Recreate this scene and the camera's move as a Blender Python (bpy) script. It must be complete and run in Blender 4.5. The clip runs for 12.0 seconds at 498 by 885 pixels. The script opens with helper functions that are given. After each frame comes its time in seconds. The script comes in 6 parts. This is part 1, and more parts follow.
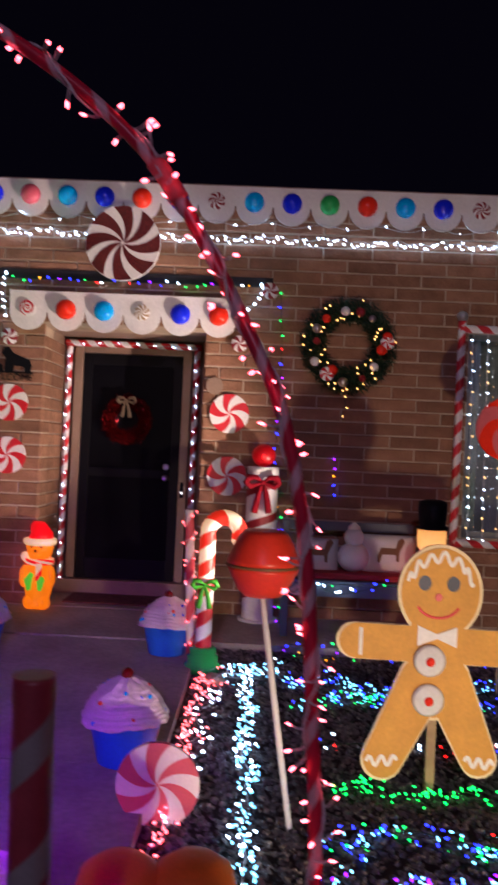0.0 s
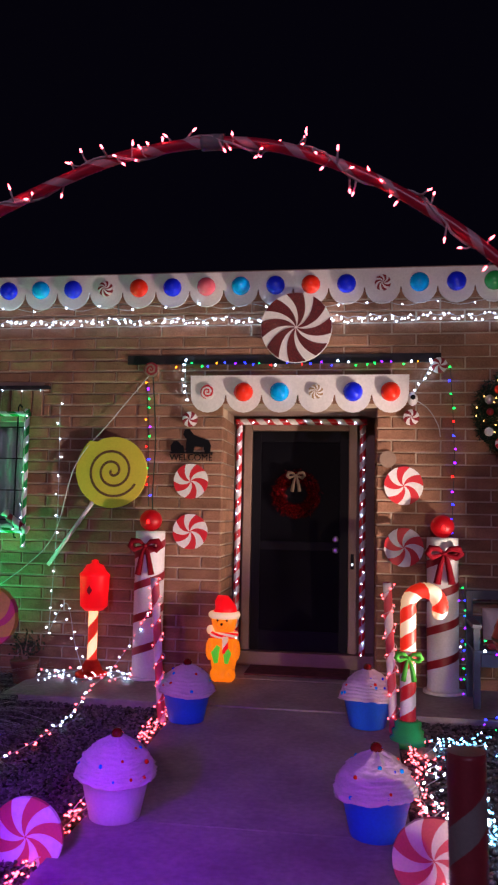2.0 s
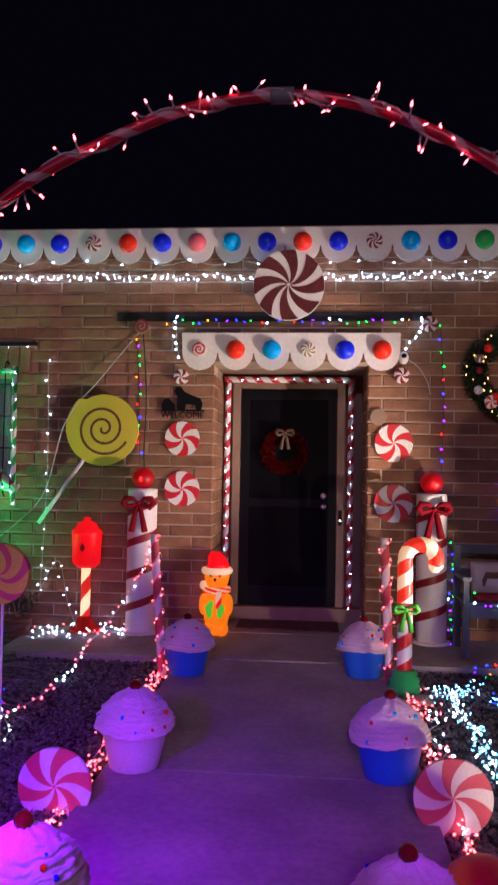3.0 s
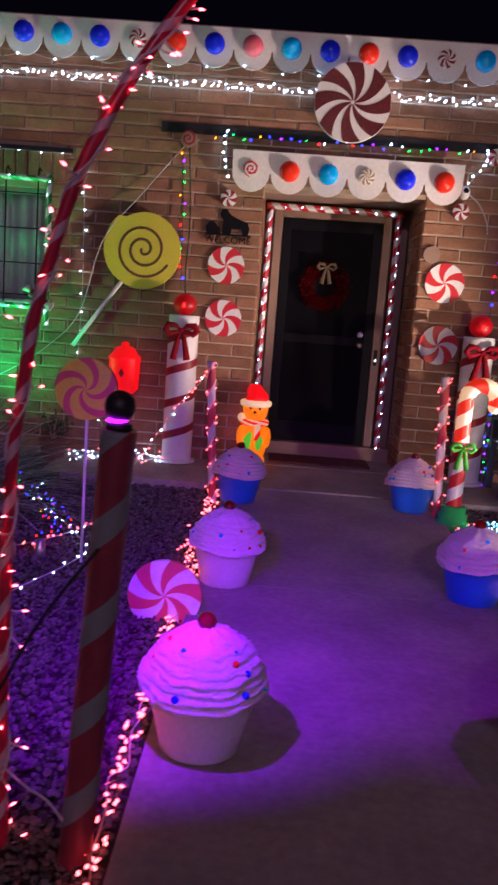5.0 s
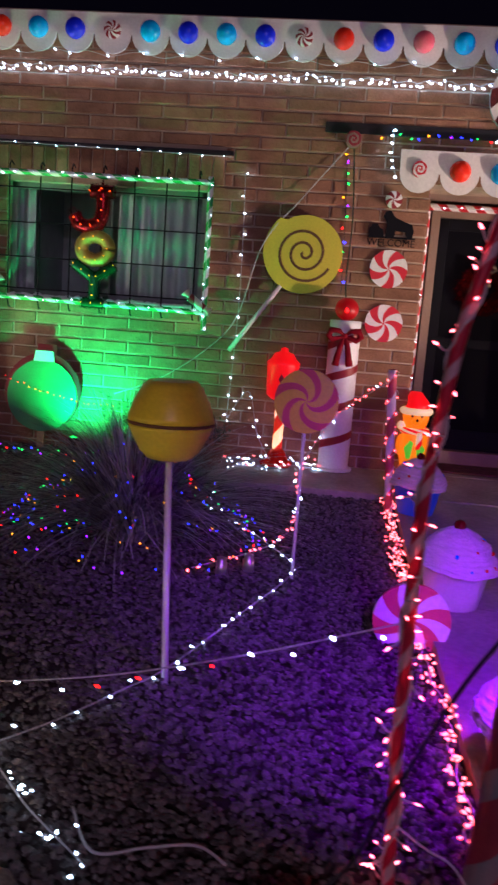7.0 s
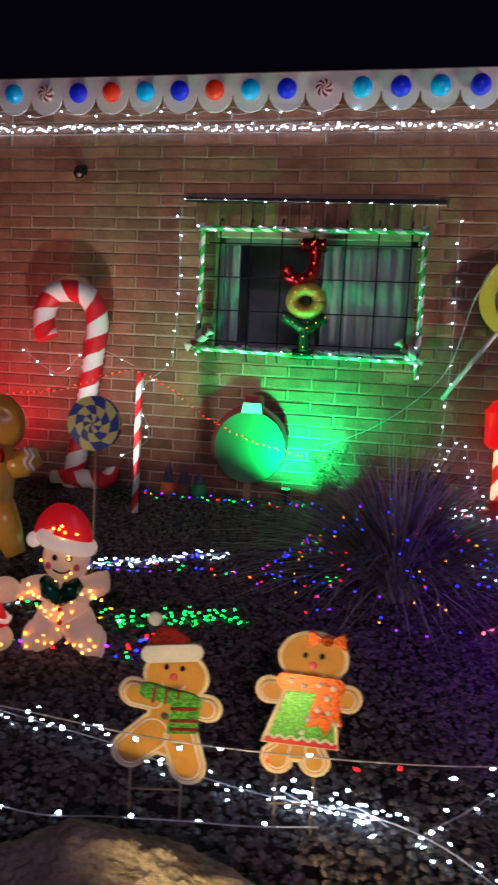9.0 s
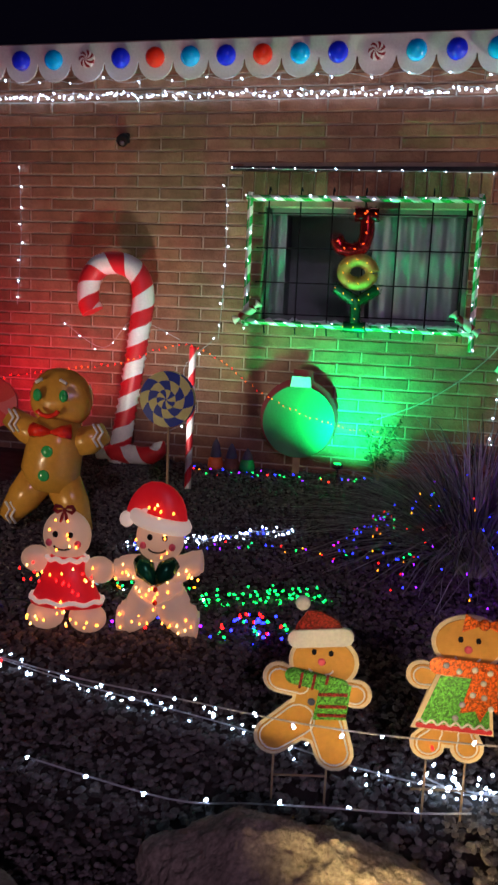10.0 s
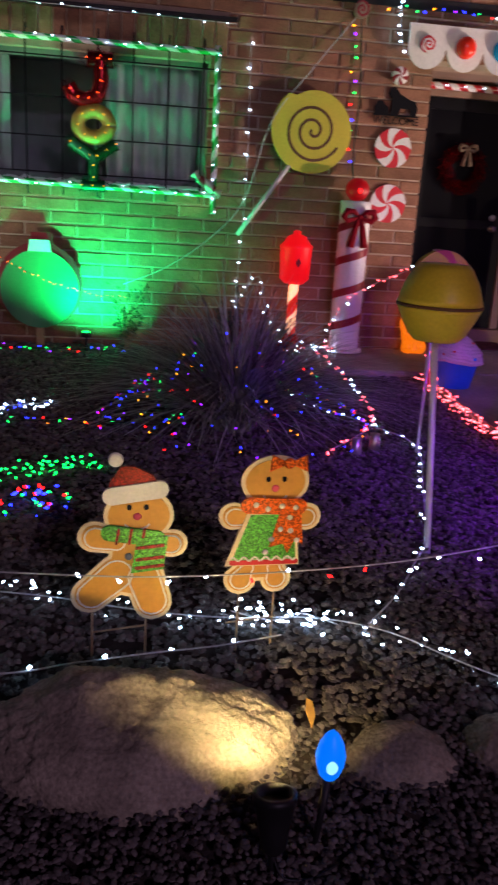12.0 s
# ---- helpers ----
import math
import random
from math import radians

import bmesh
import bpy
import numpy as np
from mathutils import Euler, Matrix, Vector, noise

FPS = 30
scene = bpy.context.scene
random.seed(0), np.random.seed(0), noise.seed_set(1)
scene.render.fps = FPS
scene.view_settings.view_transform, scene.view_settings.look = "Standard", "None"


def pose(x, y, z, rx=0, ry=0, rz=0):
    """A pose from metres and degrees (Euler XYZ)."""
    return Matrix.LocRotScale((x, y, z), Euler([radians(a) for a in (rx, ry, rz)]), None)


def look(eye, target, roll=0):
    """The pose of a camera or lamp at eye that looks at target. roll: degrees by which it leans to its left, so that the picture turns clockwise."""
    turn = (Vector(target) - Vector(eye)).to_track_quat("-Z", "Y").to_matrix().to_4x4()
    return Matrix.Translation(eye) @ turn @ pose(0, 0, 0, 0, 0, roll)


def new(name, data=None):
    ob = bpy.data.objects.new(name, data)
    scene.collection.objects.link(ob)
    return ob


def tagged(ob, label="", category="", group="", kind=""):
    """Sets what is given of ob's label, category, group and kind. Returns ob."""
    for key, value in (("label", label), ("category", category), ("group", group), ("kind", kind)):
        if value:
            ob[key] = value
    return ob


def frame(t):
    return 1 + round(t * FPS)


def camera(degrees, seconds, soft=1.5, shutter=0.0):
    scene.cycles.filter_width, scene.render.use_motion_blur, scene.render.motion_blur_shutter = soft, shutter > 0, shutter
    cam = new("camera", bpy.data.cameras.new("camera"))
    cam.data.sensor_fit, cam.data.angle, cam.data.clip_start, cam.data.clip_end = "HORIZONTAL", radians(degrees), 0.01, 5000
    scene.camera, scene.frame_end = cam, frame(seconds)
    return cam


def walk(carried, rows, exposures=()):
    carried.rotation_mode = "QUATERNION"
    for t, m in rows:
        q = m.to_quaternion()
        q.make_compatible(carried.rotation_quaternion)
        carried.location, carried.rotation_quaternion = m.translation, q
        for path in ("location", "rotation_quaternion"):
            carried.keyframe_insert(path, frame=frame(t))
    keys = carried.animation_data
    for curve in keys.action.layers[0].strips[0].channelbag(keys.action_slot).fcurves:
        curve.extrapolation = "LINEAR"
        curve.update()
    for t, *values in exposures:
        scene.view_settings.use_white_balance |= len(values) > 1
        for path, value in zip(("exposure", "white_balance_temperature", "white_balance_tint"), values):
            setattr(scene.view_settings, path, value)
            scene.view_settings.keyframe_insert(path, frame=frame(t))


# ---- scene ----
cam = camera(35.2, 12.0, 2.3, 0.5)
PATH = [
    (0, (1.246, -6.433, 1.319), (1.198, -4.433, 1.338), 2.6),
    (0.5, (1.091, -6.542, 1.373), (0.933, -4.55, 1.457), 2.1),
    (1, (0.926, -6.687, 1.363), (0.68, -4.707, 1.495), 1.6),
    (1.5, (0.745, -6.724, 1.362), (0.449, -4.753, 1.529), 1.4),
    (2, (0.587, -6.698, 1.364), (0.298, -4.727, 1.541), 1.1),
    (2.5, (0.478, -6.72, 1.352), (0.24, -4.74, 1.497), 0.9),
    (2.7, (0.4, -6.767, 1.35), (0.186, -4.782, 1.471), 0.9),
    (4.3, (-0.102, -6.671, 1.262), (-0.165, -4.682, 1.065), 2.6),
    (4.5, (-0.218, -6.662, 1.22), (-0.269, -4.677, 0.986), 3.3),
    (5, (-0.434, -6.695, 1.202), (-0.482, -4.72, 0.891), 4.3),
    (5.5, (-0.636, -6.621, 1.191), (-0.711, -4.654, 0.838), 4.9),
    (6, (-0.841, -6.53, 1.179), (-0.975, -4.569, 0.811), 5.0),
    (6.5, (-1.055, -6.567, 1.188), (-1.227, -4.607, 0.829), 4.6),
    (6.7, (-1.136, -6.599, 1.203), (-1.317, -4.637, 0.855), 4.5),
    (8.3, (-1.97, -6.56, 1.18), (-2.265, -4.597, 0.941), 2.9),
    (8.5, (-2.077, -6.6, 1.185), (-2.405, -4.641, 0.952), 3.0),
    (9, (-2.297, -6.668, 1.192), (-2.719, -4.727, 0.959), 2.9),
    (9.5, (-2.515, -6.657, 1.171), (-2.966, -4.725, 0.921), 2.7),
    (10, (-2.706, -6.674, 1.179), (-3.127, -4.743, 0.877), 2.6),
    (10.5, (-2.789, -6.762, 1.153), (-3.056, -4.817, 0.767), 2.7),
    (11, (-2.828, -6.774, 1.093), (-2.935, -4.836, 0.613), 2.9),
    (11.5, (-2.872, -6.674, 1.08), (-2.789, -4.753, 0.528), 3.1),
    (12, (-2.924, -6.647, 1.097), (-2.64, -4.752, 0.522), 3.6),
]
walk(cam, [(t, look(eye, target, roll)) for t, eye, target, roll in PATH])

# ---------------------------------------------------------------- light
world = bpy.data.worlds.new("night_sky")
scene.world = world
world.use_nodes = True
world.node_tree.nodes["Background"].inputs[0].default_value = (0.42, 0.32, 1.0, 1)
world.node_tree.nodes["Background"].inputs[1].default_value = 0.003


def lamp(name, eye, target, watts, colour, degrees=90, size=0.05, blend=0.6):
    data = bpy.data.lights.new(name, "SPOT")
    data.energy, data.color, data.shadow_soft_size = watts, colour, size
    data.spot_size, data.spot_blend = radians(degrees), blend
    ob = new(name, data)
    ob.matrix_world = look(eye, target)
    return ob


lamp("flood_light_right", (3.1, -2.0, 0.0), (-1.8, 0, 2.8), 900, (1.0, 0.76, 0.66), 47, 0.03, 0.6)
lamp("flood_light_front", (2.3, -6.0, -0.05), (1.9, -1.0, 1.05), 300, (1.0, 0.76, 0.54), 58, 0.05, 0.4)
# fill added for the left wall; no fixture stands here
lamp("wall_fill_left", (-4.6, -1.7, 0.15), (-4.7, 0, 2.3), 118, (0.86, 0.84, 0.78), 112, 0.03, 1.0)
lamp("rock_spot", (-2.612, -5.345, -0.012), (-2.62, -4.8, 0.10), 18, (1.0, 0.73, 0.33), 124, 0.02, 0.8)
lamp("green_flood", (-3.30, -0.50, 0.12), (-3.25, 0, 0.80), 270, (0.0, 1.0, 0.27), 142, 0.03, 1.0)
lamp("red_flood", (-6.15, -0.8, 0.1), (-6.0, 0, 1.4), 80, (1.0, 0.01, 0.06), 120, 0.03, 0.9)
lamp("purple_lamp_left", (-0.78, -4.87, 0.955), (-0.85, -3.6, -0.15), 200, (0.23, 0.0, 1.0), 98, 0.02, 1.0)
# purple fill added for the path; the right post has no lamp head
lamp("purple_fill_right", (0.82, -4.84, 0.90), (-0.15, -2.9, -0.15), 55, (0.34, 0.0, 1.0), 85, 0.02, 1.0)
# unseen warm fill added to brighten the foil balloon and the left yard
lamp("yard_fill", (-5.7, -4.7, -0.05), (-4.7, -2.3, 0.6), 62, (1.0, 0.76, 0.5), 75, 0.04, 0.8)
# unseen fill added far behind the camera to light everything from the front
lamp("front_fill", (0.5, -17.0, 6.0), (-1.5, -2.0, 0.8), 1080, (0.86, 0.56, 0.95), 60, 0.3, 0.8)

# ---------------------------------------------------------------- materials


def material(name, colour, rough=0.6, metal=0.0, vary=0.15, scale=8.0, bump=0.0, bump_scale=60.0, glow_colour=None, power=0.0,
             island=False, per_object=0.0, spec=0.4, grain=0.08, clear=0.0, through_light=0.0):
    m = bpy.data.materials.new(name)
    m.use_nodes = True
    nt = m.node_tree
    b = nt.nodes["Principled BSDF"]
    b.inputs["Roughness"].default_value = rough
    b.inputs["Metallic"].default_value = metal
    b.inputs["Specular IOR Level"].default_value = spec
    b.inputs["Coat Weight"].default_value = clear
    if through_light:
        b.inputs["Transmission Weight"].default_value = through_light
    co = nt.nodes.new("ShaderNodeTexCoord")
    big = nt.nodes.new("ShaderNodeTexNoise")
    big.inputs["Scale"].default_value, big.inputs["Detail"].default_value = scale, 5
    fine = nt.nodes.new("ShaderNodeTexNoise")
    fine.inputs["Scale"].default_value, fine.inputs["Detail"].default_value = scale * 14, 3
    nt.links.new(co.outputs["Object"], big.inputs["Vector"])
    nt.links.new(co.outputs["Object"], fine.inputs["Vector"])
    amount = None
    for node, k in ((big.outputs["Fac"], vary), (fine.outputs["Fac"], grain)):
        r = nt.nodes.new("ShaderNodeMapRange")
        r.inputs["From Min"].default_value, r.inputs["From Max"].default_value = 0.25, 0.75
        r.inputs["To Min"].default_value, r.inputs["To Max"].default_value = 1 - k, 1 + k
        nt.links.new(node, r.inputs["Value"])
        amount = times(nt, amount, r.outputs[0])
    if per_object or island:
        if island:
            src = nt.nodes.new("ShaderNodeNewGeometry").outputs["Random Per Island"]
        else:
            src = nt.nodes.new("ShaderNodeObjectInfo").outputs["Random"]
        k = per_object or 0.4
        r = nt.nodes.new("ShaderNodeMapRange")
        r.inputs["To Min"].default_value, r.inputs["To Max"].default_value = 1 - k, 1 + k
        nt.links.new(src, r.inputs["Value"])
        amount = times(nt, amount, r.outputs[0])
    mix = nt.nodes.new("ShaderNodeVectorMath")
    mix.operation = "SCALE"
    mix.inputs[0].default_value = colour
    nt.links.new(amount, mix.inputs["Scale"])
    nt.links.new(mix.outputs[0], b.inputs["Base Color"])
    if bump:
        n2 = nt.nodes.new("ShaderNodeTexNoise")
        n2.inputs["Scale"].default_value, n2.inputs["Detail"].default_value = bump_scale, 6
        nt.links.new(co.outputs["Object"], n2.inputs["Vector"])
        bp = nt.nodes.new("ShaderNodeBump")
        bp.inputs["Strength"].default_value, bp.inputs["Distance"].default_value = bump, 0.01
        nt.links.new(n2.outputs["Fac"], bp.inputs["Height"])
        nt.links.new(bp.outputs[0], b.inputs["Normal"])
    if power:
        b.inputs["Emission Color"].default_value = (*(glow_colour or colour), 1)
        b.inputs["Emission Strength"].default_value = power
    return m


def times(nt, a, b):
    if a is None:
        return b
    n = nt.nodes.new("ShaderNodeMath")
    n.operation = "MULTIPLY"
    nt.links.new(a, n.inputs[0])
    nt.links.new(b, n.inputs[1])
    return n.outputs[0]


def glitter(name, colour, rough=0.35):
    """Painted surface covered with coarse glitter."""
    m = material(name, colour, rough, 0.25, 0.2, 6, 0.0)
    nt = m.node_tree
    b = nt.nodes["Principled BSDF"]
    v = nt.nodes.new("ShaderNodeTexVoronoi")
    v.inputs["Scale"].default_value = 260
    co = nt.nodes.new("ShaderNodeTexCoord")
    nt.links.new(co.outputs["Object"], v.inputs["Vector"])
    bp = nt.nodes.new("ShaderNodeBump")
    bp.inputs["Strength"].default_value, bp.inputs["Distance"].default_value = 0.9, 0.004
    nt.links.new(v.outputs["Color"], bp.inputs["Height"])
    nt.links.new(bp.outputs[0], b.inputs["Normal"])
    # sparkle is put into the base colour: random cells go lighter or darker
    sep = nt.nodes.new("ShaderNodeSeparateColor")
    nt.links.new(v.outputs["Color"], sep.inputs[0])
    r = nt.nodes.new("ShaderNodeMapRange")
    r.inputs["From Min"].default_value, r.inputs["To Min"].default_value, r.inputs["To Max"].default_value = 0.2, 0.45, 1.9
    nt.links.new(sep.outputs[0], r.inputs["Value"])
    scaled = nt.nodes.new("ShaderNodeVectorMath")
    scaled.operation = "SCALE"
    nt.links.new(b.inputs["Base Color"].links[0].from_socket, scaled.inputs[0])
    nt.links.new(r.outputs[0], scaled.inputs["Scale"])
    nt.links.new(scaled.outputs[0], b.inputs["Base Color"])
    return m


M = {}
M["brick"] = material("slump_block", (0.27, 0.138, 0.086), 0.9, 0, 0.28, 7, 0.8, 30, per_object=0.24, spec=0.15, grain=0.25)
M["brick_far"] = material("slump_block_far", (0.27, 0.138, 0.086), 0.9, 0, 0.28, 7, 0.8, 30, island=True, per_object=0.24, spec=0.15, grain=0.25)
M["mortar"] = material("mortar", (0.46, 0.36, 0.27), 0.95, 0, 0.25, 6, 0.5, 90, spec=0.1)
M["gravel_bed"] = material("gravel_bed", (0.05, 0.04, 0.036), 0.95, 0, 0.4, 9, 0.8, 45, spec=0.1)
M["gravel"] = material("gravel_stone", (0.125, 0.108, 0.10), 0.8, 0, 0.3, 20, 0.3, 60, island=True, per_object=0.6, spec=0.3)
M["concrete"] = material("concrete", (0.33, 0.29, 0.265), 0.8, 0, 0.3, 2.2, 0.25, 120, spec=0.25, grain=0.15)
M["rock"] = material("boulder", (0.34, 0.29, 0.22), 0.92, 0, 0.45, 7, 1.0, 60, spec=0.12, grain=0.35)
M["white"] = material("white_paint", (0.78, 0.76, 0.74), 0.5, 0, 0.06, 4, 0.1, 60)
M["offwhite"] = material("cream_paint", (0.74, 0.68, 0.58), 0.55, 0, 0.08, 6, 0.1, 60)
M["tan"] = material("tan_paint", (0.27, 0.18, 0.13), 0.6, 0, 0.15, 5, 0.1, 60)
M["door"] = material("dark_door", (0.003, 0.003, 0.005), 0.55, 0, 0.2, 3, 0.15, 200, spec=0.06)
M["black"] = material("black_metal", (0.006, 0.006, 0.008), 0.5, 0, 0.1, 10, spec=0.1)
M["rubber"] = material("dark_plastic", (0.015, 0.015, 0.016), 0.5, 0, 0.1, 10)
M["steel"] = material("brushed_steel", (0.6, 0.58, 0.55), 0.3, 1.0, 0.05, 20)
M["red"] = material("red_paint", (0.62, 0.02, 0.03), 0.4, 0, 0.1, 8, 0.05, 60)
M["darkred"] = material("dark_red_paint", (0.26, 0.012, 0.02), 0.45, 0, 0.15, 8, 0.05, 60)
M["postred"] = material("dull_red_tape", (0.23, 0.035, 0.05), 0.4, 0, 0.2, 10, 0.08, 50)
M["archred"] = material("arch_red_plastic", (0.46, 0.02, 0.05), 0.3, 0, 0.15, 10, 0.05, 50)
M["pinkred"] = material("faded_red_paint", (0.62, 0.10, 0.12), 0.6, 0, 0.1, 8, 0.05, 60)
M["grey"] = material("grey_tape", (0.20, 0.21, 0.21), 0.6, 0, 0.12, 12)
M["redglit"] = glitter("red_glitter", (0.30, 0.02, 0.015))
M["maroon"] = glitter("maroon_glitter", (0.115, 0.010, 0.007), 0.4)
M["orangeglit"] = glitter("orange_glitter", (0.75, 0.13, 0.01))
M["greenglit"] = glitter("green_glitter", (0.10, 0.42, 0.05))
M["blue"] = material("blue_plastic", (0.01, 0.025, 0.90), 0.2, 0, 0.05, 6, clear=0.4)
M["cyan"] = material("sky_blue_plastic", (0.0, 0.42, 1.0), 0.2, 0, 0.05, 6, clear=0.4)
M["redplastic"] = material("red_plastic", (0.90, 0.035, 0.015), 0.2, 0, 0.05, 6, clear=0.4)
M["pinkplastic"] = material("pink_plastic", (0.85, 0.14, 0.20), 0.2, 0, 0.05, 6, clear=0.5)
M["greenplastic"] = material("green_plastic", (0.03, 0.42, 0.10), 0.2, 0, 0.05, 6, clear=0.5)
M["potblue"] = material("blue_pot", (0.02, 0.16, 0.72), 0.4, 0, 0.08, 5)
M["potwhite"] = material("white_pot", (0.72, 0.70, 0.70), 0.4, 0, 0.06, 5)
M["frost"] = material("foam_frosting", (0.74, 0.60, 0.64), 0.7, 0, 0.12, 9, 0.7, 34)
M["cherry"] = material("cherry", (0.13, 0.004, 0.006), 0.12, 0, 0.05, 6, clear=0.8)
M["yellow"] = material("yellow_paint", (0.72, 0.55, 0.06), 0.5, 0, 0.06, 5, 0.05, 60)
M["yellowpop"] = material("yellow_bowl", (0.76, 0.60, 0.05), 0.35, 0, 0.06, 5)
M["lollyblue"] = material("dark_blue_paint", (0.02, 0.05, 0.30), 0.5, 0, 0.12, 9)
M["paleyellow"] = material("pale_yellow_paint", (0.62, 0.60, 0.24), 0.5, 0, 0.12, 9)
M["redpop"] = material("red_bowl", (0.60, 0.035, 0.02), 0.35, 0, 0.08, 5)
M["brownline"] = material("brown_paint", (0.16, 0.07, 0.03), 0.6, 0, 0.1, 8)
M["ginger"] = material("gingerbread_paint", (0.66, 0.32, 0.05), 0.6, 0, 0.15, 5, 0.15, 40)
M["gingerfoil"] = material("tan_foil", (0.66, 0.34, 0.05), 0.25, 0.0, 0.1, 3, 0.3, 7, clear=0.5)
M["gingeredge"] = material("cream_icing", (0.80, 0.66, 0.40), 0.6, 0, 0.1, 8)
M["icing"] = material("white_icing", (0.85, 0.82, 0.75), 0.6, 0, 0.05, 8)
M["wood"] = material("bare_wood", (0.36, 0.24, 0.13), 0.7, 0, 0.25, 10, 0.2, 60)
M["stick"] = material("white_stick", (0.75, 0.72, 0.72), 0.4, 0, 0.05, 10)
M["fir"] = material("fir_needle", (0.02, 0.05, 0.025), 0.7, 0, 0.4, 20, island=True, per_object=0.5)
M["leaf"] = material("shrub_leaf", (0.05, 0.08, 0.03), 0.6, 0, 0.3, 20, island=True, per_object=0.5)
M["grassblade"] = material("dry_grass", (0.35, 0.37, 0.30), 0.7, 0, 0.3, 6, island=True, per_object=0.8)
M["tinsel"] = material("red_tinsel", (0.26, 0.01, 0.015), 0.2, 0.8, 0.3, 20, island=True, per_object=0.6)
M["ribbon"] = material("dark_red_velvet", (0.22, 0.006, 0.015), 0.8, 0, 0.3, 14, spec=0.1)
M["burlap"] = material("burlap_ribbon", (0.11, 0.075, 0.05), 0.9, 0, 0.3, 60)
M["greenbow"] = material("green_ribbon", (0.06, 0.42, 0.03), 0.5, 0, 0.2, 14)
M["curtain"] = material("curtain_cloth", (0.18, 0.20, 0.20), 0.9, 0, 0.15, 3)
M["room"] = material("room_dark", (0.2, 0.22, 0.22), 0.9)
M["glass"] = material("window_glass", (0.9, 0.95, 0.95), 0.02, 0, 0, 3, grain=0.0, through_light=1.0)
M["snow"] = material("cotton_snow", (0.8, 0.8, 0.82), 0.9, 0, 0.05, 10, 0.5, 50)
M["roof"] = material("roof_gravel", (0.12, 0.11, 0.10), 0.9, 0, 0.3, 6)
M["wire"] = material("white_wire", (0.55, 0.53, 0.52), 0.5, 0, 0.1, 10)
M["greenwire"] = material("green_wire", (0.012, 0.03, 0.015), 0.5, 0, 0.1, 10)
M["bench"] = material("grey_painted_wood", (0.10, 0.11, 0.14), 0.6, 0, 0.2, 8)
M["cloth"] = material("white_cushion", (0.62, 0.58, 0.58), 0.9, 0, 0.08, 8, 0.3, 200)
M["redcloth"] = material("red_cushion", (0.30, 0.02, 0.03), 0.9, 0, 0.15, 8, 0.3, 200)
M["leafdry"] = material("dry_leaf", (0.45, 0.26, 0.06), 0.7, 0, 0.2, 30)
M["terracotta"] = material("flower_pot", (0.22, 0.09, 0.05), 0.8, 0, 0.15, 10)
M["yellowred"] = material("orange_candy", (0.75, 0.16, 0.03), 0.4, 0, 0.1, 8)
M["mat"] = material("door_mat", (0.10, 0.03, 0.03), 0.95, 0, 0.5, 14, 0.6, 90)


def shine(name, colour, power, base=None):
    return material(name, base or colour, 0.4, 0, 0.04, 10, 0, 60, colour, power, grain=0.02)


M["l_white"] = shine("bulb_cool_white", (0.34, 0.52, 0.78), 30)
M["l_ice"] = shine("bulb_icy_blue", (0.10, 0.36, 0.60), 9)
M["l_warm"] = shine("bulb_warm_white", (1.0, 0.50, 0.14), 5)
M["l_pink"] = shine("bulb_pink", (1.0, 0.085, 0.10), 9)
M["l_rose"] = shine("bulb_bright_pink", (1.0, 0.075, 0.11), 20)
M["l_red"] = shine("bulb_red", (1.0, 0.008, 0.008), 6)
M["l_green"] = shine("bulb_green", (0.004, 1.0, 0.12), 4)
M["l_blue"] = shine("bulb_blue", (0.012, 0.02, 1.0), 9)
M["l_yellow"] = shine("bulb_amber", (1.0, 0.32, 0.01), 4)
M["l_purple"] = shine("bulb_purple", (0.22, 0.01, 1.0), 6)
M["l_orange"] = shine("bulb_orange", (1.0, 0.09, 0.008), 6)
M["mold_orange"] = shine("lit_orange_plastic", (1.0, 0.19, 0.003), 0.78, (0.8, 0.25, 0.02))
M["mold_red"] = shine("lit_red_plastic", (1.0, 0.003, 0.008), 0.75, (0.50, 0.004, 0.008))
M["mold_white"] = shine("lit_white_plastic", (1.0, 0.55, 0.24), 0.55, (0.8, 0.75, 0.7))
M["mold_amber"] = shine("lit_amber_plastic", (1.0, 0.42, 0.10), 0.9, (0.8, 0.6, 0.3))
M["mold_green"] = shine("lit_green_plastic", (0.15, 0.75, 0.05), 0.5, (0.1, 0.45, 0.03))
M["mold_redsoft"] = shine("lit_red_stripe", (1.0, 0.03, 0.008), 0.5, (0.7, 0.03, 0.02))
M["ball_red"] = shine("lit_red_globe", (1.0, 0.002, 0.008), 0.13, (0.34, 0.003, 0.008))
M["l_dim"] = shine("lit_cream_plastic", (1.0, 0.45, 0.2), 1.6, (0.8, 0.7, 0.6))
M["mesh_white"] = shine("lit_pale_tinsel", (1.0, 0.56, 0.34), 0.17, (0.70, 0.56, 0.46))
M["mesh_red"] = shine("lit_red_tinsel", (1.0, 0.012, 0.02), 0.22, (0.6, 0.015, 0.03))
M["tinselwhite"] = shine("lit_white_tinsel", (1.0, 0.72, 0.60), 0.30, (0.80, 0.76, 0.72))
# near-black: the shadow over the entrance and the dark line above the window
M["lintel"] = material("dark_strip", (0.025, 0.022, 0.026), 0.8, 0, 0.3, 6, 0.2, 60, spec=0.15)
M["paleplastic"] = material("pale_pink_tape", (0.55, 0.36, 0.38), 0.5, 0, 0.12, 10)
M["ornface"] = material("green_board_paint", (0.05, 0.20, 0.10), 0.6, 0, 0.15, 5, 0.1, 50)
M["alu"] = material("dull_aluminium", (0.20, 0.21, 0.21), 0.5, 0.3, 0.1, 8)
M["latch"] = shine("lit_latch", (0.8, 0.9, 1.0), 2.5, (0.7, 0.7, 0.7))
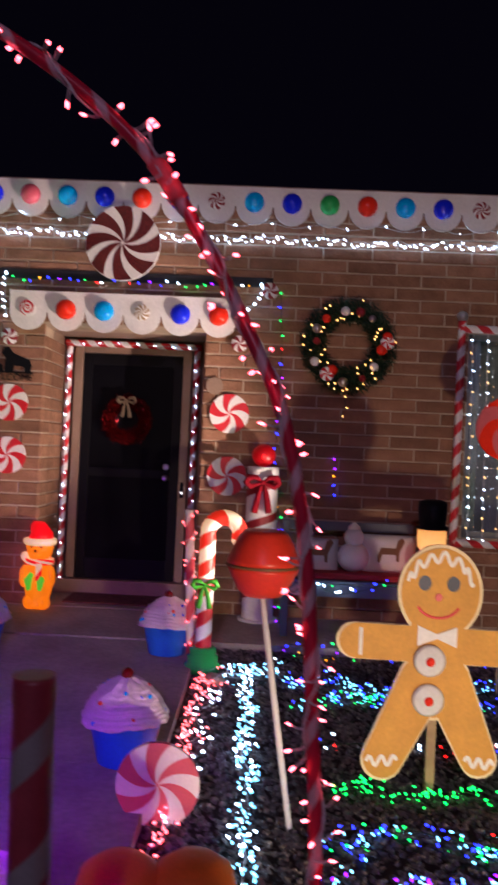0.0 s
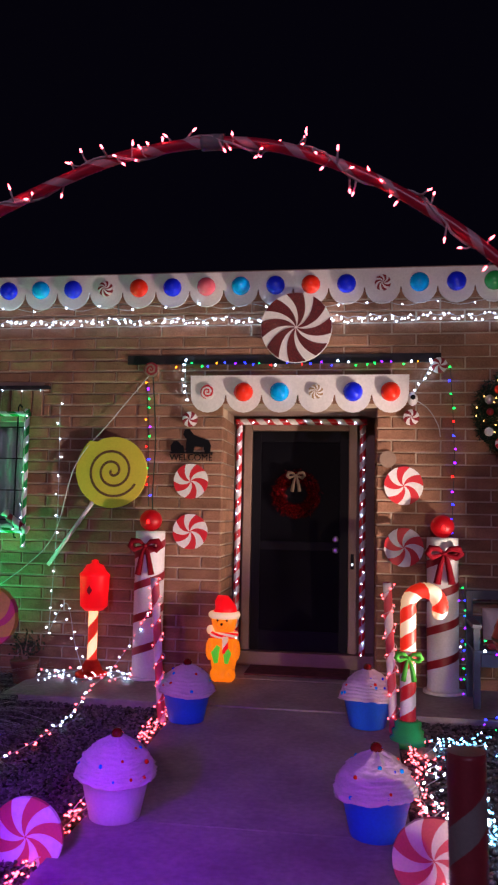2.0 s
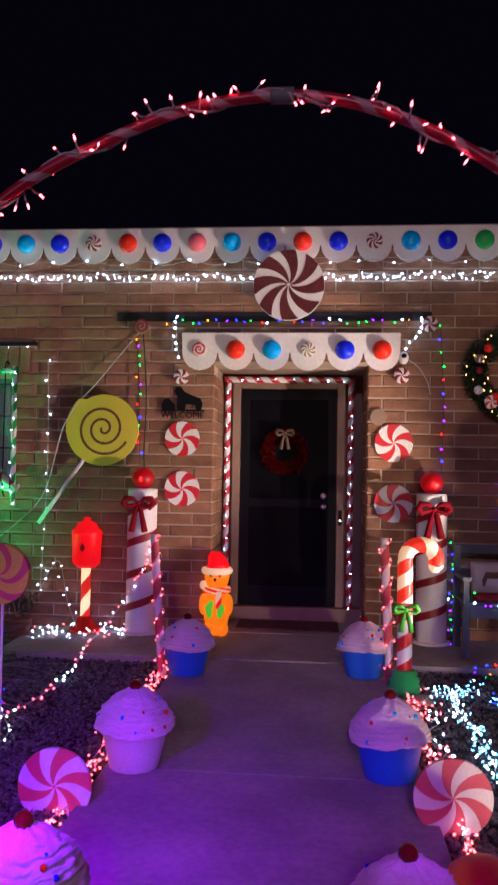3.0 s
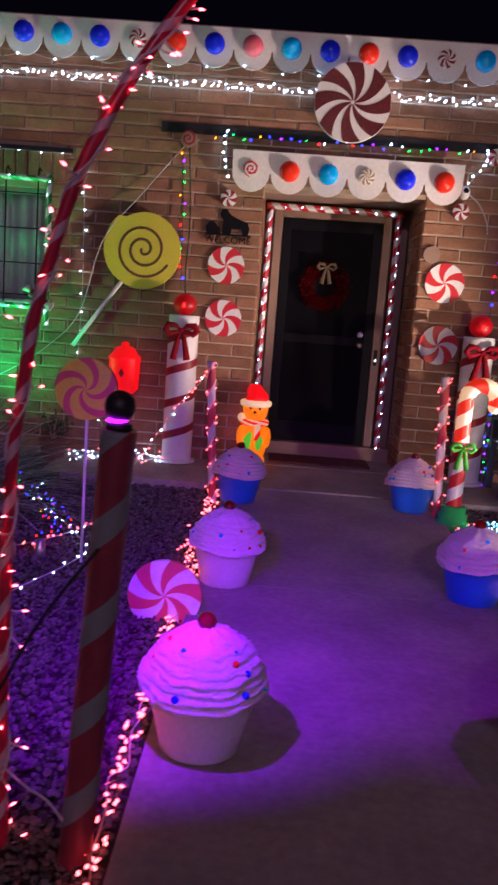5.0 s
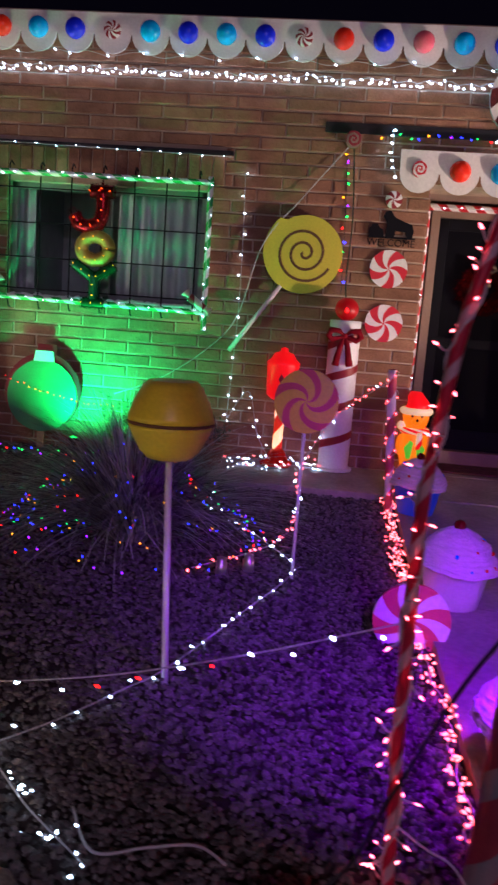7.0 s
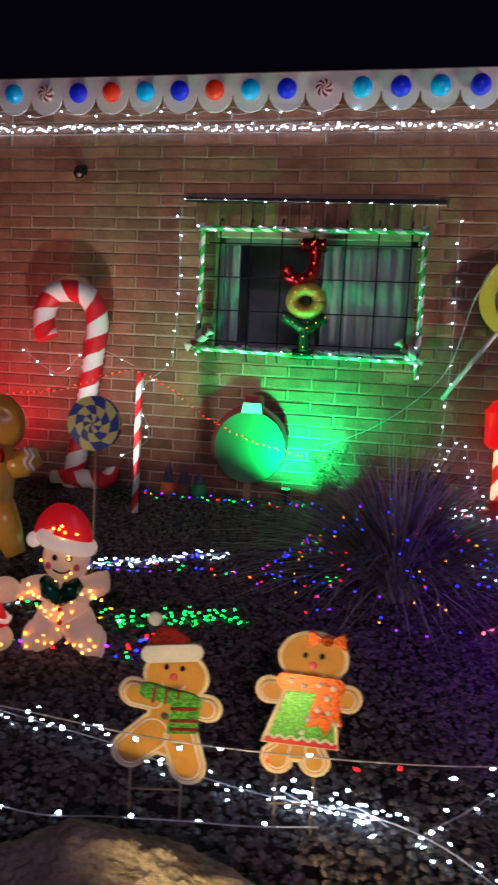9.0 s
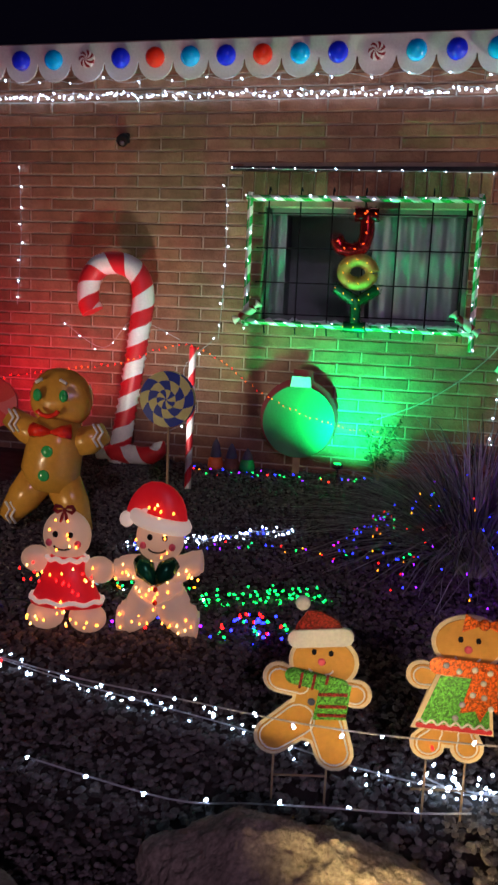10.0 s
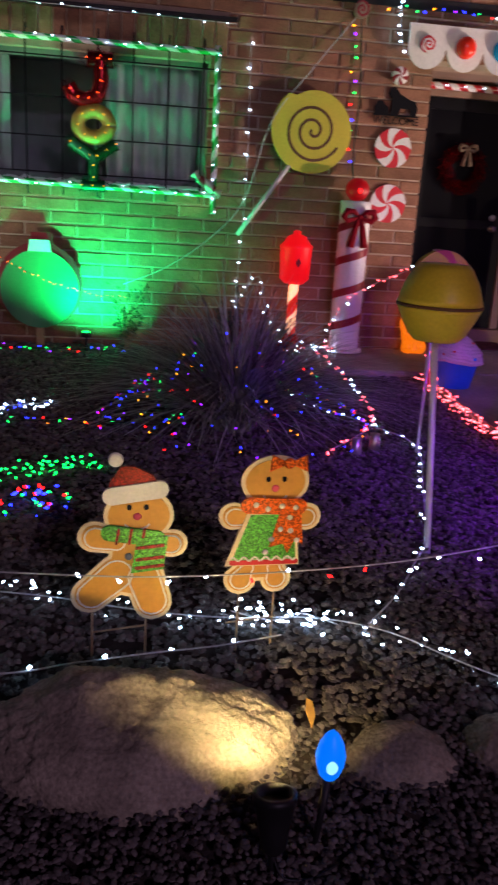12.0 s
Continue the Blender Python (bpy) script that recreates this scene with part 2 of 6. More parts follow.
M["bulbblue"] = shine("lit_blue_bulb", (0.0, 0.17, 1.0), 1.0, (0.01, 0.15, 0.8))
M["bulbcore"] = shine("lit_pale_blue_core", (0.25, 0.60, 1.0), 1.6)
M["purplelens"] = shine("purple_lens", (0.40, 0.01, 1.0), 5)

# ---------------------------------------------------------------- mesh helpers


def mesh_object(name, bm, mats, parent=None, label="", smooth=False):
    me = bpy.data.meshes.new(name)
    bm.normal_update()
    bm.to_mesh(me)
    bm.free()
    for m in mats if isinstance(mats, (list, tuple)) else [mats]:
        me.materials.append(M[m])
    if smooth:
        me.polygons.foreach_set("use_smooth", [True] * len(me.polygons))
    ob = new(name, me)
    if parent is not None:
        ob.parent = parent
    if label:
        ob["label"] = label
    return ob


def part(name, bm, mats, parent, label="", smooth=False):
    return mesh_object(name, bm, mats, parent, label, smooth)


def thing(name, place, label, category, group="", kind="", rz=0, rx=0, ry=0):
    ob = new(name)
    ob.empty_display_size = 0.1
    ob.matrix_world = pose(*place, rx, ry, rz)
    return tagged(ob, label, category, group, kind)


def box(bm, x0, x1, y0, y1, z0, z1, bevel=0.0, mi=0):
    r = bmesh.ops.create_cube(bm, size=1, matrix=Matrix.LocRotScale(((x0 + x1) / 2, (y0 + y1) / 2, (z0 + z1) / 2), None, (x1 - x0, y1 - y0, z1 - z0)))
    vs = r["verts"]
    fs = list({f for v in vs for f in v.link_faces})
    for f in fs:
        f.material_index = mi
    if bevel:
        es = list({e for v in vs for e in v.link_edges})
        bmesh.ops.bevel(bm, geom=es, offset=bevel, segments=2, affect="EDGES", profile=0.6)
    return bm


def boxed(x0, x1, y0, y1, z0, z1, bevel=0.0):
    return box(bmesh.new(), x0, x1, y0, y1, z0, z1, bevel)


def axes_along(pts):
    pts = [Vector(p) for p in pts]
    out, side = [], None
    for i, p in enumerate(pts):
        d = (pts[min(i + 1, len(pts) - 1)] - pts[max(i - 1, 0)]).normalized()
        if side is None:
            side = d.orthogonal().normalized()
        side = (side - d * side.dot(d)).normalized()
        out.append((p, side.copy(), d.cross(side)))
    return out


def tube(bm, pts, radius, sides=12, twist=0.0, stripes=0, caps=True, mats=(0, 1), share=0.5):
    """A tube along points; with stripes, the rings turn by twist radians a metre and the colour runs round in a spiral."""
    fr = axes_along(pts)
    rad = radius if isinstance(radius, (list, tuple)) else [radius] * len(fr)
    rings, run, last = [], 0.0, None
    for (p, a, b), r in zip(fr, rad):
        if last is not None:
            run += (p - last).length
        last = p
        rings.append([bm.verts.new(p + (a * math.cos(w) + b * math.sin(w)) * r) for w in [2 * math.pi * k / sides + twist * run for k in range(sides)]])
    for i in range(len(rings) - 1):
        for k in range(sides):
            f = bm.faces.new((rings[i][k], rings[i][(k + 1) % sides], rings[i + 1][(k + 1) % sides], rings[i + 1][k]))
            f.smooth = True
            if stripes:
                f.material_index = mats[0 if (k * stripes / sides) % 1.0 < share else 1]
    if caps:
        bm.faces.new(rings[0][::-1])
        bm.faces.new(rings[-1])
    return bm


def spread(a, b, n):
    return [tuple(Vector(a).lerp(Vector(b), i / (n - 1))) for i in range(n)]


def lathe(bm, profile, sides=28, mi=0, centre=(0, 0, 0)):
    """Turn a profile of (radius, height[, material]) round the z axis."""
    rings = []
    for row in profile:
        r, z = row[0], row[1]
        rings.append([bm.verts.new((centre[0] + r * math.cos(2 * math.pi * k / sides), centre[1] + r * math.sin(2 * math.pi * k / sides), centre[2] + z)) for k in range(sides)])
    for i in range(len(rings) - 1):
        for k in range(sides):
            f = bm.faces.new((rings[i][k], rings[i][(k + 1) % sides], rings[i + 1][(k + 1) % sides], rings[i + 1][k]))
            f.smooth = True
            f.material_index = profile[i][2] if len(profile[i]) > 2 else mi
    bm.faces.new(rings[0][::-1])
    bm.faces.new(rings[-1])
    return bm


def ball(bm, centre, r, squash=(1, 1, 1), u=16, v=10, mi=0):
    res = bmesh.ops.create_uvsphere(bm, u_segments=u, v_segments=v, radius=r, matrix=Matrix.Translation(centre) @ Matrix.Diagonal((*squash, 1)))
    for f in {f for w in res["verts"] for f in w.link_faces}:
        f.smooth, f.material_index = True, mi
    return bm


def plate(bm, outline, y0, y1, mi=0):
    """A flat board from an outline in x and z, between two depths (y0 is the front)."""
    a = [bm.verts.new((x, y0, z)) for x, z in outline]
    b = [bm.verts.new((x, y1, z)) for x, z in outline]
    n = len(outline)
    fs = [bm.faces.new(a), bm.faces.new(b[::-1])]
    for i in range(n):
        fs.append(bm.faces.new((a[i], b[i], b[(i + 1) % n], a[(i + 1) % n])))
    for f in fs:
        f.material_index = mi
    bmesh.ops.recalc_face_normals(bm, faces=fs)
    return bm


def oval(cx, cz, rx, rz, n=28, turn=0.0):
    t = radians(turn)
    out = []
    for k in range(n):
        u, v = rx * math.cos(2 * math.pi * k / n), rz * math.sin(2 * math.pi * k / n)
        out.append((cx + u * math.cos(t) - v * math.sin(t), cz + u * math.sin(t) + v * math.cos(t)))
    return out


def swirl_disc(bm, r, wedges, twist, thick, mats=(0, 1), rings=10, dome=0.0, per=4, share=None, bands=0):
    """A round candy facing -y: wedges of two colours that curl towards the rim."""
    n = wedges * 2 * per
    def ring(rr, y):
        return [bm.verts.new((rr * math.cos(w), y, rr * math.sin(w))) for w in [2 * math.pi * k / n + twist * (rr / r) ** 0.8 for k in range(n)]]
    grid = [ring(r * (0.03 + 0.97 * i / rings), -thick / 2 - dome * (1 - (i / rings) ** 2)) for i in range(rings + 1)]
    back = ring(r, thick / 2)
    grid.append(back)
    for i in range(len(grid) - 1):
        for k in range(n):
            f = bm.faces.new((grid[i][k], grid[i][(k + 1) % n], grid[i + 1][(k + 1) % n], grid[i + 1][k]))
            lim = per if share is None else share
            step = per * (i * bands // rings) if bands else 0
            f.material_index = mats[0] if (k + step) % (2 * per) < lim else mats[1]
    bm.faces.new(grid[0]).material_index = mats[0]
    bm.faces.new(back[::-1]).material_index = mats[1]
    bmesh.ops.recalc_face_normals(bm, faces=bm.faces[:])
    return bm


def ribbon_line(bm, pts, width, y, mi=0, lift=0.003):
    """A raised painted line on a board that faces -y, along points in x and z."""
    vs = []
    for i, (x, z) in enumerate(pts):
        x0, z0 = pts[max(i - 1, 0)]
        x1, z1 = pts[min(i + 1, len(pts) - 1)]
        d = math.hypot(x1 - x0, z1 - z0) or 1
        nx, nz = -(z1 - z0) / d * width / 2, (x1 - x0) / d * width / 2
        vs.append([bm.verts.new(q) for q in ((x + nx, y, z + nz), (x, y - lift, z), (x - nx, y, z - nz))])
    for a, b in zip(vs, vs[1:]):
        for j in (0, 1):
            f = bm.faces.new((a[j], a[j + 1], b[j + 1], b[j]))
            f.material_index, f.smooth = mi, True
    return bm


# ---------------------------------------------------------------- strings of lights
BULBS = {}


def bulb_mesh(colour, r, long):
    key = (colour, r, long)
    if key not in BULBS:
        bm = bmesh.new()
        prof = [(0.45, -1.0), (1.0, -0.55), (0.9, 0.1), (0.5, 0.7), (0.1, 1.0)]
        lathe(bm, [(a * r, b * r * long) for a, b in prof], 7)
        me = bpy.data.meshes.new("bulb")
        bm.to_mesh(me)
        bm.free()
        me.materials.append(M[colour])
        BULBS[key] = me
    return BULBS[key]


def resample(pts, step):
    pts = [Vector(p) for p in pts]
    out, carry = [], 0.0
    for a, b in zip(pts, pts[1:]):
        l = (b - a).length
        s = carry
        while s < l:
            out.append(a.lerp(b, s / l))
            s += step
        carry = s - l
    return out


def light_string(pts, step, colours, label, r=0.007, long=1.8, spread_by=0.02, down=0.0, wire="wire", wire_r=0.0025, group="", seed=1, limit=300):
    rnd = random.Random(seed)
    ob = tagged(new("light_string"), label, "string lights", group)
    part("wire", tube(bmesh.new(), pts, wire_r, 5), wire, ob)
    for i, p in enumerate(resample(pts, step)[:limit]):
        c = colours[rnd.randrange(len(colours))] if len(colours) > 1 else colours[0]
        b = new("bulb", bulb_mesh("l_" + c, r, long))
        b.parent = ob
        off = Vector((rnd.uniform(-1, 1), rnd.uniform(-1, 1), rnd.uniform(-1, 1) - down)) * spread_by
        b.matrix_local = Matrix.Translation(p + off) @ Euler((rnd.uniform(-2.4, 2.4), rnd.uniform(-1.6, 1.6), rnd.uniform(0, 6))).to_matrix().to_4x4()
    return ob

# ---------------------------------------------------------------- ground


def ground_z(y):
    k = min(max(-y / 2.5, 0), 1)
    k2 = min(max((-y - 4.6) / 1.2, 0), 1)
    return -0.075 - 0.075 * k * k * (3 - 2 * k) - 0.05 * k2


bm = bmesh.new()
xs = [-400, -60, -20, -10] + [-8 + 0.5 * i for i in range(29)] + [8, 20, 60, 400]
ys = [-400, -60, -20, -10] + [-8 + 0.25 * i for i in range(33)] + [2, 10, 60, 400]
grid = [[bm.verts.new((x, y, ground_z(y) - 0.02 + (0.012 * noise.noise(Vector((x * 2, y * 2, 0))) if abs(x) < 8 else 0))) for x in xs] for y in ys]
for j in range(len(ys) - 1):
    for i in range(len(xs) - 1):
        bm.faces.new((grid[j][i], grid[j][i + 1], grid[j + 1][i + 1], grid[j + 1][i]))
tagged(mesh_object("ground", bm, "gravel_bed", smooth=True), "dark gravel yard round the decorations", "ground", kind="structure")


def slab(name, x0, x1, y0, y1, label, lift=0.008, cells=18, drop=0.06):
    bm = bmesh.new()
    n, m = 6, cells
    top = [[bm.verts.new((x0 + (x1 - x0) * i / n, y0 + (y1 - y0) * j / m, ground_z(y0 + (y1 - y0) * j / m) + lift)) for i in range(n + 1)] for j in range(m + 1)]
    low = [[bm.verts.new((v.co.x, v.co.y, v.co.z - drop - lift)) for v in row] for row in top]
    for j in range(m):
        for i in range(n):
            bm.faces.new((top[j][i], top[j][i + 1], top[j + 1][i + 1], top[j + 1][i]))
    for j in range(m):
        bm.faces.new((top[j][0], top[j + 1][0], low[j + 1][0], low[j][0]))
        bm.faces.new((top[j + 1][n], top[j][n], low[j][n], low[j + 1][n]))
    for i in range(n):
        bm.faces.new((top[0][i + 1], top[0][i], low[0][i], low[0][i + 1]))
        bm.faces.new((top[m][i], top[m][i + 1], low[m][i + 1], low[m][i]))
    bmesh.ops.recalc_face_normals(bm, faces=bm.faces[:])
    return tagged(mesh_object(name, bm, "concrete"), label, "path", kind="structure")


slab("pavement", -0.74, 0.82, -2.9, -0.87, "worn concrete garden path to the front door", 0.03)
slab("pavement", -0.74, 0.82, -9.0, -2.912, "worn concrete garden path near the street", 0.03, 24)
slab("porch_floor", -2.15, 2.9, -0.86, 0.0, "concrete porch slab along the brick wall", 0.04, 6, 0.16)
slab("porch_step", -0.63, 0.70, 0.0, 0.66, "concrete floor of the door recess", 0.045, 4, 0.16)

# ---------------------------------------------------------------- house
WALLS = [(-9.0, -4.12, -0.2, 3.3), (-2.42, -0.63, -0.2, 3.3), (0.70, 2.85, -0.2, 3.3), (4.6, 6.0, -0.2, 3.3),
         (-4.12, -2.42, -0.2, 1.2), (-4.12, -2.42, 2.15, 3.3), (-0.63, 0.70, 2.27, 3.3), (2.85, 4.6, -0.2, 0.68), (2.85, 4.6, 2.36, 3.3)]
bm = bmesh.new()
for x0, x1, z0, z1 in WALLS:
    box(bm, x0, x1, 0.012, 0.25, z0, z1)
wall = tagged(mesh_object("wall_north", bm, "mortar"), "brown slump block house wall with pale mortar joints", "wall", kind="structure")
bm = bmesh.new()
box(bm, -0.88, -0.63, 0.25, 0.75, -0.2, 2.5)
box(bm, 0.70, 0.95, 0.25, 0.75, -0.2, 2.5)
box(bm, -0.88, 0.95, 0.75, 0.9, -0.2, 2.5)
box(bm, -0.63, 0.70, 0.25, 0.75, 2.27, 2.5)
tagged(mesh_object("wall_recess", bm, "tan"), "tan plastered sides of the door recess", "wall", kind="structure")
bm = bmesh.new()
box(bm, -9, 6, 0.05, 7, 3.3, 3.47)
tagged(mesh_object("roof", bm, "roof"), "flat roof behind the fascia board", "roof", kind="structure")
bm = bmesh.new()
box(bm, -9, -8.8, 0.25, 7, -0.2, 3.3)
box(bm, 5.8, 6, 0.25, 7, -0.2, 3.3)
box(bm, -9, 6, 6.8, 7, -0.2, 3.3)
tagged(mesh_object("wall_back", bm, "mortar"), "plain closing walls of the house", "wall", kind="structure")

# cast shadow over the entrance, built as a thin dark strip
bm = boxed(-1.50, 1.23, -0.012, 0.010, 2.655, 2.735, 0.004)
tagged(mesh_object("shadow_strip", bm, "lintel"), "thin dark strip standing for the shadow above the entrance", "trim", kind="structure")


# thin added strip that draws the dark line above the window
bm = boxed(-4.42, -2.22, -0.03, 0.010, 2.437, 2.468, 0.004)
tagged(mesh_object("window_dark_line", bm, "lintel"), "thin dark strip above the window's upright blocks", "trim", kind="structure")


def scallop_board(name, x0, x1, pitch, first, z_top, z_mid, rad, y, label):
    """A white board whose lower edge hangs in half rounds."""
    out = [(x0, z_top)]
    n = round((x1 - x0) / pitch)
    for k in range(n):
        cx = first + pitch * k
        for j in range(11):
            a = math.pi + math.pi * j / 10
            out.append((cx + rad * math.cos(a), z_mid + rad * math.sin(a)))
    out.append((x1, z_top))
    bm = bmesh.new()
    plate(bm, out, y, y + 0.014)
    return mesh_object(name, bm, "white")


fascia = scallop_board("fascia_board", 0.125 - 0.308 * 27.5, 0.125 + 0.308 * 16.5, 0.308, 0.125 - 0.308 * 27, 3.475, 3.315, 0.15, -0.02, "")
tagged(fascia, "white scalloped fascia board like icing along the roof edge", "fascia", kind="structure")
bm = boxed(-8.4, 5.2, 0.0, 0.06, 3.32, 3.49)
tagged(mesh_object("fascia_backing", bm, "tan"), "timber backing behind the fascia board", "fascia", kind="structure")

GUM = {"r": "redplastic", "b": "blue", "c": "cyan", "p": "pinkplastic", "g": "greenplastic"}
SEQ = {-21: "b", -20: "c", -19: "m", -18: "b", -17: "r", -16: "c", -15: "b", -14: "r", -13: "c", -12: "b", -11: "m", -10: "c", -9: "b", -8: "c", -7: "b",
       -6: "m", -5: "r", -4: "b", -3: "p", -2: "c", -1: "b", 0: "r", 1: "b", 2: "m", 3: "c", 4: "b", 5: "g", 6: "r", 7: "c", 8: "b", 9: "m", 10: "r", 11: "c",
       -22: "r", -23: "b", -24: "c", 12: "b"}


def gumdrop(place, mat, label, r=0.082):
    bm = bmesh.new()
    prof = [(r, 0.0), (r, 0.012), (r * 0.97, 0.03), (r * 0.84, 0.05), (r * 0.6, 0.066), (r * 0.3, 0.075), (r * 0.05, 0.077)]
    lathe(bm, prof, 24)
    bmesh.ops.rotate(bm, verts=bm.verts, matrix=Matrix.Rotation(radians(90), 3, "X"))
    ob = mesh_object("gumdrop", bm, mat)
    ob.location = place
    return tagged(ob, label, "candy ornament", "gumdrops on the scalloped boards")


def peppermint(place, r, wedges, mats, label, twist=0.9, thick=0.015, dome=0.0, name="peppermint_candy", share=None, turn=0.0, per=4):
    bm = bmesh.new()
    swirl_disc(bm, r, wedges, twist, thick, (0, 1), 10, dome, per, share)
    bmesh.ops.rotate(bm, verts=bm.verts, matrix=Matrix.Rotation(radians(turn), 3, "Y"))
    ob = mesh_object(name, bm, mats)
    ob.location = place
    return tagged(ob, label, "candy ornament")


NAMES = {"r": "red", "b": "deep blue", "c": "sky blue", "p": "pink", "g": "green"}
for k, c in SEQ.items():
    x = 0.125 + 0.308 * k
    if c == "m":
        peppermint((x, -0.033, 3.345), 0.068, 7, ["darkred", "white"], "small red and white peppermint on the fascia board", 1.2, 0.024, 0.012)
    else:
        gumdrop((x, -0.02, 3.345), GUM[c], f"shiny {NAMES[c]} plastic gumdrop on the fascia board")

sign = scallop_board("scalloped_board", -0.895, 0.96, 0.309, -0.74, 2.53, 2.36, 0.15, -0.135, "")
tagged(sign, "white scalloped board hung above the front door", "decoration")
for x in (-0.6, 0.65):
    part("bracket", boxed(x - 0.02, x + 0.02, -0.119, 0.012, 2.40, 2.44), "wood", sign)
for k, c in enumerate("srcmbr"):
    x = -0.74 + 0.309 * k
    if c in "sm":
        peppermint((x, -0.15, 2.385), 0.062, 1 if c == "s" else 8, ["red", "white"] if c == "s" else ["wood", "white"],
                   "spiral lollipop face on the scalloped board" if c == "s" else "gold and white peppermint on the scalloped board",
                   14 if c == "s" else 1.0, 0.02, 0.01, per=14 if c == "s" else 4)
    else:
        gumdrop((x, -0.135, 2.385), GUM[c], f"shiny {NAMES[c]} plastic gumdrop on the scalloped board")

big = thing("peppermint_disc", (0.018, -0.19, 2.925), "large maroon glitter and white peppermint disc above the entrance", "candy ornament")
part("disc", plate(bmesh.new(), oval(0, 0, 0.30, 0.30, 72), -0.015, 0.015), "white", big, "white painted round board")
for k in range(8):
    bm = bmesh.new()
    rows = []
    for i in range(13):
        rr = 0.014 + 0.284 * i / 12
        start = math.pi * (2 * k / 8) - radians(8) + 0.75 * (rr / 0.30) ** 0.8
        rows.append([bm.verts.new((rr * math.cos(w), y, rr * math.sin(w))) for j in range(6) for w in [start + math.pi / 4 * 0.60 * j / 5] for y in (-0.019, -0.014)])
    for a, b in zip(rows, rows[1:]):
        for j in range(0, 10, 2):
            bm.faces.new((a[j], a[j + 2], b[j + 2], b[j]))
        bm.faces.new((a[0], b[0], b[1], a[1]))
        bm.faces.new((a[10], a[11], b[11], b[10]))
    for j in range(0, 10, 2):
        bm.faces.new((rows[-1][j], rows[-1][j + 2], rows[-1][j + 3], rows[-1][j + 1]))
    bmesh.ops.recalc_face_normals(bm, faces=bm.faces[:])
    part("stripe", bm, "maroon", big, "curled maroon glitter stripe")
bm = boxed(-0.03, 0.066, -0.175, 0.012, 2.90, 2.95)
b = mesh_object("disc_mount", bm, "wood")
tagged(b, "wooden mounting block behind the peppermint disc", "bracket")
for (x, z, s) in ((-0.897, 1.623, 1), (-0.892, 1.188, 1), (0.92, 1.609, 1.06), (0.922, 1.098, 1.06)):
    peppermint((x, -0.014, z), 0.152 * s, 5, ["red", "white"], "flat red and white peppermint on the brick wall", -0.95, 0.02, 0, turn=20 * x)
for (x, z) in ((-0.91, 2.16), (0.98, 2.18), (1.21, 2.62)):
    peppermint((x, -0.05, z), 0.066, 5, ["darkred", "white"], "small glossy peppermint ornament by the doorway", 0.8, 0.03, 0.015)
peppermint((-1.27, -0.05, 2.60), 0.064, 1, ["darkred", "tan"], "small dark spiral lollipop ornament on the wall", 13, 0.03, 0.01, per=12)
peppermint((0.79, -0.014, 1.83), 0.07, 6, ["tan", "tan"], "small faded plaster disc on the brick wall", 0.3, 0.02)

# front door
door = tagged(new("door_1"), "dark metal security door in a tan frame", "door", kind="structure")
part("door_panel", boxed(-0.45, 0.45, 0.66, 0.70, 0.10, 2.13, 0.004), "door", door)
bm = bmesh.new()
for x0, x1, z0, z1 in ((-0.45, -0.37, 0.10, 2.13), (0.37, 0.45, 0.10, 2.13), (-0.37, 0.37, 2.03, 2.13), (-0.37, 0.37, 0.10, 0.28), (-0.37, 0.37, 1.02, 1.10)):
    box(bm, x0, x1, 0.645, 0.658, z0, z1, 0.003)
part("door_rail", bm, "black", door, "black metal door rails")
bm = bmesh.new()
box(bm, -0.53, -0.455, 0.62, 0.75, 0.1, 2.2, 0.006)
box(bm, 0.455, 0.53, 0.62, 0.75, 0.1, 2.2, 0.006)
box(bm, -0.455, 0.455, 0.62, 0.75, 2.135, 2.2, 0.006)
part("door_frame", bm, "tan", door, "tan painted door frame")
part("threshold", boxed(-0.62, 0.69, 0.56, 0.75, -0.1, 0.095, 0.008), "tan", door, "tan step below the door")
bm = bmesh.new()
lathe(bm, [(0.028, 0), (0.03, 0.01), (0.012, 0.015), (0.012, 0.035), (0.024, 0.045), (0.026, 0.06), (0.015, 0.068)], 18)
bmesh.ops.rotate(bm, verts=bm.verts, matrix=Matrix.Rotation(radians(90), 3, "X"))
k = part("door_handle", bm, "steel", door, "steel door knob")
k.location = (0.335, 0.645, 1.03)
bm = bmesh.new()
lathe(bm, [(0.03, 0), (0.03, 0.012), (0.018, 0.018)], 18)
bmesh.ops.rotate(bm, verts=bm.verts, matrix=Matrix.Rotation(radians(90), 3, "X"))
k = part("deadbolt", bm, "steel", door, "steel deadbolt")
k.location = (0.335, 0.645, 1.13)
bell = tagged(mesh_object("door_bell", boxed(0.475, 0.505, 0.60, 0.618, 0.86, 1.0, 0.004), "black"), "slim doorbell with a small lit button on the door frame", "doorbell")
part("button", ball(bmesh.new(), (0.49, 0.598, 0.905), 0.011, (1, 0.5, 1), 10, 6), "latch", bell)
bm = boxed(-0.42, 0.48, 0.12, 0.52, ground_z(0) + 0.046, ground_z(0) + 0.062, 0.004)
tagged(mesh_object("door_mat", bm, "mat"), "worn dark red mat on the porch floor", "door mat")


def striped_tube(name, pts, r, label, mats=("red", "white"), pitch=11.0, category="garland", stripes=1, sides=16):
    bm = bmesh.new()
    tube(bm, pts, r, sides, pitch, stripes)
    return tagged(mesh_object(name, bm, list(mats)), label, category)


